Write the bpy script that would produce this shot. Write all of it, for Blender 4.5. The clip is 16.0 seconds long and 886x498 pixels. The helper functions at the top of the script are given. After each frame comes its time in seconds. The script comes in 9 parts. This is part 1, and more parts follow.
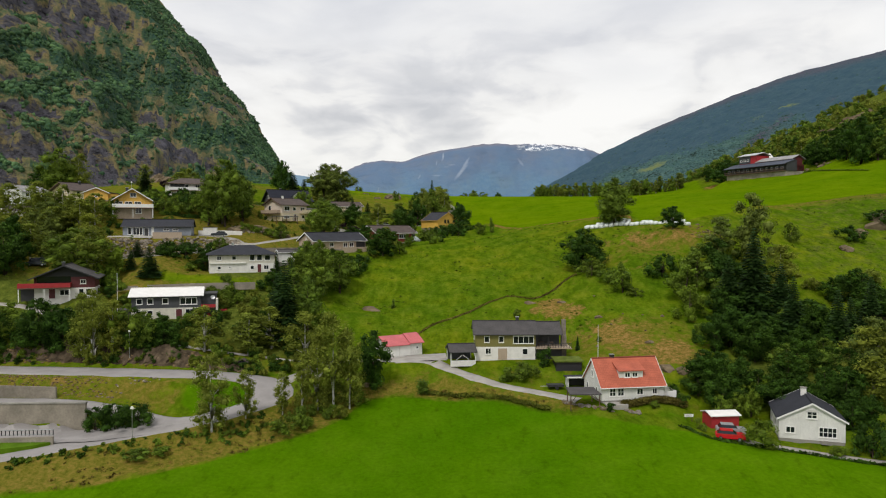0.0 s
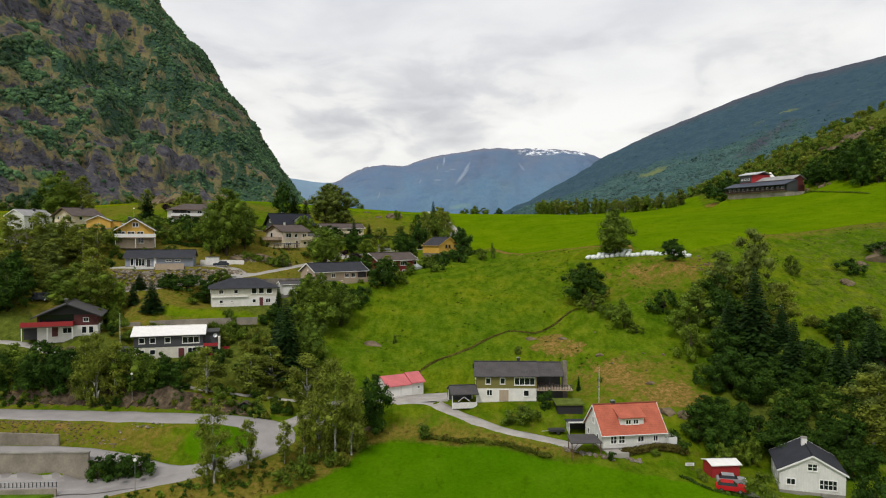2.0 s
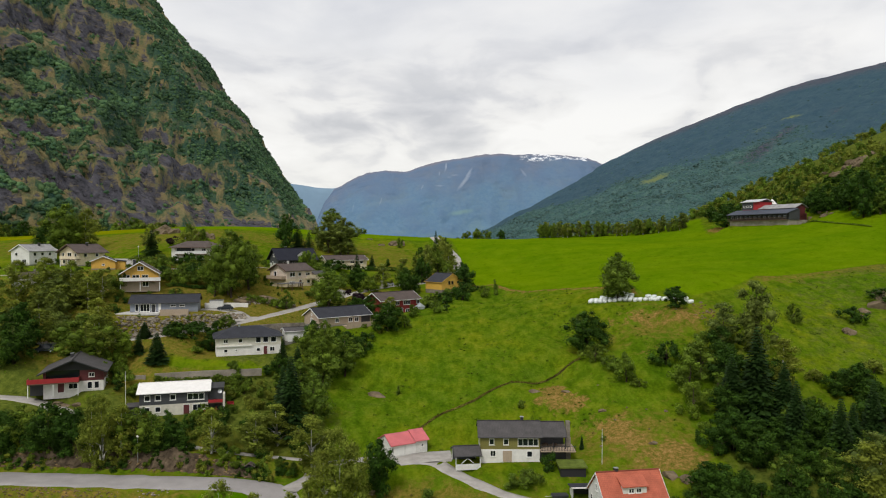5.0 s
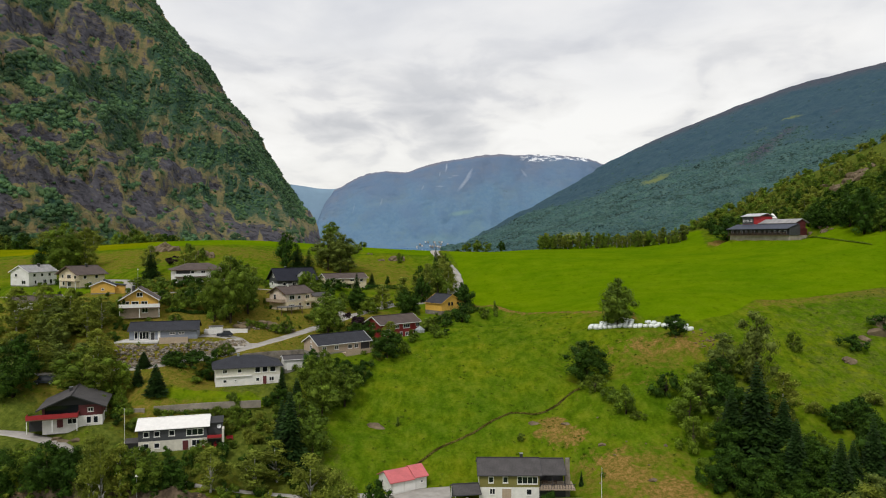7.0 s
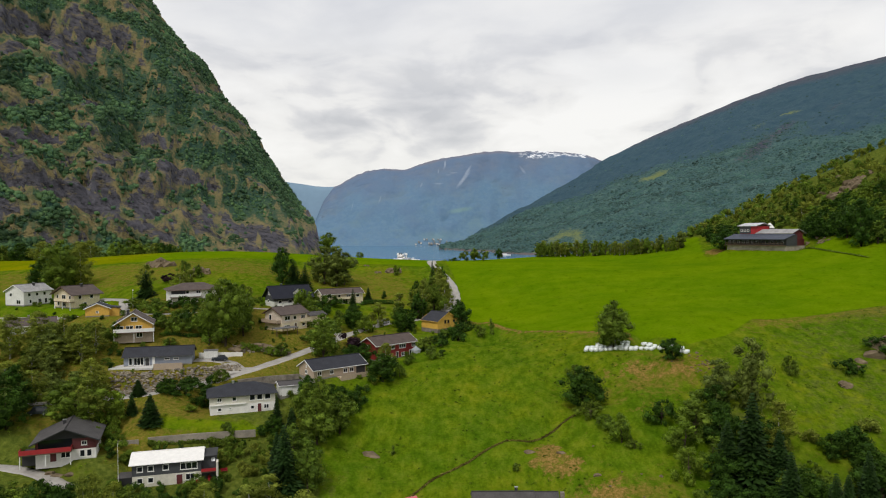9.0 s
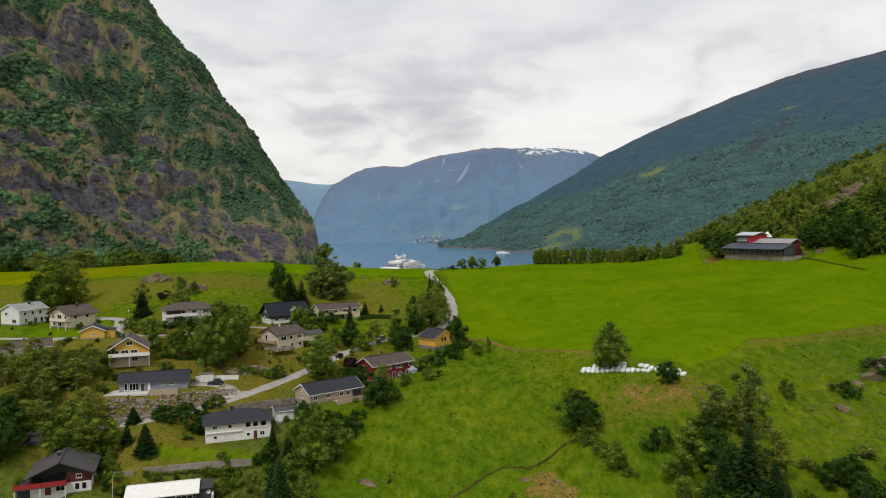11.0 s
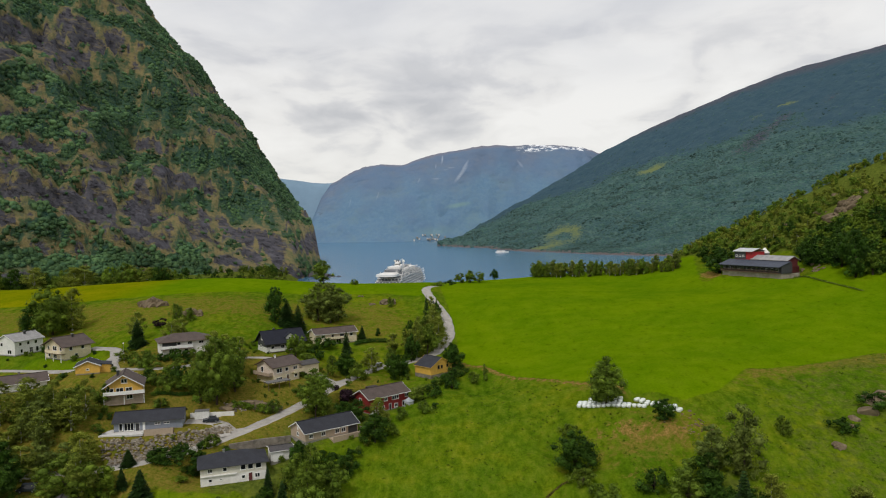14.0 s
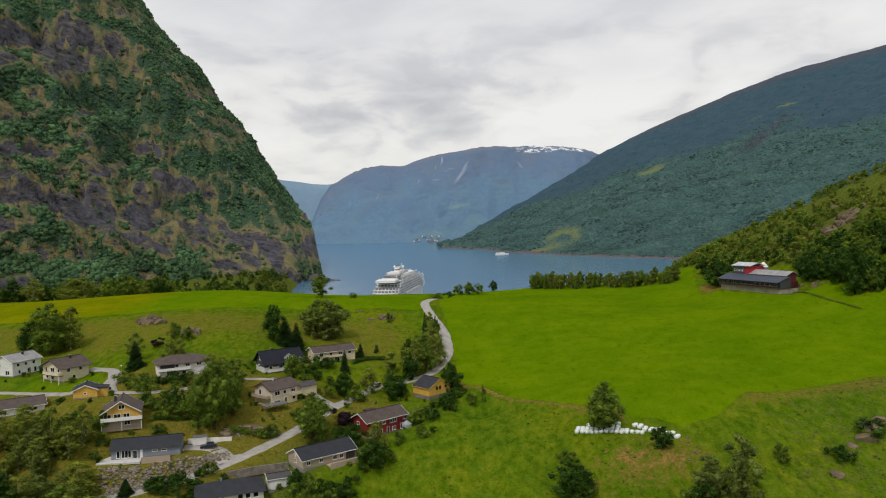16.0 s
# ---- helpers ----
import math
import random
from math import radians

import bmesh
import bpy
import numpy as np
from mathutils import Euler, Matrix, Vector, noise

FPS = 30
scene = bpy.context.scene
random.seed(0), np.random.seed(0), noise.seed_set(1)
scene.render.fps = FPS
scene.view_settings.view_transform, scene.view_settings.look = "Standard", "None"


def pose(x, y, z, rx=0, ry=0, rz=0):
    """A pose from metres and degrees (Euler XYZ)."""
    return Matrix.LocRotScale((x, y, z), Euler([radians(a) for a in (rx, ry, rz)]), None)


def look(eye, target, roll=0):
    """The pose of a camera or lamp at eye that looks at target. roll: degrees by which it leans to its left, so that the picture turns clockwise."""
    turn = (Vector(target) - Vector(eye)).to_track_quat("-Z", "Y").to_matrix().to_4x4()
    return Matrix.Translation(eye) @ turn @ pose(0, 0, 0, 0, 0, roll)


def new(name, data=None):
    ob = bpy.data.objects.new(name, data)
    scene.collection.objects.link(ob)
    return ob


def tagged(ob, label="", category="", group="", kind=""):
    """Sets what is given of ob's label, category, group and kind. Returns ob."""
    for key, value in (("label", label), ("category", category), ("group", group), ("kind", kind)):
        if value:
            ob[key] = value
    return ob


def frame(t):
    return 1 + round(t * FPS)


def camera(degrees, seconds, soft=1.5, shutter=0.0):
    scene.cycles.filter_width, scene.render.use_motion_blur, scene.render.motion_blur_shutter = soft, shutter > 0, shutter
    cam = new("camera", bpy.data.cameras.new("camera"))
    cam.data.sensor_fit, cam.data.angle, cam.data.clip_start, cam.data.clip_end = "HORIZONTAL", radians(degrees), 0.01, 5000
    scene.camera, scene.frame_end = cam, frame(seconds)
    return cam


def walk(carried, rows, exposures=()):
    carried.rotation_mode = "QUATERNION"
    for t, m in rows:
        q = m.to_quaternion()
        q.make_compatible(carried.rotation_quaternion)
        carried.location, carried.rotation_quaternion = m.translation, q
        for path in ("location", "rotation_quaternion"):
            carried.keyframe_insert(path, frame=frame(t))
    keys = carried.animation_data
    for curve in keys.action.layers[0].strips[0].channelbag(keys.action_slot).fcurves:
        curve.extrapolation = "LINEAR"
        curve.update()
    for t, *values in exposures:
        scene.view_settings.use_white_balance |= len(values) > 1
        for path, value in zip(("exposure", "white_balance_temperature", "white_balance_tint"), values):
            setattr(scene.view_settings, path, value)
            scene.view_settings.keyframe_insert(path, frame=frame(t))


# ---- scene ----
cam = camera(64.1, 16.0, soft=1.1)
METRES, EYE, TILT, LEAN, TURN = 57.2, 44.0, -1.5, 0.0, 0.0
ROWS = [
    (0.0, 0.0, 0.0, 0.0, 0.0, 0.0, -0.0),
    (0.5, 0.0003, -0.0011, 0.0316, 0.02, 0.04, 0.01),
    (1.0, 0.0, -0.0027, 0.0632, 0.04, 0.11, -0.0),
    (1.5, -0.0008, -0.0054, 0.0948, 0.06, 0.19, -0.02),
    (2.0, -0.0022, -0.0091, 0.1261, 0.07, 0.27, -0.05),
    (2.5, -0.0042, -0.0128, 0.1575, 0.09, 0.35, -0.07),
    (3.0, -0.006, -0.0167, 0.1891, 0.12, 0.42, -0.08),
    (3.5, -0.0077, -0.0203, 0.2207, 0.14, 0.49, -0.09),
    (4.0, -0.0091, -0.0234, 0.2522, 0.17, 0.54, -0.09),
    (6.5, -0.0068, -0.0239, 0.4089, 0.27, 0.62, -0.05),
    (7.0, -0.0036, -0.0217, 0.4405, 0.27, 0.56, 0.0),
    (7.5, 0.001, -0.0195, 0.4722, 0.26, 0.5, 0.07),
    (8.0, 0.0058, -0.0171, 0.5036, 0.24, 0.42, 0.15),
    (8.5, 0.0107, -0.0142, 0.5349, 0.22, 0.34, 0.23),
    (9.0, 0.0158, -0.0113, 0.5662, 0.2, 0.25, 0.32),
    (11.5, 0.0365, 0.0023, 0.72, 0.12, -0.14, 0.74),
    (12.0, 0.0406, 0.0042, 0.7505, 0.11, -0.2, 0.83),
    (12.5, 0.0451, 0.0061, 0.781, 0.1, -0.26, 0.91),
    (13.0, 0.0501, 0.0088, 0.8109, 0.11, -0.3, 0.99),
    (13.5, 0.0546, 0.0105, 0.841, 0.11, -0.33, 1.04),
    (14.0, 0.0593, 0.0123, 0.8713, 0.11, -0.36, 1.1),
    (14.5, 0.0635, 0.0139, 0.9014, 0.11, -0.39, 1.13),
    (15.0, 0.0677, 0.0151, 0.9317, 0.11, -0.4, 1.16),
    (15.5, 0.0708, 0.016, 0.9614, 0.11, -0.39, 1.17),
    (16.0, 0.0723, 0.0162, 0.9913, 0.1, -0.36, 1.17),
]
walk(cam, [(t, pose(0, 0, EYE, TILT, LEAN, TURN) @ pose(METRES * x, METRES * y, METRES * z, 90 + pitch, roll, yaw)) for t, x, y, z, yaw, pitch, roll in ROWS],
     exposures=[(0.0, 0.05), (4.0, 0.03), (9.0, 0.0), (12.0, -0.05), (16.0, -0.12)])

# ---- sky and sun ----
SUN_EL, SUN_AZ = 52.0, 205.0
world = bpy.data.worlds.new("overcast_sky")
scene.world = world
world.use_nodes = True
wn, wl = world.node_tree.nodes, world.node_tree.links
wn.clear()


def wnode(kind, **vals):
    n = wn.new(kind)
    for k, v in vals.items():
        n.inputs[k].default_value = v
    return n


def wmath(op, a, b=0.0, clamp=False):
    n = wn.new("ShaderNodeMath")
    n.operation, n.use_clamp = op, clamp
    for i, v in enumerate((a, b)):
        if isinstance(v, (int, float)):
            n.inputs[i].default_value = v
        else:
            wl.new(v, n.inputs[i])
    return n.outputs[0]


def wramp(src, stops):
    n = wn.new("ShaderNodeValToRGB")
    while len(n.color_ramp.elements) < len(stops):
        n.color_ramp.elements.new(0.5)
    for e, (p, c) in zip(n.color_ramp.elements, stops):
        e.position, e.color = p, (*c, 1)
    wl.new(src, n.inputs[0])
    return n.outputs[0]


def wmix(fac, a, b):
    n = wn.new("ShaderNodeMix")
    n.data_type = "RGBA"
    if isinstance(fac, float):
        n.inputs[0].default_value = fac
    else:
        wl.new(fac, n.inputs[0])
    wl.new(a, n.inputs[6])
    wl.new(b, n.inputs[7])
    return n.outputs[2]


sky = wn.new("ShaderNodeTexSky")
sky.sky_type, sky.sun_disc = "NISHITA", False
sky.sun_elevation, sky.sun_rotation = radians(SUN_EL), radians(SUN_AZ)
sky_dim = wn.new("ShaderNodeVectorMath")
sky_dim.operation = "SCALE"
sky_dim.inputs[3].default_value = 0.1
wl.new(sky.outputs[0], sky_dim.inputs[0])
coord = wn.new("ShaderNodeTexCoord")
sep = wn.new("ShaderNodeSeparateXYZ")
wl.new(coord.outputs["Generated"], sep.inputs[0])
up = wmath("MAXIMUM", sep.outputs[2], 0.0)
den = wmath("ADD", up, 0.11)
flat = wn.new("ShaderNodeCombineXYZ")
wl.new(wmath("DIVIDE", sep.outputs[0], den), flat.inputs[0])
wl.new(wmath("DIVIDE", sep.outputs[1], den), flat.inputs[1])
# low banks of cloud seen from the side
bank = wn.new("ShaderNodeCombineXYZ")
wl.new(sep.outputs[0], bank.inputs[0])
wl.new(wmath("MULTIPLY", sep.outputs[1], 0.3), bank.inputs[1])
wl.new(wmath("MULTIPLY", sep.outputs[2], 2.5), bank.inputs[2])
billow = wnode("ShaderNodeTexNoise", Scale=1.25, Detail=7.0, Roughness=0.5, Distortion=0.25)
wl.new(flat.outputs[0], billow.inputs["Vector"])
broad = wnode("ShaderNodeTexNoise", Scale=0.45, Detail=3.0, Roughness=0.5)
wl.new(flat.outputs[0], broad.inputs["Vector"])
puff = wnode("ShaderNodeTexNoise", Scale=8.5, Detail=6.0, Roughness=0.48, Distortion=0.3)
wl.new(bank.outputs[0], puff.inputs["Vector"])
puff_big = wnode("ShaderNodeTexNoise", Scale=3.2, Detail=2.0, Roughness=0.5)
wl.new(bank.outputs[0], puff_big.inputs["Vector"])
high_fac = wmath("ADD", wmath("MULTIPLY", billow.outputs[0], 0.62), wmath("MULTIPLY", broad.outputs[0], 0.38))
high = wramp(high_fac, [(0.36, (0.60, 0.615, 0.66)), (0.46, (0.72, 0.73, 0.765)), (0.53, (0.84, 0.84, 0.85)), (0.62, (0.93, 0.92, 0.91))])
low_fac = wmath("ADD", wmath("MULTIPLY", puff.outputs[0], 0.7), wmath("MULTIPLY", puff_big.outputs[0], 0.3))
low = wramp(low_fac, [(0.36, (0.58, 0.585, 0.605)), (0.435, (0.73, 0.725, 0.73)), (0.485, (0.89, 0.875, 0.85)), (0.58, (0.99, 0.975, 0.945))])
veil = wramp(up, [(0.05, (0.90, 0.885, 0.835)), (0.14, (0.93, 0.915, 0.88)), (0.3, (0.86, 0.86, 0.87))])
low = wmix(wmath("SUBTRACT", 0.5, wmath("MULTIPLY", up, 2.6), clamp=True), low, veil)
cover = wmix(wmath("MULTIPLY", wmath("SUBTRACT", up, 0.16), 6.5, clamp=True), low, high)
total = wmix(0.93, sky_dim.outputs[0], cover)
bg = wn.new("ShaderNodeBackground")
bg.inputs[1].default_value = 1.0
wl.new(total, bg.inputs[0])
out = wn.new("ShaderNodeOutputWorld")
wl.new(bg.outputs[0], out.inputs[0])

sun = new("sun", bpy.data.lights.new("sun", "SUN"))
sun.data.energy, sun.data.angle, sun.data.color = 1.75, radians(12), (1.0, 0.96, 0.9)
sun.matrix_world = look((0, 0, 300), (0 - math.sin(radians(SUN_AZ)), -math.cos(radians(SUN_AZ)), 300 - math.tan(radians(SUN_EL))))

# ---- materials ----


def tree_of(name):
    m = bpy.data.materials.new(name)
    m.use_nodes = True
    nt = m.node_tree
    return m, nt, nt.nodes["Principled BSDF"]


def link_noise(nt, scale, detail=5.0, rough=0.55, coords=None, stretch=None, turn=0.0):
    n = nt.nodes.new("ShaderNodeTexNoise")
    n.inputs["Scale"].default_value, n.inputs["Detail"].default_value, n.inputs["Roughness"].default_value = scale, detail, rough
    src = coords
    if src is None:
        src = nt.nodes.new("ShaderNodeTexCoord").outputs["Object"]
    if stretch:
        mp = nt.nodes.new("ShaderNodeMapping")
        mp.inputs["Scale"].default_value = stretch
        if turn:
            tilt = nt.nodes.new("ShaderNodeMapping")
            tilt.inputs["Rotation"].default_value = (0, -turn, 0)
            nt.links.new(src, tilt.inputs[0])
            src = tilt.outputs[0]
        nt.links.new(src, mp.inputs[0])
        src = mp.outputs[0]
    nt.links.new(src, n.inputs["Vector"])
    return n.outputs[0]


def ramp(nt, src, stops):
    n = nt.nodes.new("ShaderNodeValToRGB")
    while len(n.color_ramp.elements) < len(stops):
        n.color_ramp.elements.new(0.5)
    for e, (p, c) in zip(n.color_ramp.elements, stops):
        if not isinstance(c, tuple):
            c = (c, c, c)
        e.position, e.color = p, (*c, 1)
    nt.links.new(src, n.inputs[0])
    return n.outputs[0]


def mix(nt, fac, a, b, how="MIX"):
    n = nt.nodes.new("ShaderNodeMix")
    n.data_type, n.blend_type = "RGBA", how
    for i, v in ((0, fac), (6, a), (7, b)):
        if isinstance(v, (int, float)):
            n.inputs[i].default_value = v
        elif isinstance(v, tuple):
            n.inputs[i].default_value = (*v, 1)
        else:
            nt.links.new(v, n.inputs[i])
    return n.outputs[2]


def arith(nt, op, a, b=0.0, clamp=False):
    n = nt.nodes.new("ShaderNodeMath")
    n.operation, n.use_clamp = op, clamp
    for i, v in enumerate((a, b)):
        if isinstance(v, (int, float)):
            n.inputs[i].default_value = v
        else:
            nt.links.new(v, n.inputs[i])
    return n.outputs[0]


def bump(nt, bsdf, height, strength=0.4, dist=0.02):
    b = nt.nodes.new("ShaderNodeBump")
    b.inputs["Strength"].default_value, b.inputs["Distance"].default_value = strength, dist
    nt.links.new(height, b.inputs["Height"])
    nt.links.new(b.outputs[0], bsdf.inputs["Normal"])


def attr(nt, name):
    n = nt.nodes.new("ShaderNodeAttribute")
    n.attribute_name = name
    return n.outputs["Fac"]


def plain(name, col, rough=0.7, metal=0.0, vary=0.18, scale=1.2, grain=14.0, relief=0.15):
    """A surface of one colour with stains at a large and a small size."""
    m, nt, b = tree_of(name)
    big = ramp(nt, link_noise(nt, scale, 4), [(0.3, 1 - vary), (0.7, 1 + vary * 0.4)])
    small = ramp(nt, link_noise(nt, grain, 3), [(0.3, 1 - vary * 0.5), (0.7, 1.0)])
    c = mix(nt, 1.0, mix(nt, 1.0, col, big, "MULTIPLY"), small, "MULTIPLY")
    nt.links.new(c, b.inputs["Base Color"])
    b.inputs["Roughness"].default_value, b.inputs["Metallic"].default_value = rough, metal
    if rough > 0.84:
        b.inputs["Specular IOR Level"].default_value = 0.12
    bump(nt, b, link_noise(nt, grain * 2, 2), relief, 0.01)
    return m


def boards(name, col, pitch=0.16, upright=False, vary=0.15, rough=0.62):
    """Painted cladding boards."""
    m, nt, b = tree_of(name)
    tc = nt.nodes.new("ShaderNodeTexCoord").outputs["Object"]
    s = nt.nodes.new("ShaderNodeSeparateXYZ")
    nt.links.new(tc, s.inputs[0])
    along = arith(nt, "ADD", s.outputs[0], s.outputs[1]) if upright else s.outputs[2]
    saw = arith(nt, "FRACT", arith(nt, "DIVIDE", along, pitch))
    groove = ramp(nt, saw, [(0.0, 0.55), (0.1, 1.0), (0.92, 1.0), (1.0, 0.62)])
    big = ramp(nt, link_noise(nt, 0.5, 5), [(0.3, 1 - vary), (0.7, 1.0)])
    streak = ramp(nt, link_noise(nt, 2.0, 4, stretch=(3, 3, 0.3)), [(0.35, 1 - vary * 0.7), (0.65, 1.0)])
    c = mix(nt, 1.0, mix(nt, 1.0, mix(nt, 1.0, col, big, "MULTIPLY"), streak, "MULTIPLY"), groove, "MULTIPLY")
    nt.links.new(c, b.inputs["Base Color"])
    b.inputs["Roughness"].default_value = rough
    bump(nt, b, saw, 0.5, 0.015)
    return m


def tiles(name, col, vary=0.3, rough=0.75, pitch=0.34):
    """Roof tiles in courses; the tiles themselves are too small to tell apart."""
    m, nt, b = tree_of(name)
    tc = nt.nodes.new("ShaderNodeTexCoord").outputs["UV"]
    s = nt.nodes.new("ShaderNodeSeparateXYZ")
    nt.links.new(tc, s.inputs[0])
    row = arith(nt, "FRACT", arith(nt, "DIVIDE", s.outputs[1], pitch))
    colm = arith(nt, "FRACT", arith(nt, "DIVIDE", s.outputs[0], 0.3))
    shade = mix(nt, 1.0, ramp(nt, row, [(0.0, 0.6), (0.16, 1.0), (1.0, 0.92)]), ramp(nt, colm, [(0.0, 0.75), (0.15, 1.0), (0.9, 1.0), (1.0, 0.8)]), "MULTIPLY")
    big = ramp(nt, link_noise(nt, 0.45, 5, coords=tc), [(0.3, 1 - vary), (0.7, 1.12)])
    spots = ramp(nt, link_noise(nt, 3.1, 4, coords=tc), [(0.35, 1 - vary * 0.6), (0.6, 1.0)])
    c = mix(nt, 1.0, mix(nt, 1.0, mix(nt, 1.0, col, big, "MULTIPLY"), spots, "MULTIPLY"), shade, "MULTIPLY")
    nt.links.new(c, b.inputs["Base Color"])
    b.inputs["Roughness"].default_value = rough
    b.inputs["Specular IOR Level"].default_value = 0.3
    bump(nt, b, row, 0.5, 0.03)
    return m


def leafy(name, dark, light, tint=0.12, glow=0.3, wide=0.35):
    """Leaves: each clump and each plant has its own shade."""
    m, nt, b = tree_of(name)
    isl = nt.nodes.new("ShaderNodeNewGeometry").outputs["Random Per Island"]
    per = nt.nodes.new("ShaderNodeObjectInfo").outputs["Random"]
    c = mix(nt, ramp(nt, isl, [(0.0, 0.25), (1.0, 0.75)]), dark, light)
    warm = mix(nt, 1.0, c, (1.35, 1.05, 0.55), "MULTIPLY")
    c = mix(nt, arith(nt, "MULTIPLY", per, tint * 2), c, warm)
    val = ramp(nt, link_noise(nt, wide, 3), [(0.33, 0.42), (0.67, 1.3)])
    c = mix(nt, 1.0, c, val, "MULTIPLY")
    nt.links.new(c, b.inputs["Base Color"])
    b.inputs["Roughness"].default_value = 0.6
    b.inputs["Specular IOR Level"].default_value = 0.08
    tr = nt.nodes.new("ShaderNodeBsdfTranslucent")
    nt.links.new(c, tr.inputs[0])
    mx = nt.nodes.new("ShaderNodeMixShader")
    mx.inputs[0].default_value = glow
    nt.links.new(b.outputs[0], mx.inputs[1])
    nt.links.new(tr.outputs[0], mx.inputs[2])
    nt.links.new(mx.outputs[0], nt.nodes["Material Output"].inputs[0])
    return m


def ground_material():
    m, nt, b = tree_of("meadow_ground")
    tc = nt.nodes.new("ShaderNodeTexCoord").outputs["Object"]
    fine, mid = link_noise(nt, 1.6, 6, 0.65, tc), link_noise(nt, 0.16, 5, 0.6, tc)
    broad_n = link_noise(nt, 0.035, 4, 0.55, tc)
    mown = ramp(nt, mid, [(0.3, (0.082, 0.162, 0.001)), (0.5, (0.097, 0.179, 0.002)), (0.72, (0.115, 0.195, 0.004))])
    mown = mix(nt, 1.0, mown, ramp(nt, broad_n, [(0.35, (0.86, 0.88, 0.9)), (0.65, (1.18, 1.04, 1.0))]), "MULTIPLY")
    mown = mix(nt, 1.0, mown, ramp(nt, fine, [(0.3, 0.80), (0.7, 1.10)]), "MULTIPLY")
    clumps = link_noise(nt, 0.55, 4, 0.6, tc, stretch=(1.0, 0.45, 1.0))
    mown = mix(nt, 1.0, mown, ramp(nt, clumps, [(0.28, 0.74), (0.42, 1.0), (0.75, 1.05)]), "MULTIPLY")
    mown = mix(nt, attr(nt, "sere"), mown, mix(nt, 1.0, mown, (1.55, 1.0, 0.9), "MULTIPLY"))
    mown = mix(nt, attr(nt, "lush"), mown, mix(nt, 1.0, mown, (0.66, 0.88, 0.8), "MULTIPLY"))
    streak = link_noise(nt, 0.42, 6, 0.65, tc, stretch=(1.2, 0.6, 1.0))
    rough_g = ramp(nt, streak, [(0.3, (0.046, 0.088, 0.003)), (0.48, (0.082, 0.137, 0.005)), (0.7, (0.128, 0.174, 0.012))])
    rough_g = mix(nt, 1.0, rough_g, ramp(nt, fine, [(0.3, 0.74), (0.7, 1.14)]), "MULTIPLY")
    rough_g = mix(nt, 1.0, rough_g, ramp(nt, mid, [(0.32, (0.72, 0.82, 0.8)), (0.5, (1.0, 1.0, 1.0)), (0.68, (1.3, 1.10, 1.1))]), "MULTIPLY")
    rough_g = mix(nt, 1.0, rough_g, ramp(nt, broad_n, [(0.36, (0.84, 0.92, 0.9)), (0.5, (1.0, 1.0, 1.0)), (0.66, (1.28, 1.10, 1.0))]), "MULTIPLY")
    dry = ramp(nt, link_noise(nt, 1.3, 7, 0.75, tc), [(0.3, (0.050, 0.070, 0.007)), (0.48, (0.132, 0.122, 0.016)), (0.7, (0.240, 0.162, 0.040))])
    soil = ramp(nt, link_noise(nt, 1.4, 7, 0.75, tc), [(0.36, (0.075, 0.092, 0.010)), (0.48, (0.165, 0.118, 0.026)), (0.60, (0.275, 0.165, 0.052)), (0.74, (0.36, 0.25, 0.12))])
    bush = ramp(nt, link_noise(nt, 0.8, 6, 0.7, tc), [(0.3, (0.035, 0.052, 0.008)), (0.55, (0.095, 0.12, 0.018)), (0.75, (0.17, 0.175, 0.035))])
    jag = arith(nt, "MULTIPLY", arith(nt, "SUBTRACT", link_noise(nt, 0.42, 7, 0.72, tc), 0.5), 1.5)

    def zone(nm, lo=0.35, hi=0.65, j=jag):
        return ramp(nt, arith(nt, "ADD", attr(nt, nm), j), [(lo, 0.0), (hi, 1.0)])
    c = mix(nt, zone("dry"), rough_g, dry)
    c = mix(nt, zone("brush"), c, bush)
    c = mix(nt, zone("soil", 0.42, 0.62), c, soil)
    edge = arith(nt, "MULTIPLY", jag, 0.35)
    c = mix(nt, zone("mown", 0.4, 0.6, edge), c, mown)
    nt.links.new(c, b.inputs["Base Color"])
    b.inputs["Roughness"].default_value = 1.0
    b.inputs["Specular IOR Level"].default_value = 0.0
    bump(nt, b, fine, 0.8, 0.25)
    return m


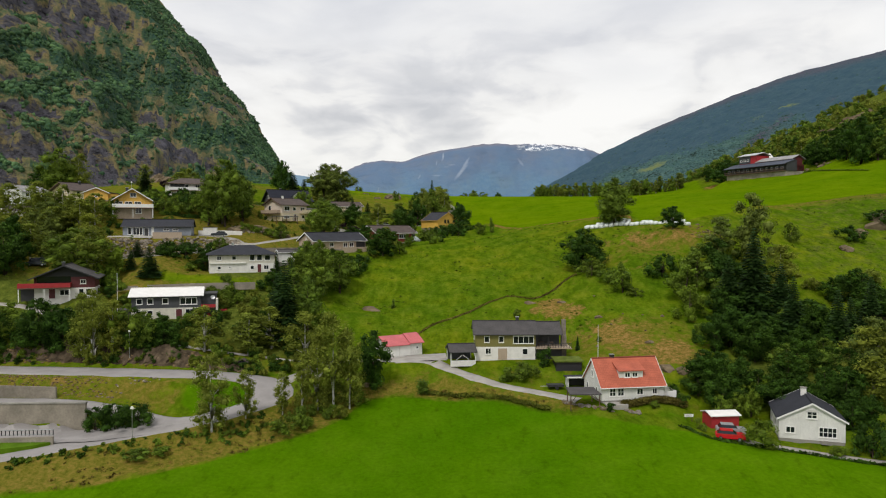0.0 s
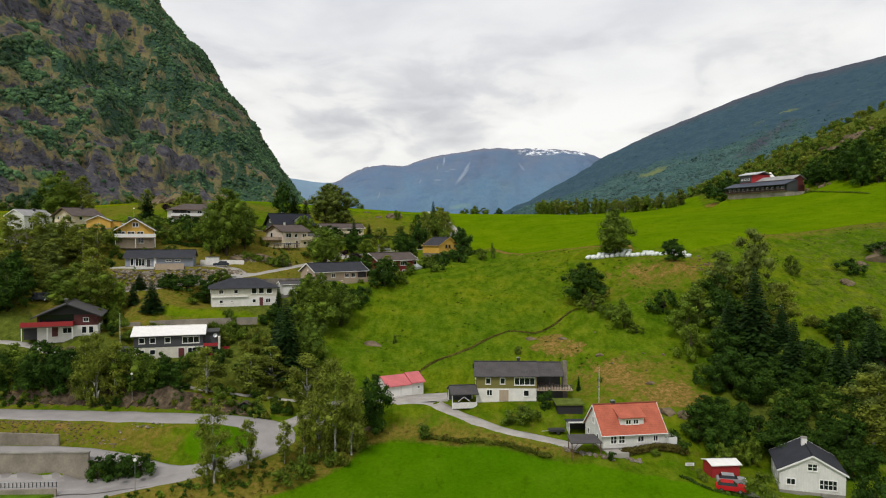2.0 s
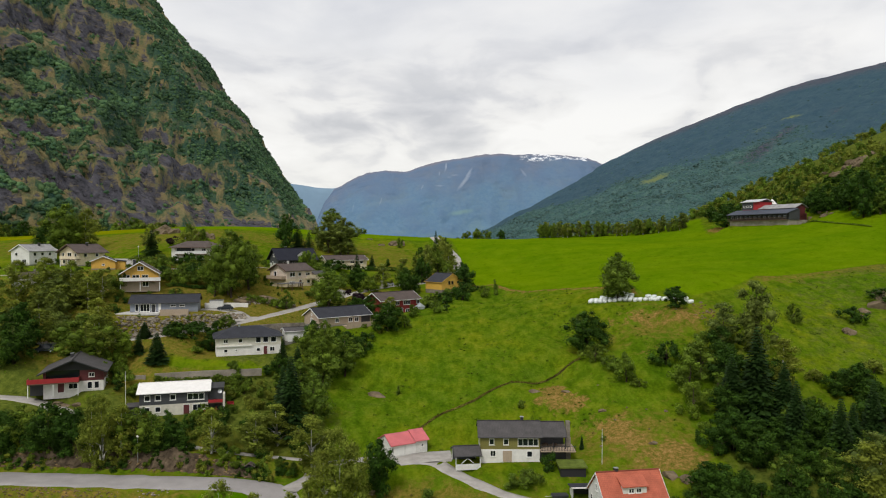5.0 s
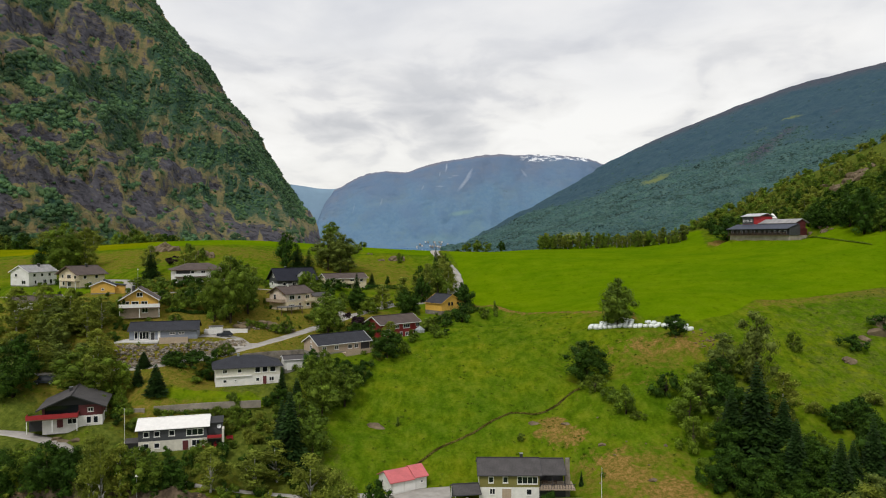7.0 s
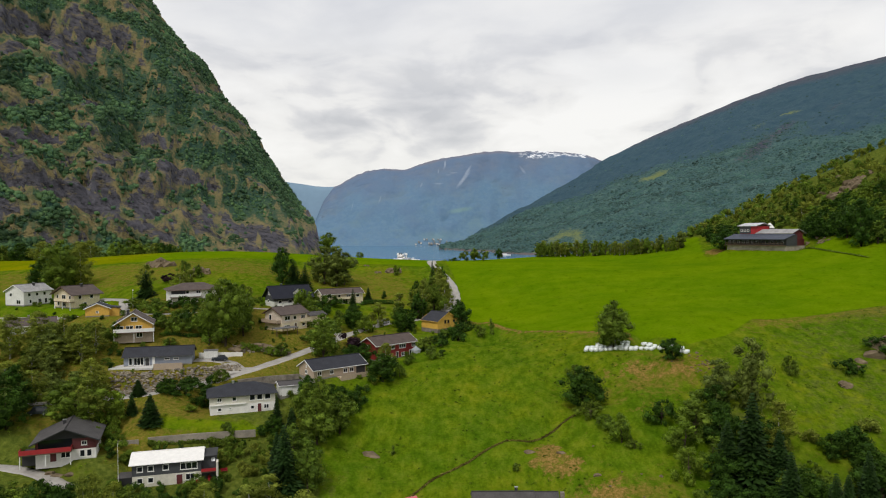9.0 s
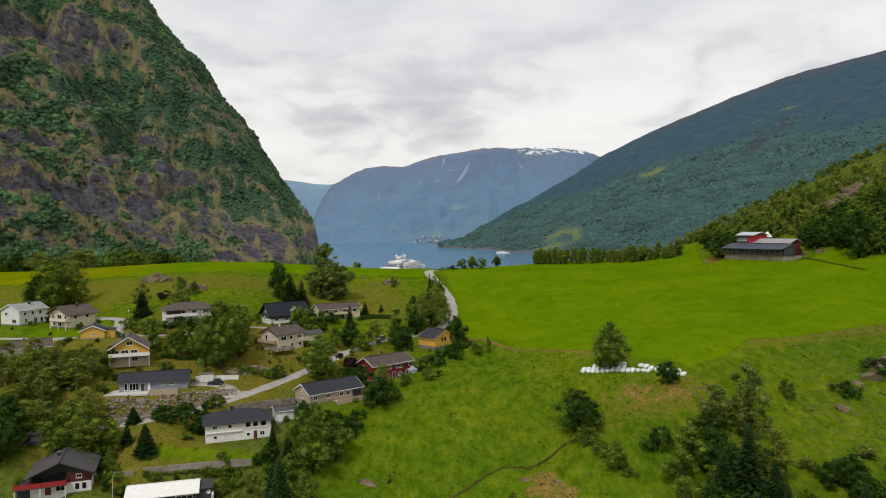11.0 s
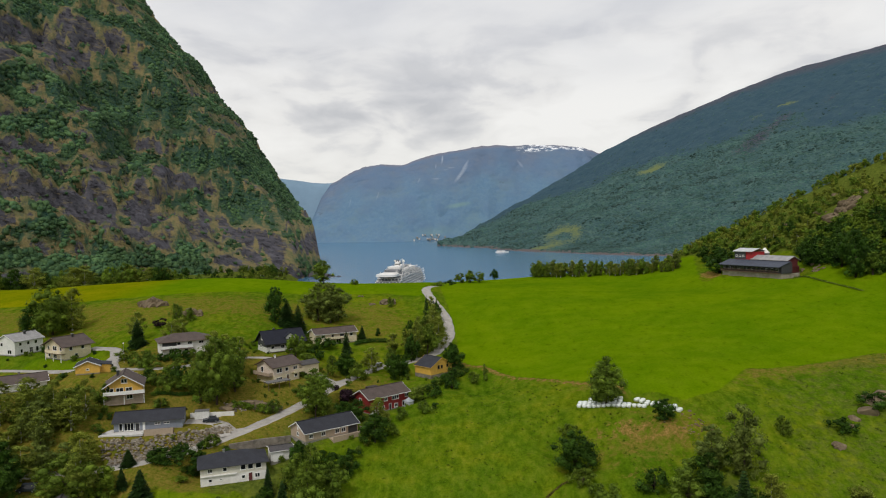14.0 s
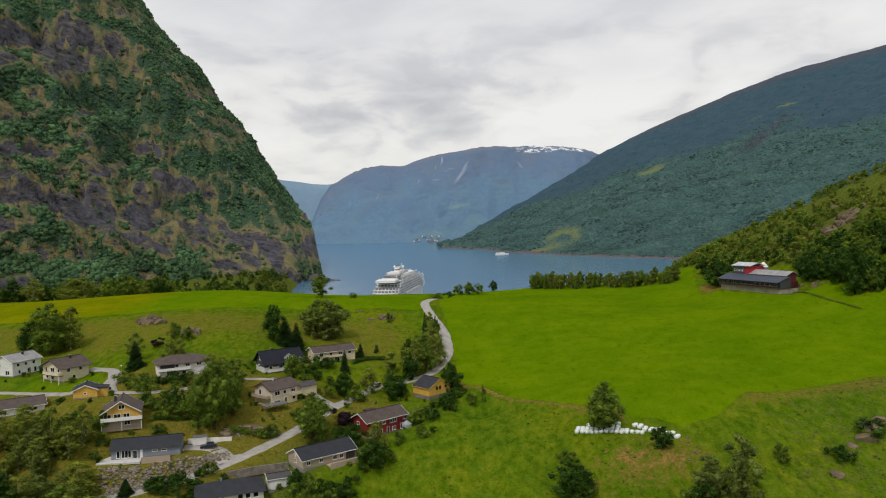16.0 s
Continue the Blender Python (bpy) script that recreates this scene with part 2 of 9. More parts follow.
def mountain_material(name, forest, moss, rock, dry, size=1.0, snow=None, rocky=0.5, mask=None):
    m, nt, b = tree_of(name)
    tc = nt.nodes.new("ShaderNodeTexCoord").outputs["Object"]
    n1 = link_noise(nt, 0.007 / size, 7, 0.62, tc)
    n2 = link_noise(nt, 0.03 / size, 7, 0.7, tc)
    n3 = link_noise(nt, 0.16 / size, 5, 0.7, tc)
    woods = mix(nt, ramp(nt, n3, [(0.4, 0.0), (0.62, 1.0)]), forest, moss)
    woods = mix(nt, ramp(nt, n2, [(0.56, 0.0), (0.72, 0.6)]) if mask else ramp(nt, n2, [(0.5, 0.0), (0.66, 1.0)]), woods, dry)
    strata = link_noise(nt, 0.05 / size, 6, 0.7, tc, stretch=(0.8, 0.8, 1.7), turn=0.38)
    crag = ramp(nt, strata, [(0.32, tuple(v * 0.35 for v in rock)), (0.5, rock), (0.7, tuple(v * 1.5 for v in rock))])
    f = ramp(nt, arith(nt, "ADD", arith(nt, "MULTIPLY", n1, 0.45), arith(nt, "MULTIPLY", n2, 0.55)), [(rocky, 0.0), (rocky + 0.05, 1.0)])
    if mask:
        level = arith(nt, "ADD", attr(nt, mask), arith(nt, "MULTIPLY", arith(nt, "SUBTRACT", n3, 0.5), 0.55))
        turf = mix(nt, ramp(nt, link_noise(nt, 0.05, 6, 0.7, tc), [(0.44, 0.0), (0.66, 0.9)]), dry, moss)
        woods = mix(nt, ramp(nt, level, [(0.48, 1.0), (0.58, 0.0)]), woods, turf)
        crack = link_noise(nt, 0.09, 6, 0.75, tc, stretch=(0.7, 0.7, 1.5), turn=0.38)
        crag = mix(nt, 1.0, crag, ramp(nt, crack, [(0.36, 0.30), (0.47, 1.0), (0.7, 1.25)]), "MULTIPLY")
        crag = mix(nt, ramp(nt, link_noise(nt, 0.05, 6, 0.7, tc, stretch=(0.6, 0.6, 1.6)), [(0.55, 0.0), (0.64, 0.6)]), crag, dry)
        f = ramp(nt, level, [(0.31, 1.0), (0.41, 0.0)])
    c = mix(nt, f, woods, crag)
    # moor, summit and crag have their own tones plus a share of blue haze
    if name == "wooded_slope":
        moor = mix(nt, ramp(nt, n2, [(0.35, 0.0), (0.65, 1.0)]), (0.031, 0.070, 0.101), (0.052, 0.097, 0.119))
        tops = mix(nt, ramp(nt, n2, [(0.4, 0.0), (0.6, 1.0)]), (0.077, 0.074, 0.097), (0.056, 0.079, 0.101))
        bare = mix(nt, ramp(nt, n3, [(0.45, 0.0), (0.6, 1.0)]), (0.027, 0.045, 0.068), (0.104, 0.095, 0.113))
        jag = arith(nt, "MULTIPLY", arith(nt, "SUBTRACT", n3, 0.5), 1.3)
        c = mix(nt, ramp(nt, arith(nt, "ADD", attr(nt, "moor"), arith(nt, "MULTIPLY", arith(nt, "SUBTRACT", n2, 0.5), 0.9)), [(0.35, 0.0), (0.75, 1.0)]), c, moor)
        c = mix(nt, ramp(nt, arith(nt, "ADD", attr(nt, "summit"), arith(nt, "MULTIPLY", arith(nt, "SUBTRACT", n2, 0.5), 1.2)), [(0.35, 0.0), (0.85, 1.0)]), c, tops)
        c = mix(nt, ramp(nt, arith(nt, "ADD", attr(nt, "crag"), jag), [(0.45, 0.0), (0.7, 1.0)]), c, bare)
        c = mix(nt, ramp(nt, arith(nt, "ADD", attr(nt, "glade"), jag), [(0.4, 0.0), (0.75, 1.0)]), c, (0.149, 0.184, 0.077))
        c = mix(nt, ramp(nt, arith(nt, "ADD", attr(nt, "shore"), jag), [(0.4, 0.0), (0.7, 1.0)]), c, (0.135, 0.117, 0.113))
    # blue distance haze is mixed into all of these fell tones
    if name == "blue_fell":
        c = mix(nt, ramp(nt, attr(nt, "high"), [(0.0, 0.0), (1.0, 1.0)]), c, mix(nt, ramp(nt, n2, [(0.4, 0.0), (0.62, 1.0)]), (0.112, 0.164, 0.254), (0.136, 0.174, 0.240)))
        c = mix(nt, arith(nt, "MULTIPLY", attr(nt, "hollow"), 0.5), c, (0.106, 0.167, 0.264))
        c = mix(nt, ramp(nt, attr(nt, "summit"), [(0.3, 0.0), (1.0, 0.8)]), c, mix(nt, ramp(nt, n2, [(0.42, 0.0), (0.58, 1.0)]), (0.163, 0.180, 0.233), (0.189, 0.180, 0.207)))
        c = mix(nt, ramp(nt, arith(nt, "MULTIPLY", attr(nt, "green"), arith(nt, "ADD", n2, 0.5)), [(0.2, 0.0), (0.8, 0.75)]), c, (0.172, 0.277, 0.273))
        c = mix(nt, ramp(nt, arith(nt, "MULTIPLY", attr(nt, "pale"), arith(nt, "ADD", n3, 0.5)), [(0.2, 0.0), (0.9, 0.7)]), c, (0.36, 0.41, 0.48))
    if snow:
        s = nt.nodes.new("ShaderNodeSeparateXYZ")
        nt.links.new(tc, s.inputs[0])
        hi = ramp(nt, arith(nt, "DIVIDE", arith(nt, "ADD", s.outputs[2], arith(nt, "MULTIPLY", n2, 70.0)), 1000.0), [(snow, 0.0), (snow + 0.004, 1.0)])
        east = ramp(nt, arith(nt, "DIVIDE", s.outputs[0], 1000.0), [(0.50, 0.0), (0.56, 1.0)])
        spots = ramp(nt, link_noise(nt, 0.03, 6, 0.75, tc, stretch=(0.7, 1.0, 2.0)), [(0.50, 0.0), (0.57, 1.0)])
        c = mix(nt, arith(nt, "MULTIPLY", arith(nt, "MULTIPLY", hi, spots), east), c, (0.8, 0.82, 0.85))
    nt.links.new(c, b.inputs["Base Color"])
    b.inputs["Roughness"].default_value = 0.95
    b.inputs["Specular IOR Level"].default_value = 0.1
    bump(nt, b, arith(nt, "ADD", n3, arith(nt, "MULTIPLY", strata, 1.5)) if mask else n3, 0.3 if snow else 1.0, (7.0 if mask else 5.0) * size)
    return m


def water_material():
    m, nt, b = tree_of("fjord_water")
    b.inputs["Base Color"].default_value = (0.06, 0.16, 0.27, 1)
    b.inputs["Roughness"].default_value = 0.16
    b.inputs["IOR"].default_value = 1.33
    tc = nt.nodes.new("ShaderNodeTexCoord").outputs["Object"]
    bump(nt, b, link_noise(nt, 0.12, 4, 0.6, tc, stretch=(0.4, 1.0, 1.0)), 0.25, 0.6)
    return m


GROUND, WATER = ground_material(), water_material()
# a little blue haze is added to the craggy mountainside's own colours
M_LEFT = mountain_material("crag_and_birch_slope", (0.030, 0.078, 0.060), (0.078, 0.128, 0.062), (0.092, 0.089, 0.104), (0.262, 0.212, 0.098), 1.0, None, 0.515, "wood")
# the long slope's greens have some blue haze blended in
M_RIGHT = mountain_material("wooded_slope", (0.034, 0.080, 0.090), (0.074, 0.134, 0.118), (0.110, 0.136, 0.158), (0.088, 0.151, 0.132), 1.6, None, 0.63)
# both far fells have the haze of distance put into their base colours
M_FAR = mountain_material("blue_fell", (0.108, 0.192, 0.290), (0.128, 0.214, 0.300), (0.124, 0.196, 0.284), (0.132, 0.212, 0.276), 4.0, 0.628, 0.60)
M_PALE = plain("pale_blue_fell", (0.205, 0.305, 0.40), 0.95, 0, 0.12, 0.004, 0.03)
ASPHALT = plain("worn_asphalt", (0.325, 0.305, 0.292), 0.9, 0, 0.2, 0.25, 6.0, 0.2)
GRAVEL = plain("pale_gravel", (0.40, 0.375, 0.34), 0.95, 0, 0.25, 0.5, 9.0, 0.4)
CONCRETE = plain("grey_concrete", (0.30, 0.285, 0.25), 0.9, 0, 0.3, 0.35, 5.0, 0.25)
STONE = plain("grey_fieldstone", (0.255, 0.225, 0.185), 0.95, 0, 0.45, 0.8, 5.0, 0.5)
ROCK = plain("lichened_rock", (0.215, 0.165, 0.105), 0.95, 0, 0.5, 0.35, 2.4, 0.6)
WHITE = boards("white_boards", (0.78, 0.77, 0.73))
CREAM = boards("cream_boards", (0.78, 0.67, 0.47))
CREAM2 = plain("cream_render", (0.66, 0.63, 0.54), 0.85, 0, 0.14)
BEIGE = boards("beige_boards", (0.48, 0.375, 0.275), 0.2)
OLIVE = boards("olive_boards", (0.22, 0.195, 0.05))
DARKGREY = boards("charcoal_boards", (0.065, 0.068, 0.075), 0.18, True)
BLUEGREY = boards("bluegrey_boards", (0.27, 0.30, 0.36), 0.18)
YELLOW = boards("yellow_boards", (0.74, 0.44, 0.075))
RED = boards("red_boards", (0.27, 0.022, 0.022), 0.16, True)
DARKRED = boards("dark_red_boards", (0.12, 0.022, 0.024), 0.16, True)
BRIGHTRED = boards("bright_red_boards", (0.42, 0.022, 0.028), 0.16)
BROWNWOOD = boards("brown_boards", (0.13, 0.075, 0.045), 0.16)
BLACKWOOD = boards("tarred_boards", (0.022, 0.022, 0.024), 0.16, True)
TRIM = plain("white_paint", (0.8, 0.79, 0.76), 0.5, 0, 0.08)
DARKTRIM = plain("dark_paint", (0.03, 0.03, 0.033), 0.5, 0, 0.1)
PLASTER = plain("white_render", (0.76, 0.74, 0.70), 0.85, 0, 0.12)
ROOF_GREY = tiles("grey_tiles", (0.090, 0.083, 0.082))
ROOF_DARK = tiles("charcoal_tiles", (0.036, 0.038, 0.048))
ROOF_NAVY = tiles("blue_black_tiles", (0.014, 0.016, 0.028), 0.25)
ROOF_BROWN = tiles("brown_grey_tiles", (0.112, 0.084, 0.073))
ROOF_LIGHT = tiles("light_grey_tiles", (0.38, 0.37, 0.365))
ROOF_RED = tiles("orange_red_tiles", (0.50, 0.13, 0.075), 0.22)
ROOF_PINK = tiles("faded_red_sheets", (0.62, 0.16, 0.17), 0.15)
ROOF_WHITE = plain("white_roof_sheets", (0.82, 0.80, 0.76), 0.45, 0, 0.1)
METAL = plain("galvanised_steel", (0.45, 0.46, 0.47), 0.4, 0.8, 0.15)
GLASS, _, gb = tree_of("dark_window_glass")
gb.inputs["Base Color"].default_value = (0.012, 0.015, 0.018, 1)
gb.inputs["Roughness"].default_value = 0.06
BARK = plain("brown_bark", (0.10, 0.075, 0.055), 0.95, 0, 0.4, 1.0, 8.0, 0.6)
BIRCHBARK = plain("birch_bark", (0.62, 0.60, 0.55), 0.9, 0, 0.45, 1.5, 6.0, 0.4)
LEAF = leafy("broad_leaves", (0.022, 0.054, 0.006), (0.208, 0.308, 0.036), 0.14, 0.14)
LEAF_ASPEN = leafy("aspen_leaves", (0.036, 0.064, 0.012), (0.240, 0.305, 0.062), 0.10, 0.16)
LEAF_BIRCH = leafy("birch_leaves", (0.062, 0.096, 0.012), (0.345, 0.405, 0.060), 0.12, 0.28)
LEAF_DARK = leafy("dark_leaves", (0.006, 0.022, 0.004), (0.070, 0.150, 0.016), 0.13, 0.12)
LEAF_PURPLE = leafy("purple_leaves", (0.014, 0.008, 0.012), (0.05, 0.024, 0.034), 0.0, 0.15)
LEAF_LIME = leafy("lime_leaves", (0.042, 0.094, 0.010), (0.225, 0.330, 0.034), 0.15, 0.18)
NEEDLE = leafy("spruce_needles", (0.008, 0.024, 0.006), (0.034, 0.072, 0.014), 0.08, 0.08)
PLASTIC = plain("white_bale_wrap", (0.76, 0.80, 0.76), 0.35, 0, 0.1, 0.6, 4.0)

# ---- mesh building ----


class Shape:
    """Vertices and faces of one mesh."""

    def __init__(self):
        self.v, self.f, self.m, self.uv = [], [], [], []

    def poly(self, pts, mat=0):
        n = len(self.v)
        self.v += [tuple(p) for p in pts]
        self.f.append(tuple(range(n, n + len(pts))))
        self.m.append(mat)

    def box(self, a, b, mat=0):
        (x0, y0, z0), (x1, y1, z1) = a, b
        n = len(self.v)
        self.v += [(x0, y0, z0), (x1, y0, z0), (x1, y1, z0), (x0, y1, z0), (x0, y0, z1), (x1, y0, z1), (x1, y1, z1), (x0, y1, z1)]
        for q in ((0, 3, 2, 1), (4, 5, 6, 7), (0, 1, 5, 4), (1, 2, 6, 5), (2, 3, 7, 6), (3, 0, 4, 7)):
            self.f.append(tuple(n + i for i in q))
            self.m.append(mat)
        return self

    def slab(self, pts, thick, mat=0):
        """A flat plate with the outline pts, thickened downwards."""
        n, k = len(self.v), len(pts)
        self.v += [tuple(p) for p in pts] + [(p[0], p[1], p[2] - thick) for p in pts]
        self.f.append(tuple(range(n, n + k)))
        self.f.append(tuple(range(n + 2 * k - 1, n + k - 1, -1)))
        for i in range(k):
            j = (i + 1) % k
            self.f.append((n + i, n + k + i, n + k + j, n + j))
        self.m += [mat] * (k + 2)
        return self

    def tube(self, p0, p1, r0, r1=None, sides=6, mat=0):
        r1 = r0 if r1 is None else r1
        p0, p1 = Vector(p0), Vector(p1)
        q = (p1 - p0).to_track_quat("Z", "Y")
        n = len(self.v)
        for p, r in ((p0, r0), (p1, r1)):
            for i in range(sides):
                a = 2 * math.pi * i / sides
                self.v.append(tuple(p + q @ Vector((r * math.cos(a), r * math.sin(a), 0))))
        for i in range(sides):
            j = (i + 1) % sides
            self.f.append((n + i, n + j, n + sides + j, n + sides + i))
            self.m.append(mat)
        self.f.append(tuple(n + sides + i for i in range(sides)))
        self.f.append(tuple(n + i for i in reversed(range(sides))))
        self.m += [mat, mat]
        return self

    def data(self, name, mats, smooth=False, planar=False):
        me = bpy.data.meshes.new(name)
        me.from_pydata(self.v, [], self.f)
        for mt in (mats if isinstance(mats, (list, tuple)) else [mats]):
            me.materials.append(mt)
        me.polygons.foreach_set("material_index", self.m)
        if smooth:
            me.polygons.foreach_set("use_smooth", [True] * len(self.f))
        if planar:
            uv = me.uv_layers.new(name="UVMap")
            for p in me.polygons:
                nrm = p.normal
                side = Vector((0, 0, 1)).cross(nrm)
                side = side.normalized() if side.length > 0.05 else Vector((1, 0, 0))
                rise = nrm.cross(side)
                for li in p.loop_indices:
                    co = me.vertices[me.loops[li].vertex_index].co
                    uv.data[li].uv = (co.dot(side), co.dot(rise))
        me.update()
        return me


def part(name, shape, mats, parent, label="", smooth=False, planar=False, at=None):
    me = shape if isinstance(shape, bpy.types.Mesh) else shape.data(name, mats, smooth, planar)
    ob = new(name, me)
    ob.parent = parent
    if at is not None:
        ob.matrix_basis = at
    return tagged(ob, label)


def thing(name, m, label, category, group="", kind=""):
    ob = new(name)
    ob.empty_display_size = 0.5
    ob.matrix_basis = m
    return tagged(ob, label, category, group, kind)


def solo(name, shape, mats, label, category, m=None, group="", kind="", smooth=False, planar=False):
    me = shape if isinstance(shape, bpy.types.Mesh) else shape.data(name, mats, smooth, planar)
    ob = new(name, me)
    if m is not None:
        ob.matrix_basis = m
    return tagged(ob, label, category, group, kind)


# ---- plan: houses as front-left corner x, y, base z, heading, length, depth ----
PLAN = {
    "olive": (6.1, 131.8, 19.8, 0, 11.2, 7.6), "olive_wing": (17.3, 132.2, 19.9, 0, 5.2, 7.0), "garage": (-10.9, 135.4, 19.6, 30, 7.8, 5.6),
    "carport": (1.4, 129.3, 19.4, 8, 4.7, 5.0), "redroof": (25.6, 113.5, 16.2, 10, 10.8, 7.6), "white_low": (49.8, 104.2, 13.0, -18, 8.8, 9.5),
    "shed": (41.7, 109.2, 13.2, 6, 4.5, 3.0), "white_roof": (-61.4, 139.0, 26.3, 16, 13.0, 7.5), "red_cabin": (-82.7, 142.8, 30.1, 20, 11.2, 9.0),
    "white_long": (-54.5, 165.0, 34.0, 20, 15.0, 9.0), "annex": (-40.8, 176.3, 35.8, 22, 5.6, 5.0), "beige": (-33.2, 181.8, 38.8, 38, 15.5, 8.4),
    "bluegrey": (-82.0, 181.2, 42.5, 14, 16.6, 8.0), "yellow_gable": (-88.6, 190.2, 48.4, 20, 9.6, 9.0), "yellow_small": (-104.2, 205.6, 52.6, 21, 6.4, 6.5),
    "cream_b": (-129.5, 235.0, 52.6, -30, 11.0, 9.0), "white_a": (-151.0, 243.4, 52.4, -20, 8.6, 11.0), "dark_left": (-128.0, 206.6, 47.2, 34, 13.0, 8.0),
    "upper_white": (-86.3, 223.0, 54.5, 28, 15.5, 9.0), "cream_c": (-55.6, 220.6, 46.9, -40, 8.6, 9.6), "dark_blue": (-58.4, 244.3, 51.2, 34, 13.6, 9.0),
    "grey_u": (-46.0, 269.6, 49.2, 29, 16.4, 8.0), "yellow_f": (-7.3, 238.8, 43.5, -46, 8.0, 9.6), "red_long": (-19.6, 208.6, 38.7, 42, 14.6, 7.6),
    "barn": (136.5, 341.0, 68.0, -67, 34.0, 11.0),
}
# roads: half width, then x, y, z along the middle
ROADS = {
    "main": (3.2, [(-140, 124, 20.8), (-105, 122.5, 20.4), (-79, 121.6, 20), (-63, 121.2, 19.8), (-49, 121.4, 19.4), (-38, 122.3, 18.8), (-31.4, 122, 17.9), (-28.6, 119, 17), (-29, 115, 16.2), (-33, 111.2, 15.4), (-38.5, 108, 14.7), (-45.5, 105, 14), (-54, 101, 13.3), (-61.5, 97.6, 12.7), (-75, 92.5, 11.8), (-100, 85, 10.5)]),
    "access": (1.5, [(-28.3, 122.5, 17.7), (-25.4, 128, 18.0), (-24, 133.6, 18.4), (-17, 136.2, 18.8), (-10, 134, 19.2), (-3, 133, 19.3), (1.7, 128.3, 18.6), (9.4, 122.2, 17.3), (16, 119.2, 16.6), (22.3, 115.6, 16.1)]),
    "village": (2.2, [(-112, 172, 35.5), (-95, 168, 36.5), (-76, 170, 37.4), (-64, 177, 38.6), (-55.6, 183.2, 39.6), (-47.2, 193.5, 41), (-39.5, 206.4, 42.4), (-31.5, 226, 43.8), (-21.4, 244.3, 45), (-10, 253, 45.6), (-1.5, 262, 46.6), (3.5, 280, 48.4), (4.8, 294, 49.8), (3.2, 312, 54), (-2.1, 329.5, 58.9), (-6.1, 352, 62.2), (-4, 372, 62.2), (0, 392, 60.5), (2, 430, 55)]),
    "upper": (1.7, [(-31.5, 226, 43.8), (-40, 231, 47), (-47, 236, 50), (-63, 230, 52.4), (-80, 214.8, 52.5), (-100, 215.5, 52.3), (-111, 220, 51.2), (-126, 225, 50.2), (-150, 232, 49.4)]),
    "branch": (2.9, [(-42, 106.8, 14.42), (-50, 104.7, 13.8), (-58, 104.3, 13.45), (-70, 104.3, 13.3), (-100, 104, 13.2)]),
    "ramp": (1.9, [(-105, 110.2, 17.4), (-70, 110.2, 17.3), (-59, 110.3, 17), (-52, 110.5, 16.2), (-48, 110.2, 15.25), (-44, 109.4, 14.6), (-41, 108.6, 14.45)]),
    "yard": (2.3, [(-53.5, 185.5, 40.1), (-57, 189.6, 41.8), (-61.5, 191, 42.5), (-67, 190.6, 42.6)]),
    "footpath": (0.8, [(-52, 133.5, 22.6), (-42.6, 133.3, 21.2), (-33, 135, 19.6), (-26.6, 136.4, 18.6)]),
    "forecourt": (2.9, [(-10, 134.0, 19.3), (-5, 135.8, 19.5), (0.6, 136.2, 19.8)]),
    "cabin_drive": (1.7, [(-104, 144.0, 29.2), (-92, 143.6, 29.2), (-86, 142.8, 28.8), (-80, 141.2, 27.9), (-74, 138.8, 26.5)]),
    "lane": (0.9, [(42.5, 105, 13.2), (46, 102.6, 12.9), (50, 101, 12.6), (56, 98.6, 12.2), (64, 96.2, 11.8), (84, 91.4, 11)]),
    "drive": (2.4, [(-98, 215.2, 52.3), (-101.5, 222, 53), (-103.5, 230, 53.8), (-108, 238, 54.6), (-117, 241, 54.8)]),
}


def rect_distance(x, y, px_, py_, head, lx, ly):
    c, s = math.cos(radians(head)), math.sin(radians(head))
    u, v = (x - px_) * c + (y - py_) * s, -(x - px_) * s + (y - py_) * c
    du, dv = np.maximum(np.maximum(-u, u - lx), 0), np.maximum(np.maximum(-v, v - ly), 0)
    return np.hypot(du, dv)


def smooth_path(pts, step=2.0):
    """A rounded line through the points."""
    p = np.array(pts, float)
    q = [p[0]]
    ext = np.vstack([2 * p[0] - p[1], p, 2 * p[-1] - p[-2]])
    for i in range(1, len(ext) - 2):
        a, b, c, d = ext[i - 1:i + 3]
        n = max(2, int(np.linalg.norm(c - b) / step))
        for k in range(1, n + 1):
            t = k / n
            q.append(0.5 * (2 * b + (c - a) * t + (2 * a - 5 * b + 4 * c - d) * t * t + (3 * b - a - 3 * c + d) * t ** 3))
    return np.array(q)


LINES = {k: (w, smooth_path(p)) for k, (w, p) in ROADS.items()}
# rounded hills and hollows of the valley side: x, y, reach, height
HILLS = [
    (250, 322, 68, 28.9), (20, 460, 100, -32.9), (-134, 192, 73, 11.3), (155, 220, 61, 7.8), (257, 420, 53, 14.3), (63, 193, 38, 8.8),
    (-180, 493, 100, -16.5), (141, 459, 60, -14.2), (249, 228, 55, 30.1), (-83, 214, 34, 5.4), (-98, 270, 47, 7.4), (-60, 94, 30, -3.4),
    (-91, 469, 74, -9.5), (-3, 285, 68, -9.8), (122, 356, 64, -9.6), (-3, 120, 50, -7.6), (89, 100, 52, -7.6), (-106, 113, 24, -6.0),
    (-131, 234, 47, -6.3), (-287, 437, 109, -9.9), (245, 381, 58, 4.1), (111, 413, 79, -5.3), (120, 194, 21, 4.8), (200, 302, 29, 5.7), (-58, 425, 52, -3.6), (-260, 430, 90, -8.0), (-150, 425, 66, -4.5), (-75, 415, 50, -2.0)]


def step(a, b, x):
    t = np.clip((x - a) / (b - a), 0, 1)
    return t * t * (3 - 2 * t)


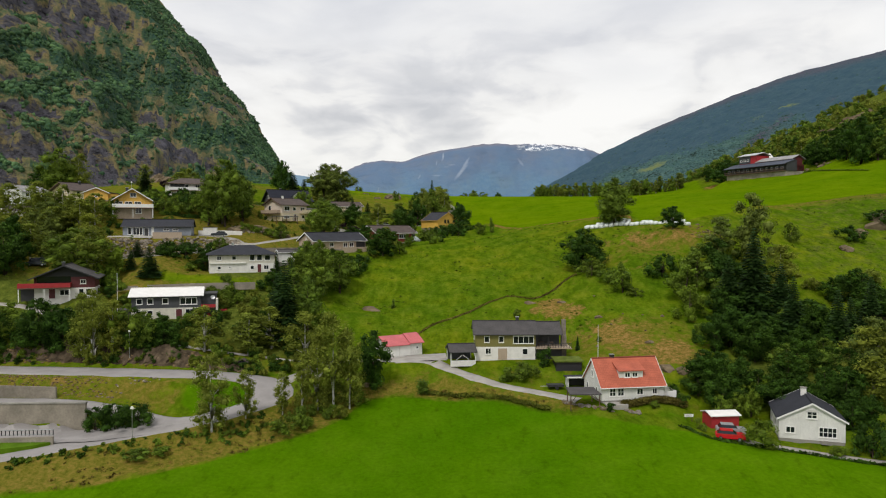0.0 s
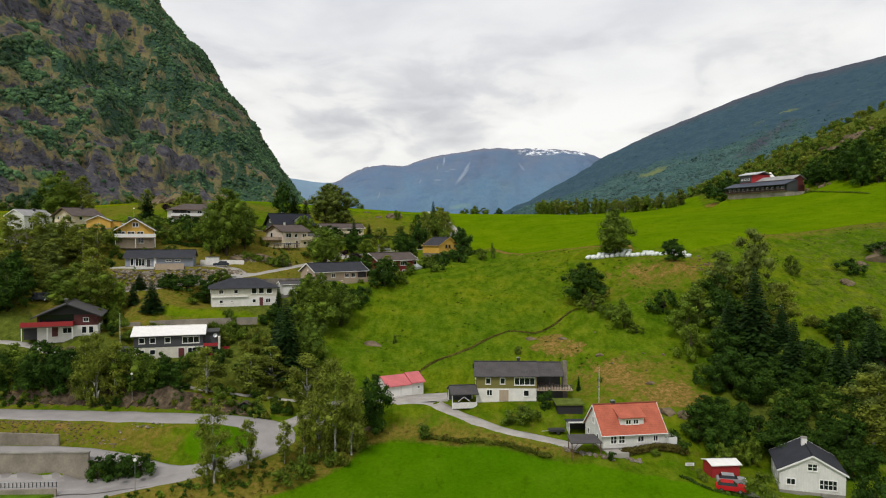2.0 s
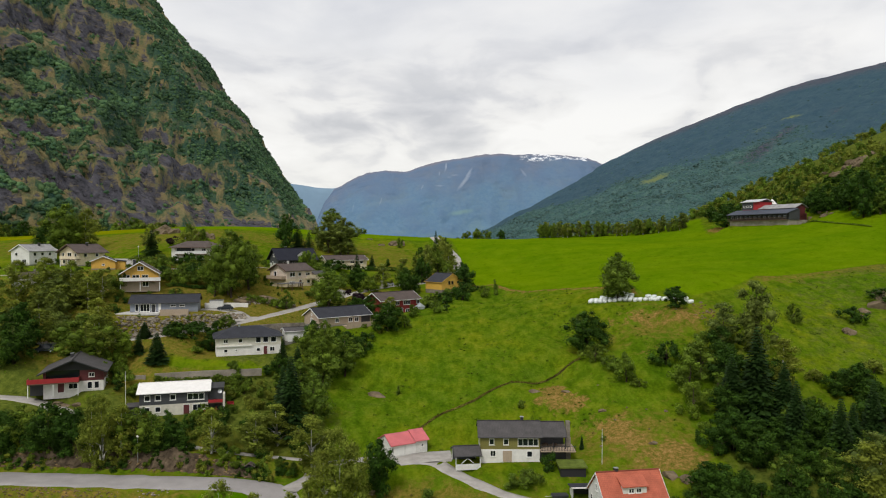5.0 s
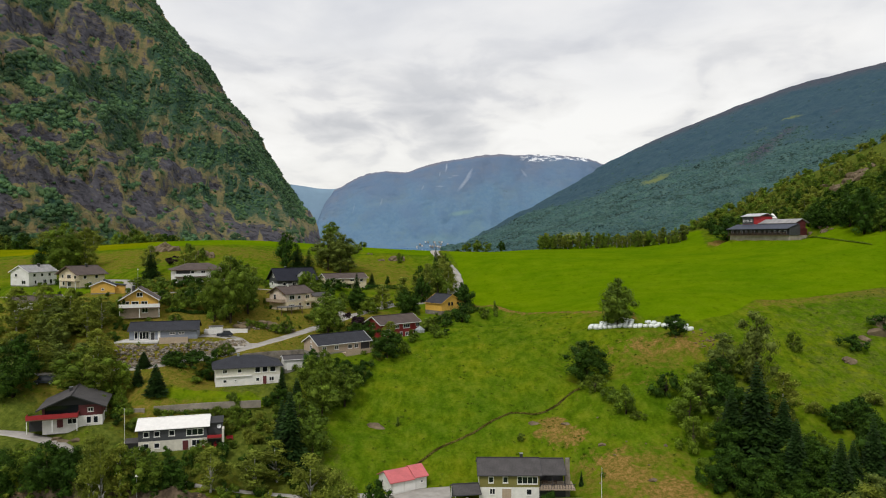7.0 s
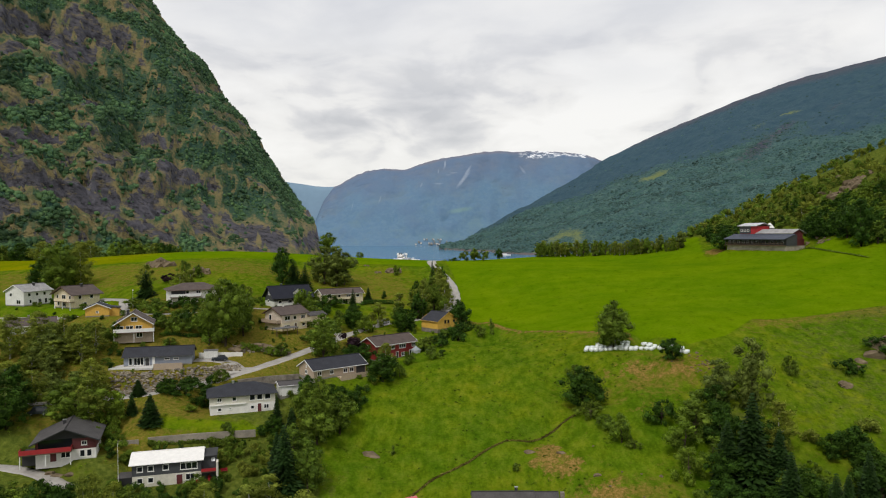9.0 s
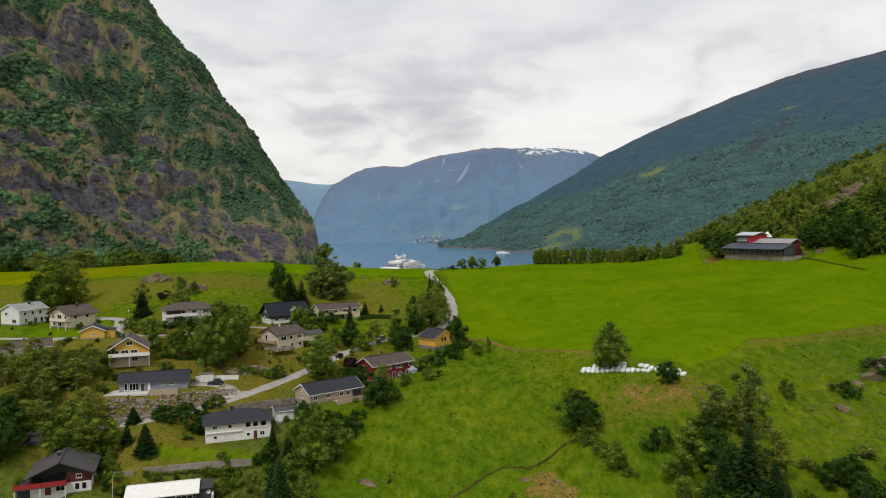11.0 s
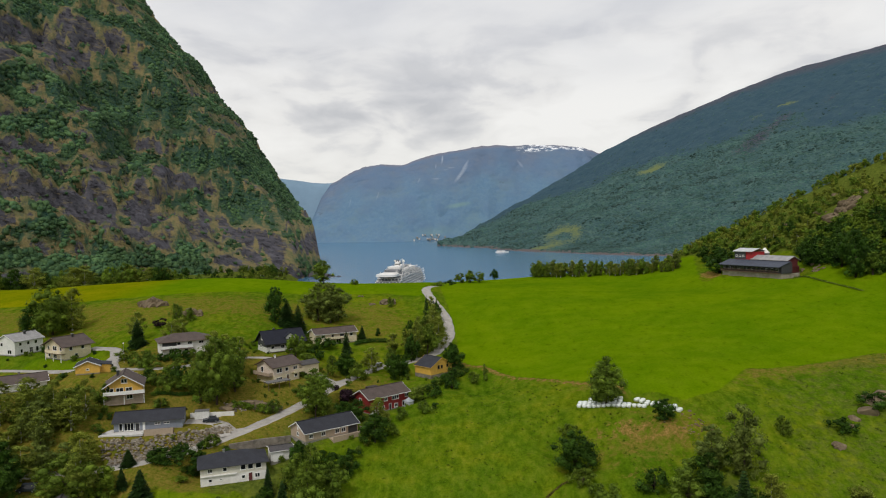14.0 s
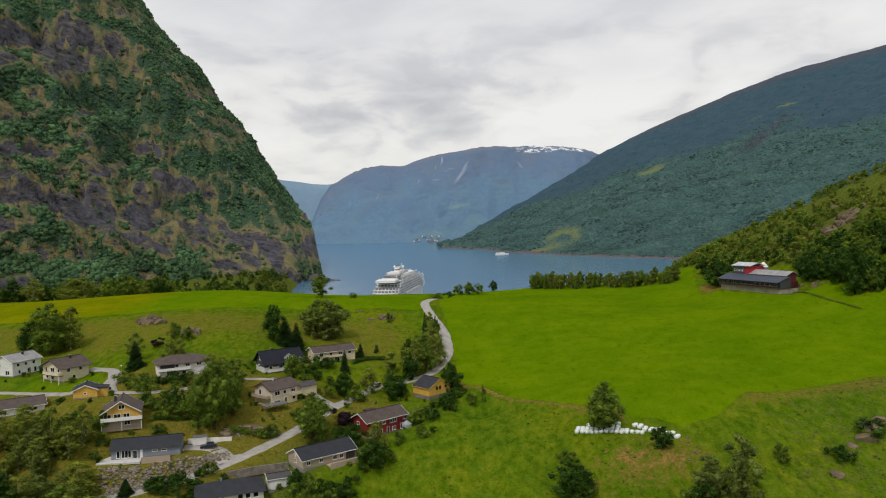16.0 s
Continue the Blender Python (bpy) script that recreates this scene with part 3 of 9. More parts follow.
def land(x, y):
    """Height of the untouched ground."""
    x, y = np.asarray(x, float), np.asarray(y, float)
    xc, yc = np.clip(x, -230, 245), np.clip(y, 45, 440)
    z = -4.29 + 0.01999 * xc + 0.22715 * yc
    for hx, hy, r, h in HILLS:
        z = z + h * np.exp(-((xc - hx) ** 2 + (yc - hy) ** 2) / (r * r))
    foot = np.interp(y, [150, 200, 260, 320, 430, 700], [330, 265, 215, 178, 132, 128])
    slope = 66 + 0.50 * np.maximum(x - foot, 0) * (1 - 0.0006 * np.clip(x - foot, 0, 400))
    z = np.where(x > foot, np.maximum(z, slope), z)
    shore = np.interp(y, [600, 760, 860, 1000, 1250, 1400], [-150, -175, -200, -225, -262, -285])
    sea = 24.0 - 33.0 * np.maximum(step(-40, 40, x - shore), step(1200, 1400, y))
    sea = sea + (slope - 40 - sea) * step(150, 260, x) * step(900, 700, y) * 0.9
    drop = step(425, 560, y - 0.12 * np.minimum(x, 0))
    return z * (1 - drop) + sea * drop


# terraces and hollows: x, y, height, reach
LEDGES = [(33.6, 170, 33.6, 7), (21.6, 160, 28.2, 7), (13.8, 222, 41, 8), (15.6, 239, 46.4, 5), (-17, 160, 26, 8), (38.5, 190, 44.6, 4), (44, 188.5, 44.8, 4), (50, 187, 45, 4), (56, 187, 44.9, 5), (62, 183, 45.2, 4),
          (54, 193, 45.2, 4), (66, 175, 43.6, 4), (-10, 148, 24.2, 7), (30, 111.5, 14.6, 3), (30, 178, 36.5, 5), (49, 172, 38.5, 4), (57, 176.5, 44.6, 4)]


def height(x, y):
    """Height of the ground with its terraces for houses and roads."""
    x, y = np.asarray(x, float), np.asarray(y, float)
    z = land(x, y)
    wsum, zsum, wmax = np.zeros_like(z), np.zeros_like(z), np.zeros_like(z)
    for px_, py_, pz, head, lx, ly in PLAN.values():
        w = np.exp(-(rect_distance(x, y, px_, py_, head, lx, ly) / 5.0) ** 2)
        wsum, zsum, wmax = wsum + w * w, zsum + w * w * pz, np.maximum(wmax, w)
    for px_, py_, pz, r in LEDGES:
        w = np.exp(-((x - px_) ** 2 + (y - py_) ** 2) / (r * r))
        wsum, zsum, wmax = wsum + w * w, zsum + w * w * pz, np.maximum(wmax, w)
    for hw, line in LINES.values():
        for i in range(0, len(line) - 1, 2):
            p = line[i]
            w = np.exp(-(np.maximum(np.hypot(x - p[0], y - p[1]) - hw - 0.6, 0) / 3.2) ** 2)
            wsum, zsum, wmax = wsum + w ** 4, zsum + w ** 4 * p[2], np.maximum(wmax, w)
    return np.where(wmax > 1e-3, z * (1 - wmax) + wmax * zsum / np.maximum(wsum, 1e-9), z)


def inside(x, y, ring, soft=1.1):
    """1 inside the ring of points, 0 outside, soft over its edge."""
    d, odd = np.full(x.shape, 1e9), np.zeros(x.shape, bool)
    for (ax, ay), (bx, by) in zip(ring, ring[1:] + ring[:1]):
        t = np.clip(((x - ax) * (bx - ax) + (y - ay) * (by - ay)) / ((bx - ax) ** 2 + (by - ay) ** 2), 0, 1)
        d = np.minimum(d, np.hypot(x - ax - t * (bx - ax), y - ay - t * (by - ay)))
        odd ^= ((ay > y) != (by > y)) & (x < (bx - ax) * (y - ay) / (by - ay + 1e-12) + ax)
    return np.clip(0.5 + np.where(odd, d, -d) / (2 * soft), 0, 1)


LOWER_FIELD = [(-130, 20), (-95, 78), (-75, 83.5), (-56, 88.6), (-45, 90.9), (-32.9, 97.3), (-26.9, 101.7), (-19.5, 107.8), (-15.8, 112.7), (-13.4, 118.4), (-8.2, 121.2), (7.2, 117.3), (19.3, 111), (35.5, 105.6), (47.4, 100.2), (60.5, 95.6), (120, 84), (140, 20)]
UPPER_FIELD = [(8.5, 252), (16, 240.5), (25, 229), (35, 217), (45, 205), (55, 196), (66, 186), (76, 190), (90, 205), (103, 203), (118, 203), (150, 211), (185, 235), (175, 300), (152, 305), (135, 338), (130, 352), (150, 420), (30, 470), (3, 440), (1, 360), (7, 300)]
HILL_FIELD = [(-6, 340), (-8, 360), (-4, 440), (-240, 470), (-300, 350), (-200, 318), (-120, 318), (-60, 330), (-25, 346)]

# ---- ground, one sheet ----


def lines_of(*runs):
    return np.concatenate([np.arange(a, b, s) for a, b, s in runs])


gx = lines_of((-3600, -600, 300), (-600, -240, 18), (-240, -130, 3.4), (-130, 130, 1.7), (130, 260, 3.4), (260, 500, 16), (500, 3601, 310))
gy = lines_of((-900, 0, 150), (0, 84, 6), (84, 260, 1.7), (260, 450, 2.6), (450, 700, 12), (700, 1400, 50), (1400, 5000, 330))
GX, GY = np.meshgrid(gx, gy)
GZ = height(GX, GY)
ruff = np.array([noise.fractal(Vector((x * 0.11, y * 0.11, 3.1)), 0.9, 2.1, 4) for x, y in zip(GX.ravel(), GY.ravel())]).reshape(GX.shape)
knob = np.array([noise.fractal(Vector((x * 0.035, y * 0.035, 8.3)), 1.0, 2.0, 3) for x, y in zip(GX.ravel(), GY.ravel())]).reshape(GX.shape)
ISLAND = [(-40, 112.2), (-35, 113), (-32.4, 115.6), (-32.2, 118.4), (-36, 119), (-41, 118.2), (-43, 115)]
LAWNS = [[(-68, 157.5), (-65.5, 163.5), (-54, 163), (-39.5, 164.8), (-38.5, 160.5), (-53, 158.2)], [(-137, 227), (-136, 240), (-124, 238.5), (-111, 238), (-103, 225), (-104, 219.5), (-119, 223)], [(-69, 205.5), (-72, 199.8), (-65, 203.5)], [(-80, 143.4), (-72, 144), (-72, 142), (-78, 141.8)], [(30, 110.8), (40, 113), (39.5, 109), (33, 108.6)]]
lawn_w = np.zeros(GX.shape)
for ring in LAWNS:
    lawn_w = np.maximum(lawn_w, 0.5 * inside(GX, GY, ring))
mown_w = np.maximum(lawn_w, np.maximum(np.maximum(inside(GX, GY, ISLAND), inside(GX, GY, HILL_FIELD, 4.0)), np.maximum(inside(GX, GY, LOWER_FIELD), inside(GX, GY, UPPER_FIELD))))
near_road = np.full(GX.shape, 1e9)
for hw, line in LINES.values():
    for p in line[::2]:
        near_road = np.minimum(near_road, np.hypot(GX - p[0], GY - p[1]) - hw)
near_house = np.full(GX.shape, 1e9)
for px_, py_, pz, head, lx, ly in PLAN.values():
    near_house = np.minimum(near_house, rect_distance(GX, GY, px_, py_, head, lx, ly))
free = step(0.5, 5, near_road) * step(0.5, 5, near_house) * (1 - 0.85 * mown_w) * step(30, 80, GY) * step(700, 450, GY)
GZ = GZ + ruff * 0.45 * free + knob * 0.6 * free * step(240, 200, GY)

# the roads lie in their own bed
best, bed, half = np.full(GX.shape, 1e9), np.zeros(GX.shape), np.zeros(GX.shape)
for hw, line in LINES.values():
    fine_line = np.stack([np.interp(np.arange(0, len(line) - 0.99, 0.34), np.arange(len(line)), line[:, k]) for k in range(3)], 1)
    for p in fine_line:
        d = np.hypot(GX - p[0], GY - p[1]) - hw
        near = d < best
        best, bed, half = np.where(near, d, best), np.where(near, p[2], bed), np.where(near, hw, half)
GZ = np.where(best < 1.5, np.minimum(GZ, bed - 0.05), GZ)
GZ = np.where(best < 0.4, np.maximum(GZ, bed - 0.22), GZ)

PASTURE = [(-26, 150), (-12, 128), (6, 138), (24, 140), (62, 132), (75, 170), (66, 182), (40, 186), (36, 212), (14, 236), (-4, 232), (-14, 206), (-30, 178)]
pasture = inside(GX, GY, PASTURE, 4.0)
right_meadow = inside(GX, GY, [(66, 186), (78, 150), (140, 140), (190, 200), (180, 236), (150, 212), (103, 204), (76, 190)], 4.0)
dry_w = 0.30 + 0.56 * inside(GX, GY, [(-95, 84), (-75, 90), (-60, 95), (-45, 101.5), (-33, 107), (-26, 112), (-24, 118), (-14, 123), (-6, 126), (20, 115), (22, 112), (6, 118), (-9, 122), (-15, 114), (-20, 108), (-27, 101.5), (-33, 97), (-45, 91), (-56, 88.6), (-90, 80)], 2.0)
dry_w += 0.40 * np.exp(-((GX - 37) / 13) ** 2 - ((GY - 138) / 9) ** 2)
dry_w += 0.42 * np.exp(-((GX - 55) / 20) ** 2 - ((GY - 174) / 9) ** 2)
dry_w += 0.50 * np.exp(-((GX - 122) / 44) ** 2 - ((GY - 201) / 6) ** 2)
dry_w += 0.24 * inside(GX, GY, [(-200, 312), (-120, 306), (-60, 312), (-25, 330), (-8, 300), (-20, 270), (-60, 285), (-120, 255), (-180, 270)], 8.0)
dry_w += 0.32 * np.exp(-((GX + 62) / 12) ** 2 - ((GY - 200) / 14) ** 2)
VILLAGE = [(-170, 135), (-62, 128), (-28, 132), (-26, 150), (-38, 176), (-10, 214), (-14, 232), (-60, 244), (-170, 216)]
dry_w += 0.36 * inside(GX, GY, VILLAGE, 6.0) + 0.3 * inside(GX, GY, [(-95, 113), (-46, 112.5), (-43, 118), (-95, 118.5)], 2.0)
dry_w -= 0.12 * pasture + 0.14 * right_meadow
soil_w = 0.55 * np.exp(-((GX - 60) / 9) ** 2 - ((GY - 174) / 6) ** 2) + 0.5 * np.exp(-((GX - 46) / 9) ** 2 - ((GY - 178) / 5) ** 2) + 0.55 * np.exp(-((GX - 32) / 7) ** 2 - ((GY - 141) / 5) ** 2) + 0.95 * np.exp(-((GX - 139) / 5) ** 2 - ((GY - 362) / 11) ** 2)
soil_w += 0.55 * np.exp(-((GX - 42) / 10) ** 2 - ((GY - 131) / 5) ** 2) + 0.75 * np.exp(-((GX - 24) / 3.5) ** 2 - ((GY - 152) / 7) ** 2)
for sx, sy, rx_, ry_, amt in ((23, 158, 2.6, 3.6, 0.6), (19.5, 152, 1.8, 2.2, 0.6), (28.5, 150, 2.6, 2.4, 0.6), (34.5, 138, 3.6, 4.5, 0.55), (43, 132, 4.2, 3.6, 0.5), (46.4, 164.5, 2.2, 2.4, 0.6), (-17, 161, 1.8, 2.0, 0.6)):
    soil_w += amt * np.exp(-((GX - sx) / rx_) ** 2 - ((GY - sy) / ry_) ** 2)
soil_w += 0.40 * inside(GX, GY, [(-83, 177), (-75, 178.5), (-66, 182.6), (-55, 190), (-54.5, 187), (-59, 182), (-68, 175), (-78, 171.5)], 1.0)
soil_w += 0.50 * np.exp(-((GX + 64) / 9) ** 2 - ((GY - 116) / 2.0) ** 2) + 0.45 * np.exp(-((GX + 84) / 8) ** 2 - ((GY - 116.5) / 1.6) ** 2) + 0.42 * np.exp(-((GX + 30) / 7) ** 2 - ((GY - 104.5) / 2.2) ** 2)
soil_w += 0.45 * np.exp(-((GX + 60) / 40) ** 2 - ((GY - 127.6) / 2.4) ** 2)
brush_w = 0.72 * inside(GX, GY, [(-170, 128), (-60, 132), (-28, 134), (-14, 128), (-24, 150), (-34, 172), (-24, 186), (-8, 212), (2, 232), (-20, 226), (-40, 196), (-58, 160), (-64, 148), (-100, 160), (-170, 190)], 6.0)
brush_w = np.maximum(brush_w, 0.7 * inside(GX, GY, [(48, 122), (60, 112), (140, 100), (150, 128), (95, 137), (76, 145), (70, 168), (62, 160), (54, 144)], 6.0))
brush_w = np.maximum(brush_w, 0.78 * step(-6, 14, GX - np.interp(GY, [200, 260, 320, 430, 700], [265, 215, 178, 140, 135])) * step(200, 240, GY))
track = smooth_path([(8, 250, 0), (15.3, 239.3, 0), (25, 227.5, 0), (34.6, 215.5, 0), (42, 205.5, 0), (52, 197, 0)])
to_track = np.full(GX.shape, 1e9)
for p in track:
    to_track = np.minimum(to_track, np.hypot(GX - p[0], GY - p[1]))
soil_w += 1.0 * np.exp(-(to_track / 1.4) ** 2)
dry_w += 0.2 * np.exp(-(to_track / 3.0) ** 2)
brush_w = np.maximum(brush_w, 0.95 * step(480, 540, GY) * step(60, -20, GX))
brush_w = np.maximum(brush_w, 0.42 * inside(GX, GY, [(72, 150), (165, 140), (175, 225), (120, 215), (84, 196)], 10.0))
brush_w *= 1 - 0.9 * mown_w


def sheet(name, X, Y, Z, mat, smooth=True):
    ny, nx = X.shape
    me = bpy.data.meshes.new(name)
    idx = np.arange(nx * ny).reshape(ny, nx)
    quads = np.stack([idx[:-1, :-1], idx[:-1, 1:], idx[1:, 1:], idx[1:, :-1]], -1).reshape(-1, 4)
    me.from_pydata(np.stack([X, Y, Z], -1).reshape(-1, 3).tolist(), [], quads.tolist())
    me.materials.append(mat)
    me.polygons.foreach_set("use_smooth", [smooth] * len(me.polygons))
    me.update()
    return me


def weights(me, **layers):
    for k, w in layers.items():
        a = me.attributes.new(k, "FLOAT", "POINT")
        a.data.foreach_set("value", np.clip(w, 0, 1).astype(np.float32).ravel())


ground_me = sheet("ground", GX, GY, GZ, GROUND)
weights(ground_me, sere=inside(GX, GY, [(-140, 300), (-150, 480), (-420, 480), (-420, 300)], 12.0), lush=step(150, 122, GY), mown=mown_w, dry=dry_w * (1 - mown_w), soil=soil_w, brush=brush_w)
ground = tagged(new("ground", ground_me), "green hay meadows and rough pasture on a hilly valley side", "ground", kind="structure")
from_grid = (gx, gy, GZ)


def on_ground(x, y):
    """Height of the ground sheet itself."""
    i, j = int(np.clip(np.searchsorted(gx, x) - 1, 0, len(gx) - 2)), int(np.clip(np.searchsorted(gy, y) - 1, 0, len(gy) - 2))
    u, v = (x - gx[i]) / (gx[i + 1] - gx[i]), (y - gy[j]) / (gy[j + 1] - gy[j])
    return float((GZ[j, i] * (1 - u) + GZ[j, i + 1] * u) * (1 - v) + (GZ[j + 1, i] * (1 - u) + GZ[j + 1, i + 1] * u) * v)


# ---- fjord ----
wx, wy = np.meshgrid(np.linspace(-2400, 3000, 28), np.linspace(430, 4950, 40))
tagged(new("water", sheet("water", wx, wy, np.full(wx.shape, 4.0), WATER)), "still blue-grey fjord water below the mountains", "water", kind="structure")

# ---- mountains ----


def relief(X, Y, scale, amp, seed, ridged=False, octaves=6):
    f = noise.ridged_multi_fractal if ridged else None
    vals = []
    for x, y in zip(X.ravel(), Y.ravel()):
        p = Vector((x * scale, y * scale, seed))
        vals.append(f(p, 0.9, 2.1, octaves, 1.0, 2.0) - 1.2 if ridged else noise.fractal(p, 0.85, 2.1, octaves))
    return np.array(vals).reshape(X.shape) * amp


def left_height(X, Y):
    U = (X + 34) * 0.93
    crest = np.interp(U, [-2400, -1500, -900, -588, -536, -511, -423, -389, -349, -295, -244, -222, -205, -190], [1100, 1050, 880, 590, 520, 478, 384, 322, 282, 194, 118, 82, 6, -14])
    crest = (crest - 100) / 0.93 + 100
    fx = np.interp(Y, [700, 900, 1240, 1300, 1400, 2400], [-640, -575, -275, -222, -222, -200])
    bulge = relief(X, Y, 0.006, 34, 1.7) + relief(X, Y, 0.02, 20, 5.2, False, 5) + relief(X, Y, 0.05, 9, 8.8, False, 4)
    climb = 6 + 1.5 * (fx - X + bulge * step(10, 90, fx - X)) * 0.72 + 2.2 * np.maximum(Y - 1225, 0) * step(0, 60, fx - X)
    climb = climb + 7 * np.sin(climb / 13.0 + X * 0.012) * step(20, 80, climb)
    crest = crest + relief(X, Y, 0.02, 7, 3.9)
    k = 14.0
    return -k * np.log(np.exp(-np.clip(climb, -400, 3000) / k) + np.exp(-np.clip(crest, -400, 3000) / k))


LX, LY = np.meshgrid(np.arange(-1150, -170, 4.2), np.arange(760, 1500, 4.2))
LZ = left_height(LX, LY)
amp = np.clip((LZ - 5) / 60, 0, 1)
dip = LZ + 0.32 * (LX + 500)
wood_n = 0.35 * relief(LX, dip * 1.5, 0.007, 1.0, 21.3, False, 5) + 0.75 * relief(LX + LY * 0.3, dip * 2.6, 0.016, 1.0, 3.3, False, 5)
wood_w = 0.675 + 0.70 * wood_n + relief(LX, dip * 1.9, 0.04, 0.36, 12.2, False, 4)
# bare crags (minus) and wooded shelves (plus): x, z, reach along and up, amount
for cx, cz, rx_, rz_, k in ((-705, 420, 90, 46, -0.52), (-545, 425, 40, 20, -0.40), (-612, 420, 42, 34, -0.20), (-695, 282, 42, 16, -0.30), (-516, 229, 46, 18, -0.24), (-565, 160, 140, 72, -0.32), (-550, 142, 70, 28, -0.34), (-651, 210, 44, 22, -0.28),
                            (-439, 165, 70, 24, -0.34), (-468, 84, 90, 30, -0.38), (-275, 70, 62, 50, -0.44), (-345, 70, 60, 30, -0.16), (-460, 360, 40, 22, -0.22), (-400, 255, 60, 14, -0.14), (-340, 195, 40, 12, -0.14), (-600, 345, 60, 12, -0.16),
                            (-700, 330, 130, 34, 0.22), (-330, 150, 60, 44, 0.10), (-420, 300, 50, 50, 0.12), (-730, 74, 80, 60, 0.30), (-590, 60, 60, 22, 0.22), (-520, 275, 70, 20, 0.10), (-640, 255, 70, 20, 0.20)):
    wood_w = wood_w + k * np.exp(-((LX - cx) / rx_) ** 2 - ((LZ - cz) / rz_) ** 2)
wood_w = np.clip(wood_w, 0, 1)
crag_w = step(0.5, 0.25, wood_w)
LZ = LZ + amp * (relief(LX, LY, 0.03, 5, 6.1, False, 5) + relief(LX, LY, 0.016, 6, 9.1, True, 5))
LZ = LZ + amp * crag_w * (relief(LX * 0.7 + LZ * 0.5, LY + LZ * 0.8, 0.018, 15, 2.6, True, 5) + relief(LX, LY + LZ, 0.07, 4, 4.6, True, 3))
LZ = np.where(LX < -300, np.maximum(LZ, 15), LZ)
# the face leans back with its height
lean_k = 1 + (np.interp(LY, [1080, 1170, 1240, 1300, 1420, 1500], [1.0, 1.05, 1.22, 1.33, 1.40, 1.42]) - 1) * step(12, 150, LZ)
LX, LY, LZ = LX * lean_k, LY * lean_k, 44 + (LZ - 44) * lean_k
left_me = sheet("mountain_left", LX, LY, LZ, M_LEFT)
weights(left_me, wood=wood_w)
solo("mountain_left", left_me, None, "steep craggy mountainside with birch scrub and bare rock", "mountain", kind="structure")


def ruled(rows, n, m, bend):
    """A mountainside from its shore to its crest. rows: shore x, y, crest x, y, z."""
    r = np.array(rows, float)
    k = np.linspace(0, len(r) - 1, n)
    r = np.stack([np.interp(k, np.arange(len(r)), r[:, i]) for i in range(5)], 1)
    for _ in range(max(1, n // 90)):
        r[1:-1] = (r[:-2] + 2 * r[1:-1] + r[2:]) / 4
    u = np.linspace(-0.02, 1.0, m)[:, None]
    X = r[:, 0] * (1 - u) + r[:, 2] * u
    Y = r[:, 1] * (1 - u) + r[:, 3] * u
    Z = 4 + (r[:, 4] - 4) * (u * (1 - bend) + bend * u * np.abs(u))
    # the far side falls away behind the crest
    X, Y, Z = (np.vstack([A, A[-1] + d]) for A, d in ((X, 6), (Y, 40), (Z, -60)))
    return X, Y, Z, np.vstack([u, [[1.02]]]) * np.ones_like(X)


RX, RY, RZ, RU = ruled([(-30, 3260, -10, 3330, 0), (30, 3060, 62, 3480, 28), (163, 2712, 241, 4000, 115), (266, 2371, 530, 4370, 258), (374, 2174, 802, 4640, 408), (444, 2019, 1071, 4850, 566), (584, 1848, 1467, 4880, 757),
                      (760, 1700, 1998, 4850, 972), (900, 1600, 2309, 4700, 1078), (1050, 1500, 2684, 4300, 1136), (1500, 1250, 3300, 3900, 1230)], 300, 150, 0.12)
fade = np.clip(RU / 0.12, 0, 1) * np.clip((1.0 - RU) / 0.12, 0, 1)
RZ = RZ + fade * (relief(RX, RY, 0.0016, 30, 2.2) + relief(RX, RY, 0.005, 16, 6.2) + relief(RX * 1.4, RY * 0.8, 0.013, 9, 4.9, False, 4) + relief(RX, RY, 0.035, 5, 1.9, False, 3))
RZ = RZ + np.clip((RU - 0.8) / 0.2, 0, 1) * np.clip(RZ / 200, 0, 1) * relief(RX, RY, 0.012, 4, 8.1, False, 4)


def patch(X, Y, cx, cy, rx_, ry_, turn=0.0):
    c_, s_ = math.cos(radians(turn)), math.sin(radians(turn))
    u_, v_ = ((X - cx) * c_ + (Y - cy) * s_) / rx_, ((Y - cy) * c_ - (X - cx) * s_) / ry_
    return np.exp(-u_ ** 2 - v_ ** 2)


glade = patch(RX, RY, 425, 2500, 75, 150) - 1.1 * patch(RX, RY, 418, 2470, 26, 50) + 0.8 * patch(RX, RY, 322, 2350, 70, 60) + 0.95 * patch(RX, RY, 985, 3350, 85, 75) + 0.85 * patch(RX, RY, 1811, 3742, 75, 70) + 0.5 * patch(RX, RY, 1590, 3600, 70, 60)
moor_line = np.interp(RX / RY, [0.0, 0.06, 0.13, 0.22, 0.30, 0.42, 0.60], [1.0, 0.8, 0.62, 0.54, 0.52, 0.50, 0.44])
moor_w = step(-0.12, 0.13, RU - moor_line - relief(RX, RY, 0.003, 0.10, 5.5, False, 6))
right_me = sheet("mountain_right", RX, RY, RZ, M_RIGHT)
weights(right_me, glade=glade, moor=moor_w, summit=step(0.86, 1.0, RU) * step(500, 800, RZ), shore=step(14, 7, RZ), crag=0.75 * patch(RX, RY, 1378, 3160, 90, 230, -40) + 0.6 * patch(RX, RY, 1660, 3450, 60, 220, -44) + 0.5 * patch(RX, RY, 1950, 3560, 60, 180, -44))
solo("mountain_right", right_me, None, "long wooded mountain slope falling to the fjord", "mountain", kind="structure")

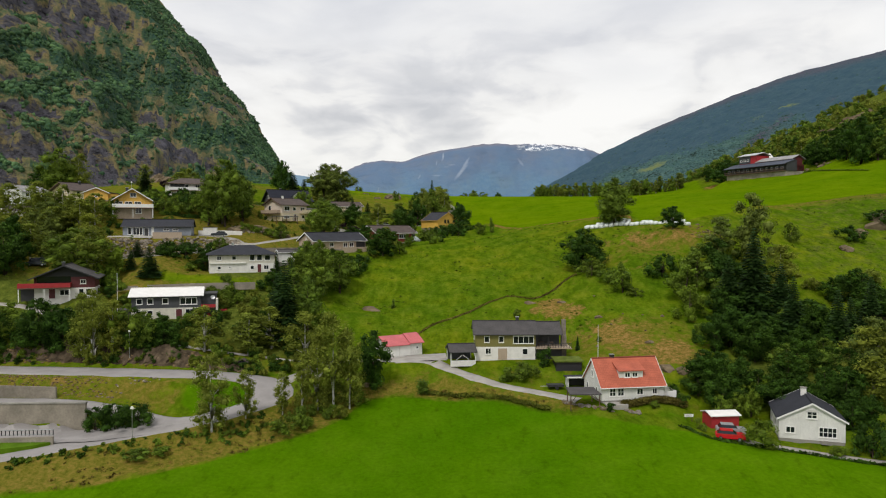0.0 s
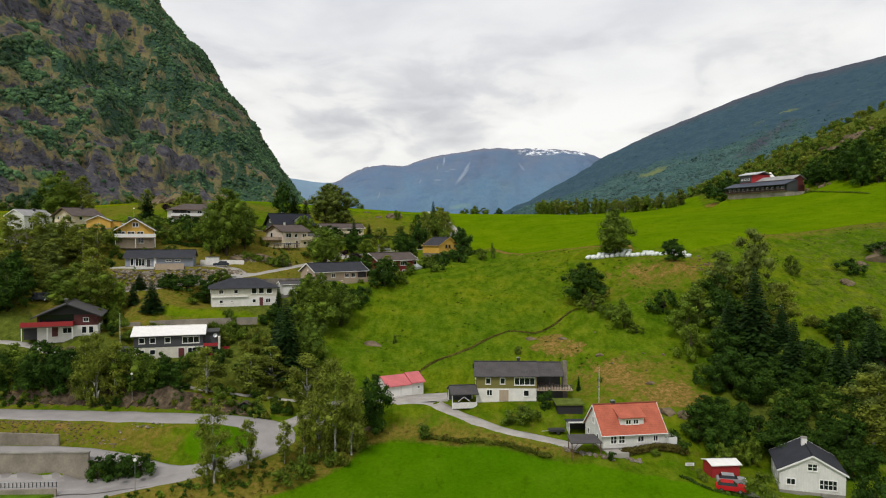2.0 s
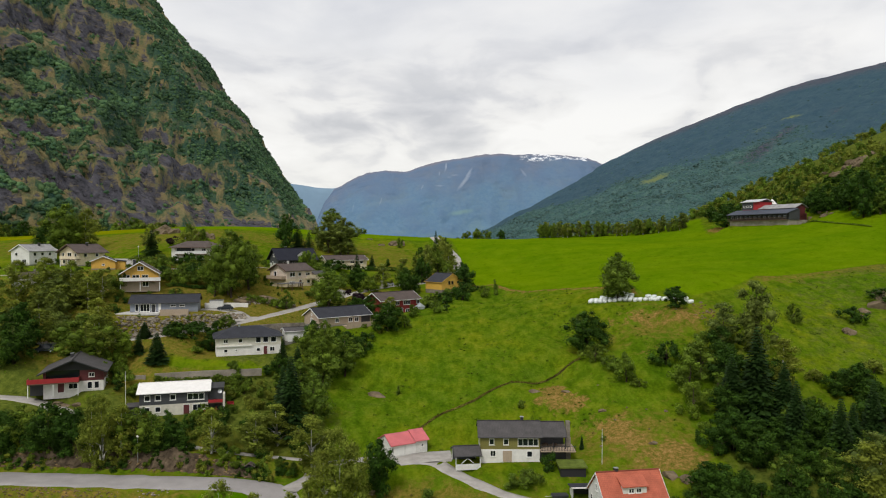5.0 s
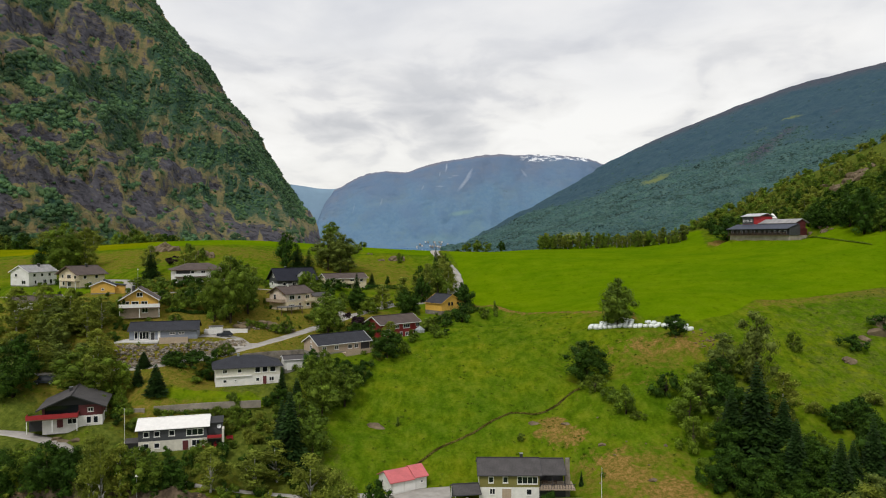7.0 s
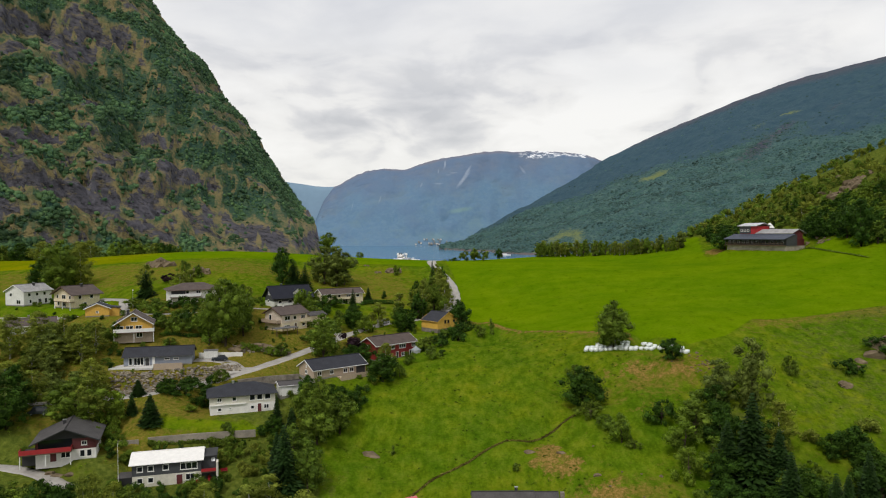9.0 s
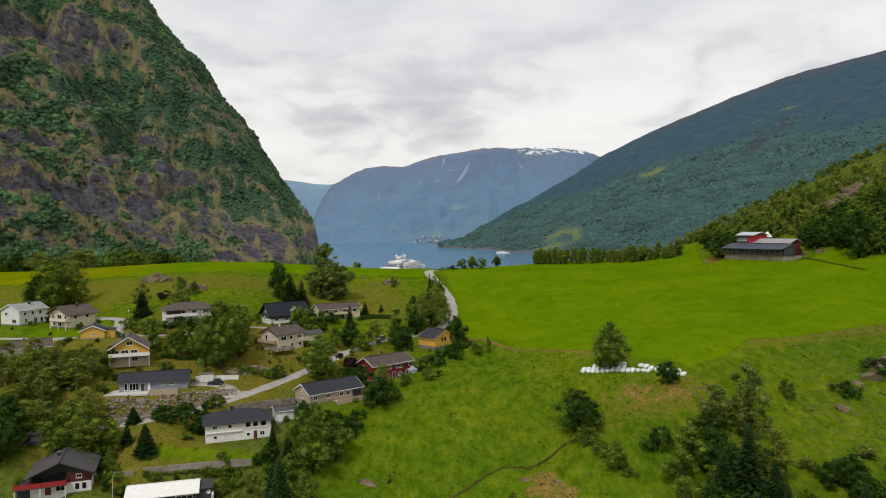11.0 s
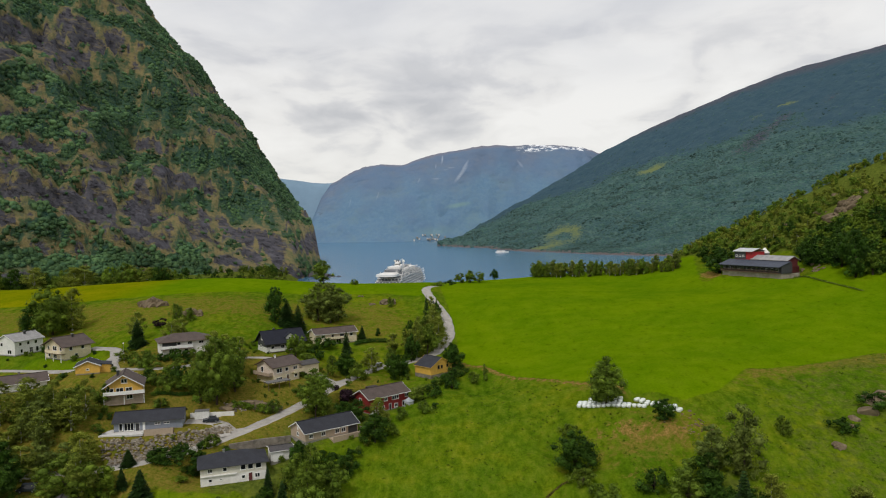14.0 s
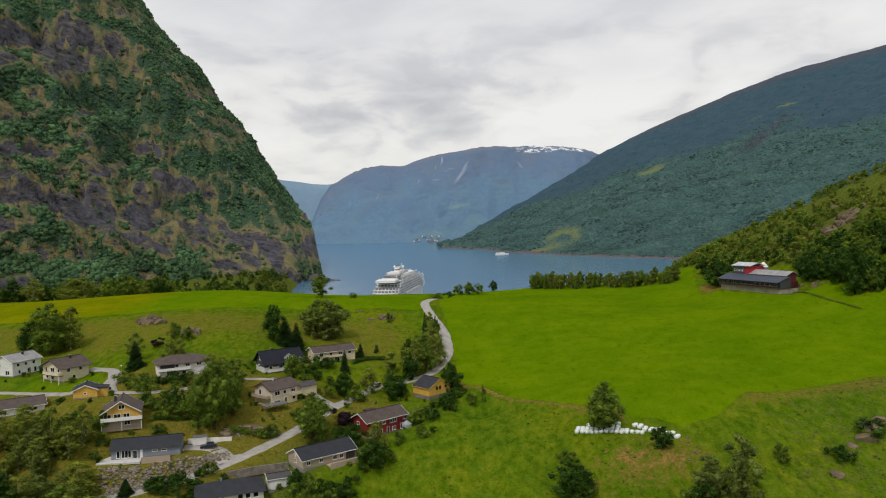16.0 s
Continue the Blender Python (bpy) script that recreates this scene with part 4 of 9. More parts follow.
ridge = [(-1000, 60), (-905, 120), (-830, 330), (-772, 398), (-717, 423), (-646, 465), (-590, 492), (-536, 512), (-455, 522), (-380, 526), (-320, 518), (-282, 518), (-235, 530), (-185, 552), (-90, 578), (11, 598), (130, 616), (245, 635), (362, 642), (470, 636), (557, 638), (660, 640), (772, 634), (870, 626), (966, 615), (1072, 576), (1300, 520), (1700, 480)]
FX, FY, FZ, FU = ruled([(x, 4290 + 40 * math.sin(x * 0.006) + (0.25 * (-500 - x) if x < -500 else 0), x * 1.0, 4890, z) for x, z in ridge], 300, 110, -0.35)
fade = np.clip(FU / 0.08, 0, 1) * np.clip((1.0 - FU) / 0.1, 0, 1)
gully = relief(FX + 0.4 * FY, FU * 900, 0.0045, 1.0, 7.7, True, 5)
FY = FY + fade * (gully * 13 + relief(FX, FU * 260, 0.004, 30, 2.4, False, 3))
FZ = FZ + fade * relief(FX, FU * 300, 0.006, 6, 4.4) + step(0.9, 1.0, FU) * relief(FX, FX * 0, 0.02, 5, 1.1)
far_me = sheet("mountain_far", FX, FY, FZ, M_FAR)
# waterfalls and scree in the gullies: x, height, reach along and up, lean
pale_w = np.zeros_like(FX)
for cx, cz, rx_, rz_, lean, k in ((0, 545, 6, 38, 0.15, 1.0), (-42, 498, 5, 22, 0.1, 0.8), (120, 430, 16, 62, 0.75, 0.75), (155, 500, 10, 40, 0.6, 0.6), (-155, 395, 9, 24, 0.3, 0.5), (-40, 405, 40, 8, 0.0, 0.5), (60, 480, 36, 7, 0.0, 0.5), (20, 466, 30, 6, 0.0, 0.4), (520, 500, 14, 40, -0.5, 0.5), (-420, 300, 7, 40, 0.2, 0.45), (-600, 260, 6, 50, 0.1, 0.4)):
    pale_w = pale_w + k * np.exp(-((FX - cx - (FZ - cz) * lean) / rx_) ** 2 - ((FZ - cz) / rz_) ** 2)
green_w = 0.9 * np.exp(-((FX - 100) / 75) ** 2 - ((FZ - 225 - 0.15 * (FX - 100)) / 16) ** 2) + 0.5 * np.exp(-((FX + 60) / 150) ** 2 - ((FZ - 60) / 40) ** 2) + 0.35 * np.exp(-((FX - 200) / 160) ** 2 - ((FZ - 120) / 90) ** 2)
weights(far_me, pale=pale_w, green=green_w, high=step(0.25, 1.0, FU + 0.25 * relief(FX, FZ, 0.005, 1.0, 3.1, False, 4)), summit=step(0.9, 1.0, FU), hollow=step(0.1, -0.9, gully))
solo("mountain_far", far_me, None, "distant fell across the fjord, blue haze in its colour, a few snow patches", "mountain", kind="structure")

HX, HY = np.meshgrid(np.arange(-2100, -560, 30.0), np.arange(4720, 4960, 30.0))
HZ = np.minimum(np.interp(HX, [-2100, -1300, -1130, -1040, -895, -777, -698, -560], [470, 462, 445, 429, 408, 408, 424, 440]), 6 + (HY - 4720) * 2.4) + relief(HX, HY, 0.004, 6, 3.4)
solo("mountain_pale", sheet("mountain_pale", HX, HY, HZ, M_PALE), None, "ridge behind the distant fell with pale haze put into its colour", "mountain", kind="structure")

# ---- houses ----
ROSECREAM = boards("rose_cream_boards", (0.76, 0.64, 0.52))
WINDOWS = {}


def window(parent, face, u, v, w, h, L, D, cols=1, frame_mat=None, glass=None, rows=1):
    """A framed window on a wall; u runs to the right as seen from outside."""
    frame_mat = frame_mat or TRIM
    glass = glass or GLASS
    key = (round(w, 2), round(h, 2), cols, rows, frame_mat.name, glass.name)
    if key not in WINDOWS:
        fr, b = Shape(), 0.11
        for a, c in (((0, -0.09, 0), (b, 0.02, h)), ((w - b, -0.09, 0), (w, 0.02, h)), ((b, -0.09, 0), (w - b, 0.02, b)), ((b, -0.09, h - b), (w - b, 0.02, h))):
            fr.box(a, c)
        pieces = [Shape().box((-0.06, -0.13, -0.07), (w + 0.06, 0.0, 0)).data("sill", frame_mat)]
        for i in range(1, cols):
            x = w * i / cols
            pieces.append(Shape().box((x - 0.04, -0.075, b), (x + 0.04, 0.01, h - b)).data("mullion", frame_mat))
        for i in range(1, rows):
            z = h * i / rows
            pieces.append(Shape().box((b, -0.07, z - 0.03), (w - b, 0.008, z + 0.03)).data("glazing_bar", frame_mat))
        gw, gh = (w - 2 * b) / cols, (h - 2 * b) / rows
        for i in range(cols):
            for j in range(rows):
                pieces.append(Shape().box((b + gw * i, -0.03, b + gh * j), (b + gw * (i + 1), -0.012, b + gh * (j + 1))).data("pane", glass))
        WINDOWS[key] = (fr.data("window", frame_mat), pieces)
    at = {"f": pose(u, 0, v), "l": pose(0, D - u, v, 0, 0, -90), "r": pose(L, u, v, 0, 0, 90)}[face]
    win = part("window", WINDOWS[key][0], None, parent, at=at)
    for piece in WINDOWS[key][1]:
        part(piece.name.split(".")[0], piece, None, win)
    return win


def door(parent, face, u, v, w, h, L, D, mat, frame_mat=None):
    at = {"f": pose(u, 0, v), "l": pose(0, D - u, v, 0, 0, -90), "r": pose(L, u, v, 0, 0, 90)}[face]
    d = part("door", Shape().box((0.08, -0.06, 0), (w - 0.08, 0.01, h - 0.08)), mat, parent, at=at)
    f = Shape().box((0, -0.09, 0), (0.08, 0.01, h)).box((w - 0.08, -0.09, 0), (w, 0.01, h)).box((0.08, -0.09, h - 0.08), (w - 0.08, 0.01, h))
    part("door_frame", f, frame_mat or TRIM, d)
    return d


def wedge(tri, off):
    """A flat outline given depth along off."""
    s = Shape()
    b = [tuple(p[i] + off[i] for i in range(3)) for p in tri]
    s.poly(tri[::-1])
    s.poly(b)
    for i in range(len(tri)):
        j = (i + 1) % len(tri)
        s.poly([tri[i], tri[j], b[j], b[i]])
    return s


def walls(parent, L, D, h, rise, style, mat, base_h=0.0, base_mat=None, upper_mat=None, label=""):
    lo = base_h
    if base_h:
        part("ground_floor_wall", Shape().box((0.02, 0.02, -1.2), (L - 0.02, D - 0.02, base_h)), base_mat, parent)
    else:
        lo = 0.3
        part("foundation", Shape().box((0.03, 0.03, -1.2), (L - 0.03, D - 0.03, 0.3)), CONCRETE, parent)
    s = Shape().box((0, 0, lo), (L, D, h))
    part("wall", s, mat, parent, label)
    if style == "side":
        for x in (0, L - 0.2):
            part("gable", wedge([(x, 0, h), (x, D, h), (x, D / 2, h + rise)], (0.2, 0, 0)), upper_mat or mat, parent)
    elif style == "front":
        for y in (0, D - 0.2):
            part("gable", wedge([(0, y, h), (L / 2, y, h + rise), (L, y, h)], (0, 0.2, 0)), upper_mat or mat, parent)


def roof(parent, L, D, h, rise, style, mat, over=0.5, trim=None, side_over=None, label="", gutter=True):
    t, so = 0.16, over if side_over is None else side_over
    trim = trim or TRIM
    z = 0.1
    if style == "side":
        k = rise / (D / 2)
        e = h - k * over + z
        r = h + rise + z
        s = Shape()
        s.slab([(-so, -over, e), (L + so, -over, e), (L + so, D / 2, r), (-so, D / 2, r)], t)
        s.slab([(-so, D / 2, r), (L + so, D / 2, r), (L + so, D + over, e), (-so, D + over, e)], t)
        ro = part("roof", s, mat, parent, label, planar=True)
        b = 0.06
        for x in (-so - b, L + so):
            q = Shape()
            q.slab([(x, -over, e + 0.02), (x + b, -over, e + 0.02), (x + b, D / 2, r + 0.02), (x, D / 2, r + 0.02)], 0.26)
            q.slab([(x, D / 2, r + 0.02), (x + b, D / 2, r + 0.02), (x + b, D + over, e + 0.02), (x, D + over, e + 0.02)], 0.26)
            part("bargeboard", q, trim, ro)
        part("ridge_cap", Shape().tube((-so, D / 2, r + 0.03), (L + so, D / 2, r + 0.03), 0.12), mat, ro)
        if gutter:
            part("gutter", Shape().tube((-so, -over - 0.07, e - 0.1), (L + so, -over - 0.07, e - 0.1), 0.075), trim, ro)
    elif style == "front":
        k = rise / (L / 2)
        e = h - k * over + z
        r = h + rise + z
        s = Shape()
        s.slab([(-over, -so, e), (L / 2, -so, r), (L / 2, D + so, r), (-over, D + so, e)], t)
        s.slab([(L / 2, -so, r), (L + over, -so, e), (L + over, D + so, e), (L / 2, D + so, r)], t)
        ro = part("roof", s, mat, parent, label, planar=True)
        for y in (-so - 0.06, D + so):
            q = Shape()
            q.slab([(-over, y, e + 0.02), (L / 2, y, r + 0.02), (L / 2, y + 0.06, r + 0.02), (-over, y + 0.06, e + 0.02)], 0.26)
            q.slab([(L / 2, y, r + 0.02), (L + over, y, e + 0.02), (L + over, y + 0.06, e + 0.02), (L / 2, y + 0.06, r + 0.02)], 0.26)
            part("bargeboard", q, trim, ro)
        part("ridge_cap", Shape().tube((L / 2, -so, r + 0.03), (L / 2, D + so, r + 0.03), 0.12), mat, ro)
    else:
        k = rise / (D / 2)
        e, r, o = h - k * over + z, h + rise + z, over
        a, b = (-o, -o, e), (L + o, -o, e)
        c, d = (L + o, D + o, e), (-o, D + o, e)
        m, n = (D / 2, D / 2, r), (L - D / 2, D / 2, r)
        s = Shape()
        s.slab([a, b, n, m], t)
        s.slab([c, d, m, n], t)
        s.slab([d, a, m], t)
        s.slab([b, c, n], t)
        ro = part("roof", s, mat, parent, label, planar=True)
        q = Shape()
        for p0, p1 in ((a, b), (b, c), (c, d), (d, a)):
            q.tube((p0[0], p0[1], p0[2] - 0.1), (p1[0], p1[1], p1[2] - 0.1), 0.09)
        part("gutter", q, trim, ro)
    return ro


def chimney(parent, x, y, z, w=0.6, h=1.3, mat=None, cap=None):
    c = part("chimney", Shape().box((x - w / 2, y - w / 2, z - 0.8), (x + w / 2, y + w / 2, z + h)), mat or DARKTRIM, parent)
    part("chimney_cap", Shape().box((x - w / 2 - 0.07, y - w / 2 - 0.07, z + h), (x + w / 2 + 0.07, y + w / 2 + 0.07, z + h + 0.1)), cap or METAL, c)


def balcony(parent, x0, x1, depth, z, rail_mat, post_to=None, solid=True, high=0.95, y=0.0):
    """A deck in front of the wall with a boarded or slatted rail."""
    b = part("balcony", Shape().box((x0, y - depth, z - 0.18), (x1, y, z)), BROWNWOOD, parent)
    q = Shape()
    if solid:
        q.box((x0, y - depth, z + 0.04), (x1, y - depth + 0.07, z + high))
        q.box((x0, y - depth + 0.07, z + 0.04), (x0 + 0.07, y, z + high)).box((x1 - 0.07, y - depth + 0.07, z + 0.04), (x1, y, z + high))
    else:
        q.box((x0, y - depth, z + high - 0.08), (x1, y - depth + 0.07, z + high))
        n = int((x1 - x0) / 0.3)
        for i in range(n + 1):
            xx = x0 + (x1 - x0 - 0.06) * i / n
            q.box((xx, y - depth + 0.01, z), (xx + 0.06, y - depth + 0.06, z + high - 0.08))
    part("railing", q, rail_mat, b)
    if post_to is not None:
        for i in range(3):
            xx = x0 + 0.1 + (x1 - x0 - 0.35) * i / 2
            part("post", Shape().box((xx, y - depth + 0.08, post_to), (xx + 0.16, y - depth + 0.24, z - 0.18)), TRIM, b)
    return b


def house(key, name, label, wall, roof_mat, h, rise, style="side", base_h=0.0, base_mat=None, over=0.5, wins=(), upper=None, trim=None, side_over=None, frame_mat=None, category="house"):
    x, y, z, head, L, D = PLAN[key]
    root = thing(name, pose(x, y, z, 0, 0, head), label, category, "" if category != "house" else "houses of the village")
    walls(root, L, D, h, rise, style, wall, base_h, base_mat, upper)
    roof(root, L, D, h, rise, style, roof_mat, over, trim, side_over)
    for w in wins:
        face, u, v, ww, hh = w[:5]
        window(root, face, u, v, ww, hh, L, D, w[5] if len(w) > 5 else 1, frame_mat, rows=w[6] if len(w) > 6 else 1)
    return root, L, D


# olive house over a white ground floor, with a porch wing
r, L, D = house("olive", "olive_house", "olive boarded house over a white ground floor with grey roof", OLIVE, ROOF_GREY, 4.95, 1.8, base_h=2.45, base_mat=PLASTER, over=0.45, trim=DARKTRIM,
                wins=[("f", 1.6, 3.25, 1.0, 1.2), ("f", 4.3, 3.25, 1.0, 1.2), ("f", 7.0, 3.05, 3.9, 1.45, 4), ("f", 1.8, 1.05, 1.1, 1.2, 2), ("f", 8.7, 0.95, 1.1, 1.2, 1), ("r", 1.5, 3.2, 1.2, 1.2), ("l", 2.0, 3.2, 1.2, 1.2)])
part("cornice", Shape().box((7.0, -0.16, 4.55), (10.9, 0.0, 4.75)), TRIM, r)
door(r, "f", 4.1, 0.05, 1.9, 2.2, L, D, BEIGE)
chimney(r, 8.2, 4.2, 6.6, 0.55, 0.9)
wing = thing("porch_wing", pose(17.3 + 0.02, 132.2, 19.9), "open roofed terrace wing with dark posts beside the olive house", "porch")
roof(wing, 5.0, 7.0, 4.75, 1.75, "side", ROOF_GREY, 0.3, DARKTRIM, side_over=0.05)
part("back_wall", Shape().box((0, 3.2, 0), (5.0, 3.4, 4.7)), DARKGREY, wing)
part("plinth", Shape().box((0, 0.2, -1.0), (5.0, 3.2, 2.1)), DARKTRIM, wing)
dk = part("terrace_floor", Shape().box((0, -1.4, 2.1), (6.6, 3.2, 2.3)), BEIGE, wing)
q = Shape()
for i in range(23):
    q.box((0.02 + i * 0.29, -1.4, 2.3), (0.1 + i * 0.29, -1.34, 3.15))
part("railing", q.box((0, -1.42, 3.15), (6.6, -1.32, 3.22)), DARKTRIM, dk)
for xx in (0.1, 2.5, 4.8):
    part("post", Shape().box((xx, 0.1, 2.3), (xx + 0.15, 0.25, 4.6)), DARKTRIM, wing)
part("stone_chimney", Shape().box((5.05, 1.0, -1), (6.0, 2.1, 4.2)).box((5.15, 1.1, 4.2), (5.9, 2.0, 7.2)), STONE, wing)
for i, (bx, by) in enumerate(((1.2, 1.2), (3.0, 1.0))):
    tb = thing("garden_table", pose(17.3 + bx, 132.2 + by, 22.2), "small dark garden table on the terrace", "table")
    part("tabletop", Shape().box((-0.5, -0.35, 0.68), (0.5, 0.35, 0.73)), BROWNWOOD, tb)
    for sx in (-0.42, 0.42):
        for sy in (-0.28, 0.28):
            part("leg", Shape().box((sx - 0.03, sy - 0.03, 0), (sx + 0.03, sy + 0.03, 0.68)), BROWNWOOD, tb)

# carport beside it
x, y, z, head, L, D = PLAN["carport"]
cpt = thing("carport", pose(x, y, z, 0, 0, head), "open carport with grey roof and white braced low front", "carport")
roof(cpt, L, D, 2.3, 1.0, "side", ROOF_GREY, 0.25, DARKTRIM, side_over=0.2)
for xx in (0, L - 0.14):
    for yy in (0, D - 0.14):
        part("post", Shape().box((xx, yy, -0.5), (xx + 0.14, yy + 0.14, 2.35)), TRIM, cpt)
part("front_panel", Shape().box((0.14, 0.0, -0.4), (L - 0.14, 0.08, 0.7)), WHITE, cpt)
part("back_wall", Shape().box((0.14, D - 0.1, 0), (L - 0.14, D, 2.3)), DARKGREY, cpt)
part("brace", Shape().tube((1.1, 0.04, 0.85), (2.2, 0.04, 1.7), 0.06).tube((3.4, 0.04, 0.85), (2.3, 0.04, 1.7), 0.06), TRIM, cpt)

# garage with faded red roof in two steps
x, y, z, head, L, D = PLAN["garage"]
gar = thing("garage", pose(x, y, z, 0, 0, head), "long white garage with stepped faded red roof", "garage")
part("wall", Shape().box((0, 0, -0.8), (L, D, 2.3)), WHITE, gar)
for xx in (0, L - 0.2):
    part("gable", wedge([(xx, 0, 2.3), (xx, D, 2.3), (xx, D / 2, 3.6)], (0.2, 0, 0)), WHITE, gar)
for a, b, up_ in ((-0.35, 5.0, 0.0), (5.0, L + 0.35, 0.22)):
    s = Shape()
    s.slab([(a, -0.4, 2.2 + up_), (b, -0.4, 2.2 + up_), (b, D / 2, 3.75 + up_), (a, D / 2, 3.75 + up_)], 0.14)
    s.slab([(a, D / 2, 3.75 + up_), (b, D / 2, 3.75 + up_), (b, D + 0.4, 2.2 + up_), (a, D + 0.4, 2.2 + up_)], 0.14)
    part("roof", s, ROOF_PINK, gar, planar=True)
part("downpipe", Shape().tube((-0.03, -0.08, -0.5), (-0.03, -0.08, 2.1), 0.06), TRIM, gar)
for u in (0.5, 3.0):
    part("garage_door", Shape().box((u, -0.05, 0.05), (u + 2.2, 0.01, 2.0)), TRIM, gar)
window(gar, "f", 6.4, 1.1, 0.6, 0.6, L, D)

# white cottage with orange-red roof and dormer
r, L, D = house("redroof", "white_cottage", "white boarded cottage with orange-red tiled roof and wide dormer", WHITE, ROOF_RED, 2.75, 3.7, over=0.4, side_over=0.3,
                wins=[("f", 1.3, 0.95, 1.15, 1.35, 2, 2), ("f", 2.7, 0.95, 1.15, 1.35, 2, 2), ("f", 6.0, 1.05, 1.15, 1.05, 2), ("f", 8.7, 1.05, 0.9, 1.05, 2), ("l", 3.3, 3.4, 0.9, 1.2, 2), ("l", 1.2, 1.1, 0.8, 1.1), ("l", 5.2, 1.1, 0.8, 1.1)])
dm = part("dormer", Shape().box((3.4, 0.9, 3.3), (7.5, 4.2, 4.85)), WHITE, r)
part("dormer_roof", Shape().slab([(3.1, 0.55, 4.95), (7.8, 0.55, 4.95), (7.8, 4.1, 6.35), (3.1, 4.1, 6.35)], 0.14), ROOF_RED, dm, planar=True)
for u in (4.3, 5.6):
    w = window(r, "f", u, 3.75, 1.0, 0.85, L, D, 2)
    w.matrix_basis = pose(u, 0.9, 3.75)
chimney(r, 3.4, 4.0, 6.4, 0.6, 0.6)
part("side_terrace", Shape().box((L, 0.6, -0.4), (L + 2.4, 4.5, 0.25)), CONCRETE, r)
part("terrace_screen", Shape().box((L + 0.05, 0.55, 0.25), (L + 2.5, 0.63, 1.35)).box((L + 2.42, 0.63, 0.25), (L + 2.5, 4.5, 1.35)), TRIM, r)
part("front_step", Shape().box((0.2, -2.2, -0.7), (3.6, -0.02, 0.06)), GRAVEL, r)
lean = thing("lean_to_carport", pose(22.3, 112.2, 16.1, 0, 0, 10), "low carport with dark grey felt roof beside the cottage", "carport")
part("roof", Shape().slab([(-2.6, -1.2, 2.15), (2.7, -1.2, 1.95), (2.7, 2.4, 2.35), (-2.0, 2.4, 2.5)], 0.14), ROOF_GREY, lean, planar=True)
for xx, yy in ((-2.4, -1.0), (2.4, -1.0), (2.4, 2.2), (-1.8, 2.2)):
    part("post", Shape().box((xx, yy, -0.6), (xx + 0.13, yy + 0.13, 2.0)), BROWNWOOD, lean)
part("brace", Shape().tube((-2.3, -0.95, 0.7), (-1.3, -0.95, 2.0), 0.05), BROWNWOOD, lean)
part("brace", Shape().tube((2.4, -0.95, 0.7), (1.5, -0.95, 1.9), 0.05), BROWNWOOD, lean)
cg = thing("garden_shed", pose(21.6, 121.5, 16.5, 0, 0, 4), "small white-trimmed open shed with dark inside", "shed")
part("roof", Shape().slab([(-0.3, -0.4, 2.3), (4.3, -0.4, 2.3), (4.3, 2.2, 2.12), (-0.3, 2.2, 2.12)], 0.2), ROOF_DARK, cg, planar=True)
part("fascia", Shape().box((-0.32, -0.46, 2.08), (4.32, -0.4, 2.34)), TRIM, cg)
part("back_wall", Shape().box((0, 2.0, -0.5), (4.0, 2.1, 2.05)), BLACKWOOD, cg)
for xx in (0, 3.88):
    part("side_wall", Shape().box((xx, 0, -0.5), (xx + 0.12, 1.98, 2.0)), WHITE, cg)
fs = thing("turf_roof_shed", pose(20.4, 126.8, 17.9, 0, 0, 2), "dark wooden shed with a grass-covered flat roof", "shed")
part("wall", Shape().box((0, 0, -0.8), (4.6, 3.6, 2.4)), BLACKWOOD, fs)
part("turf_roof", Shape().slab([(-0.3, -0.3, 2.65), (4.9, -0.3, 2.65), (4.9, 3.9, 2.8), (-0.3, 3.9, 2.8)], 0.25), plain("turf", (0.13, 0.17, 0.03), 0.95, 0, 0.4, 0.8, 6.0), fs)

# white gabled house at the field's edge
r, L, D = house("white_low", "white_gable_house", "white boarded gable house with worn dark grey roof", WHITE, ROOF_DARK, 3.35, 2.35, "front", over=0.35, side_over=0.3,
                wins=[("f", 5.3, 0.85, 2.4, 1.5, 4, 2), ("f", 0.9, 1.15, 1.3, 1.0, 2), ("f", 3.7, 3.45, 1.4, 1.1, 2, 2), ("l", 2.5, 1.4, 1.0, 1.2), ("l", 6.0, 1.4, 1.0, 1.2)])
part("window_arch", Shape().slab([(3.55, -0.11, 4.6), (5.25, -0.11, 4.6), (4.4, -0.11, 5.05)], 0.1), TRIM, r)
chimney(r, 4.2, 6.2, 5.3, 0.75, 1.4, PLASTER, CONCRETE)
part("cellar_hatch", Shape().box((5.6, -0.5, -0.1), (6.5, 0.0, 0.35)), CONCRETE, r)

# red shed with white roof
x, y, z, head, L, D = PLAN["shed"]
sh = thing("red_shed", pose(x, y, z, 0, 0, head), "small red wooden shed with pale flat roof", "shed")
part("wall", Shape().box((0, 0, -0.6), (L, D, 2.0)), BRIGHTRED, sh)
part("roof", Shape().slab([(-0.25, -0.35, 2.05), (L + 0.25, -0.35, 2.05), (L + 0.25, D / 2, 2.5), (-0.25, D / 2, 2.5)], 0.12).slab([(-0.25, D / 2, 2.5), (L + 0.25, D / 2, 2.5), (L + 0.25, D + 0.3, 2.05), (-0.25, D + 0.3, 2.05)], 0.12), ROOF_WHITE, sh)

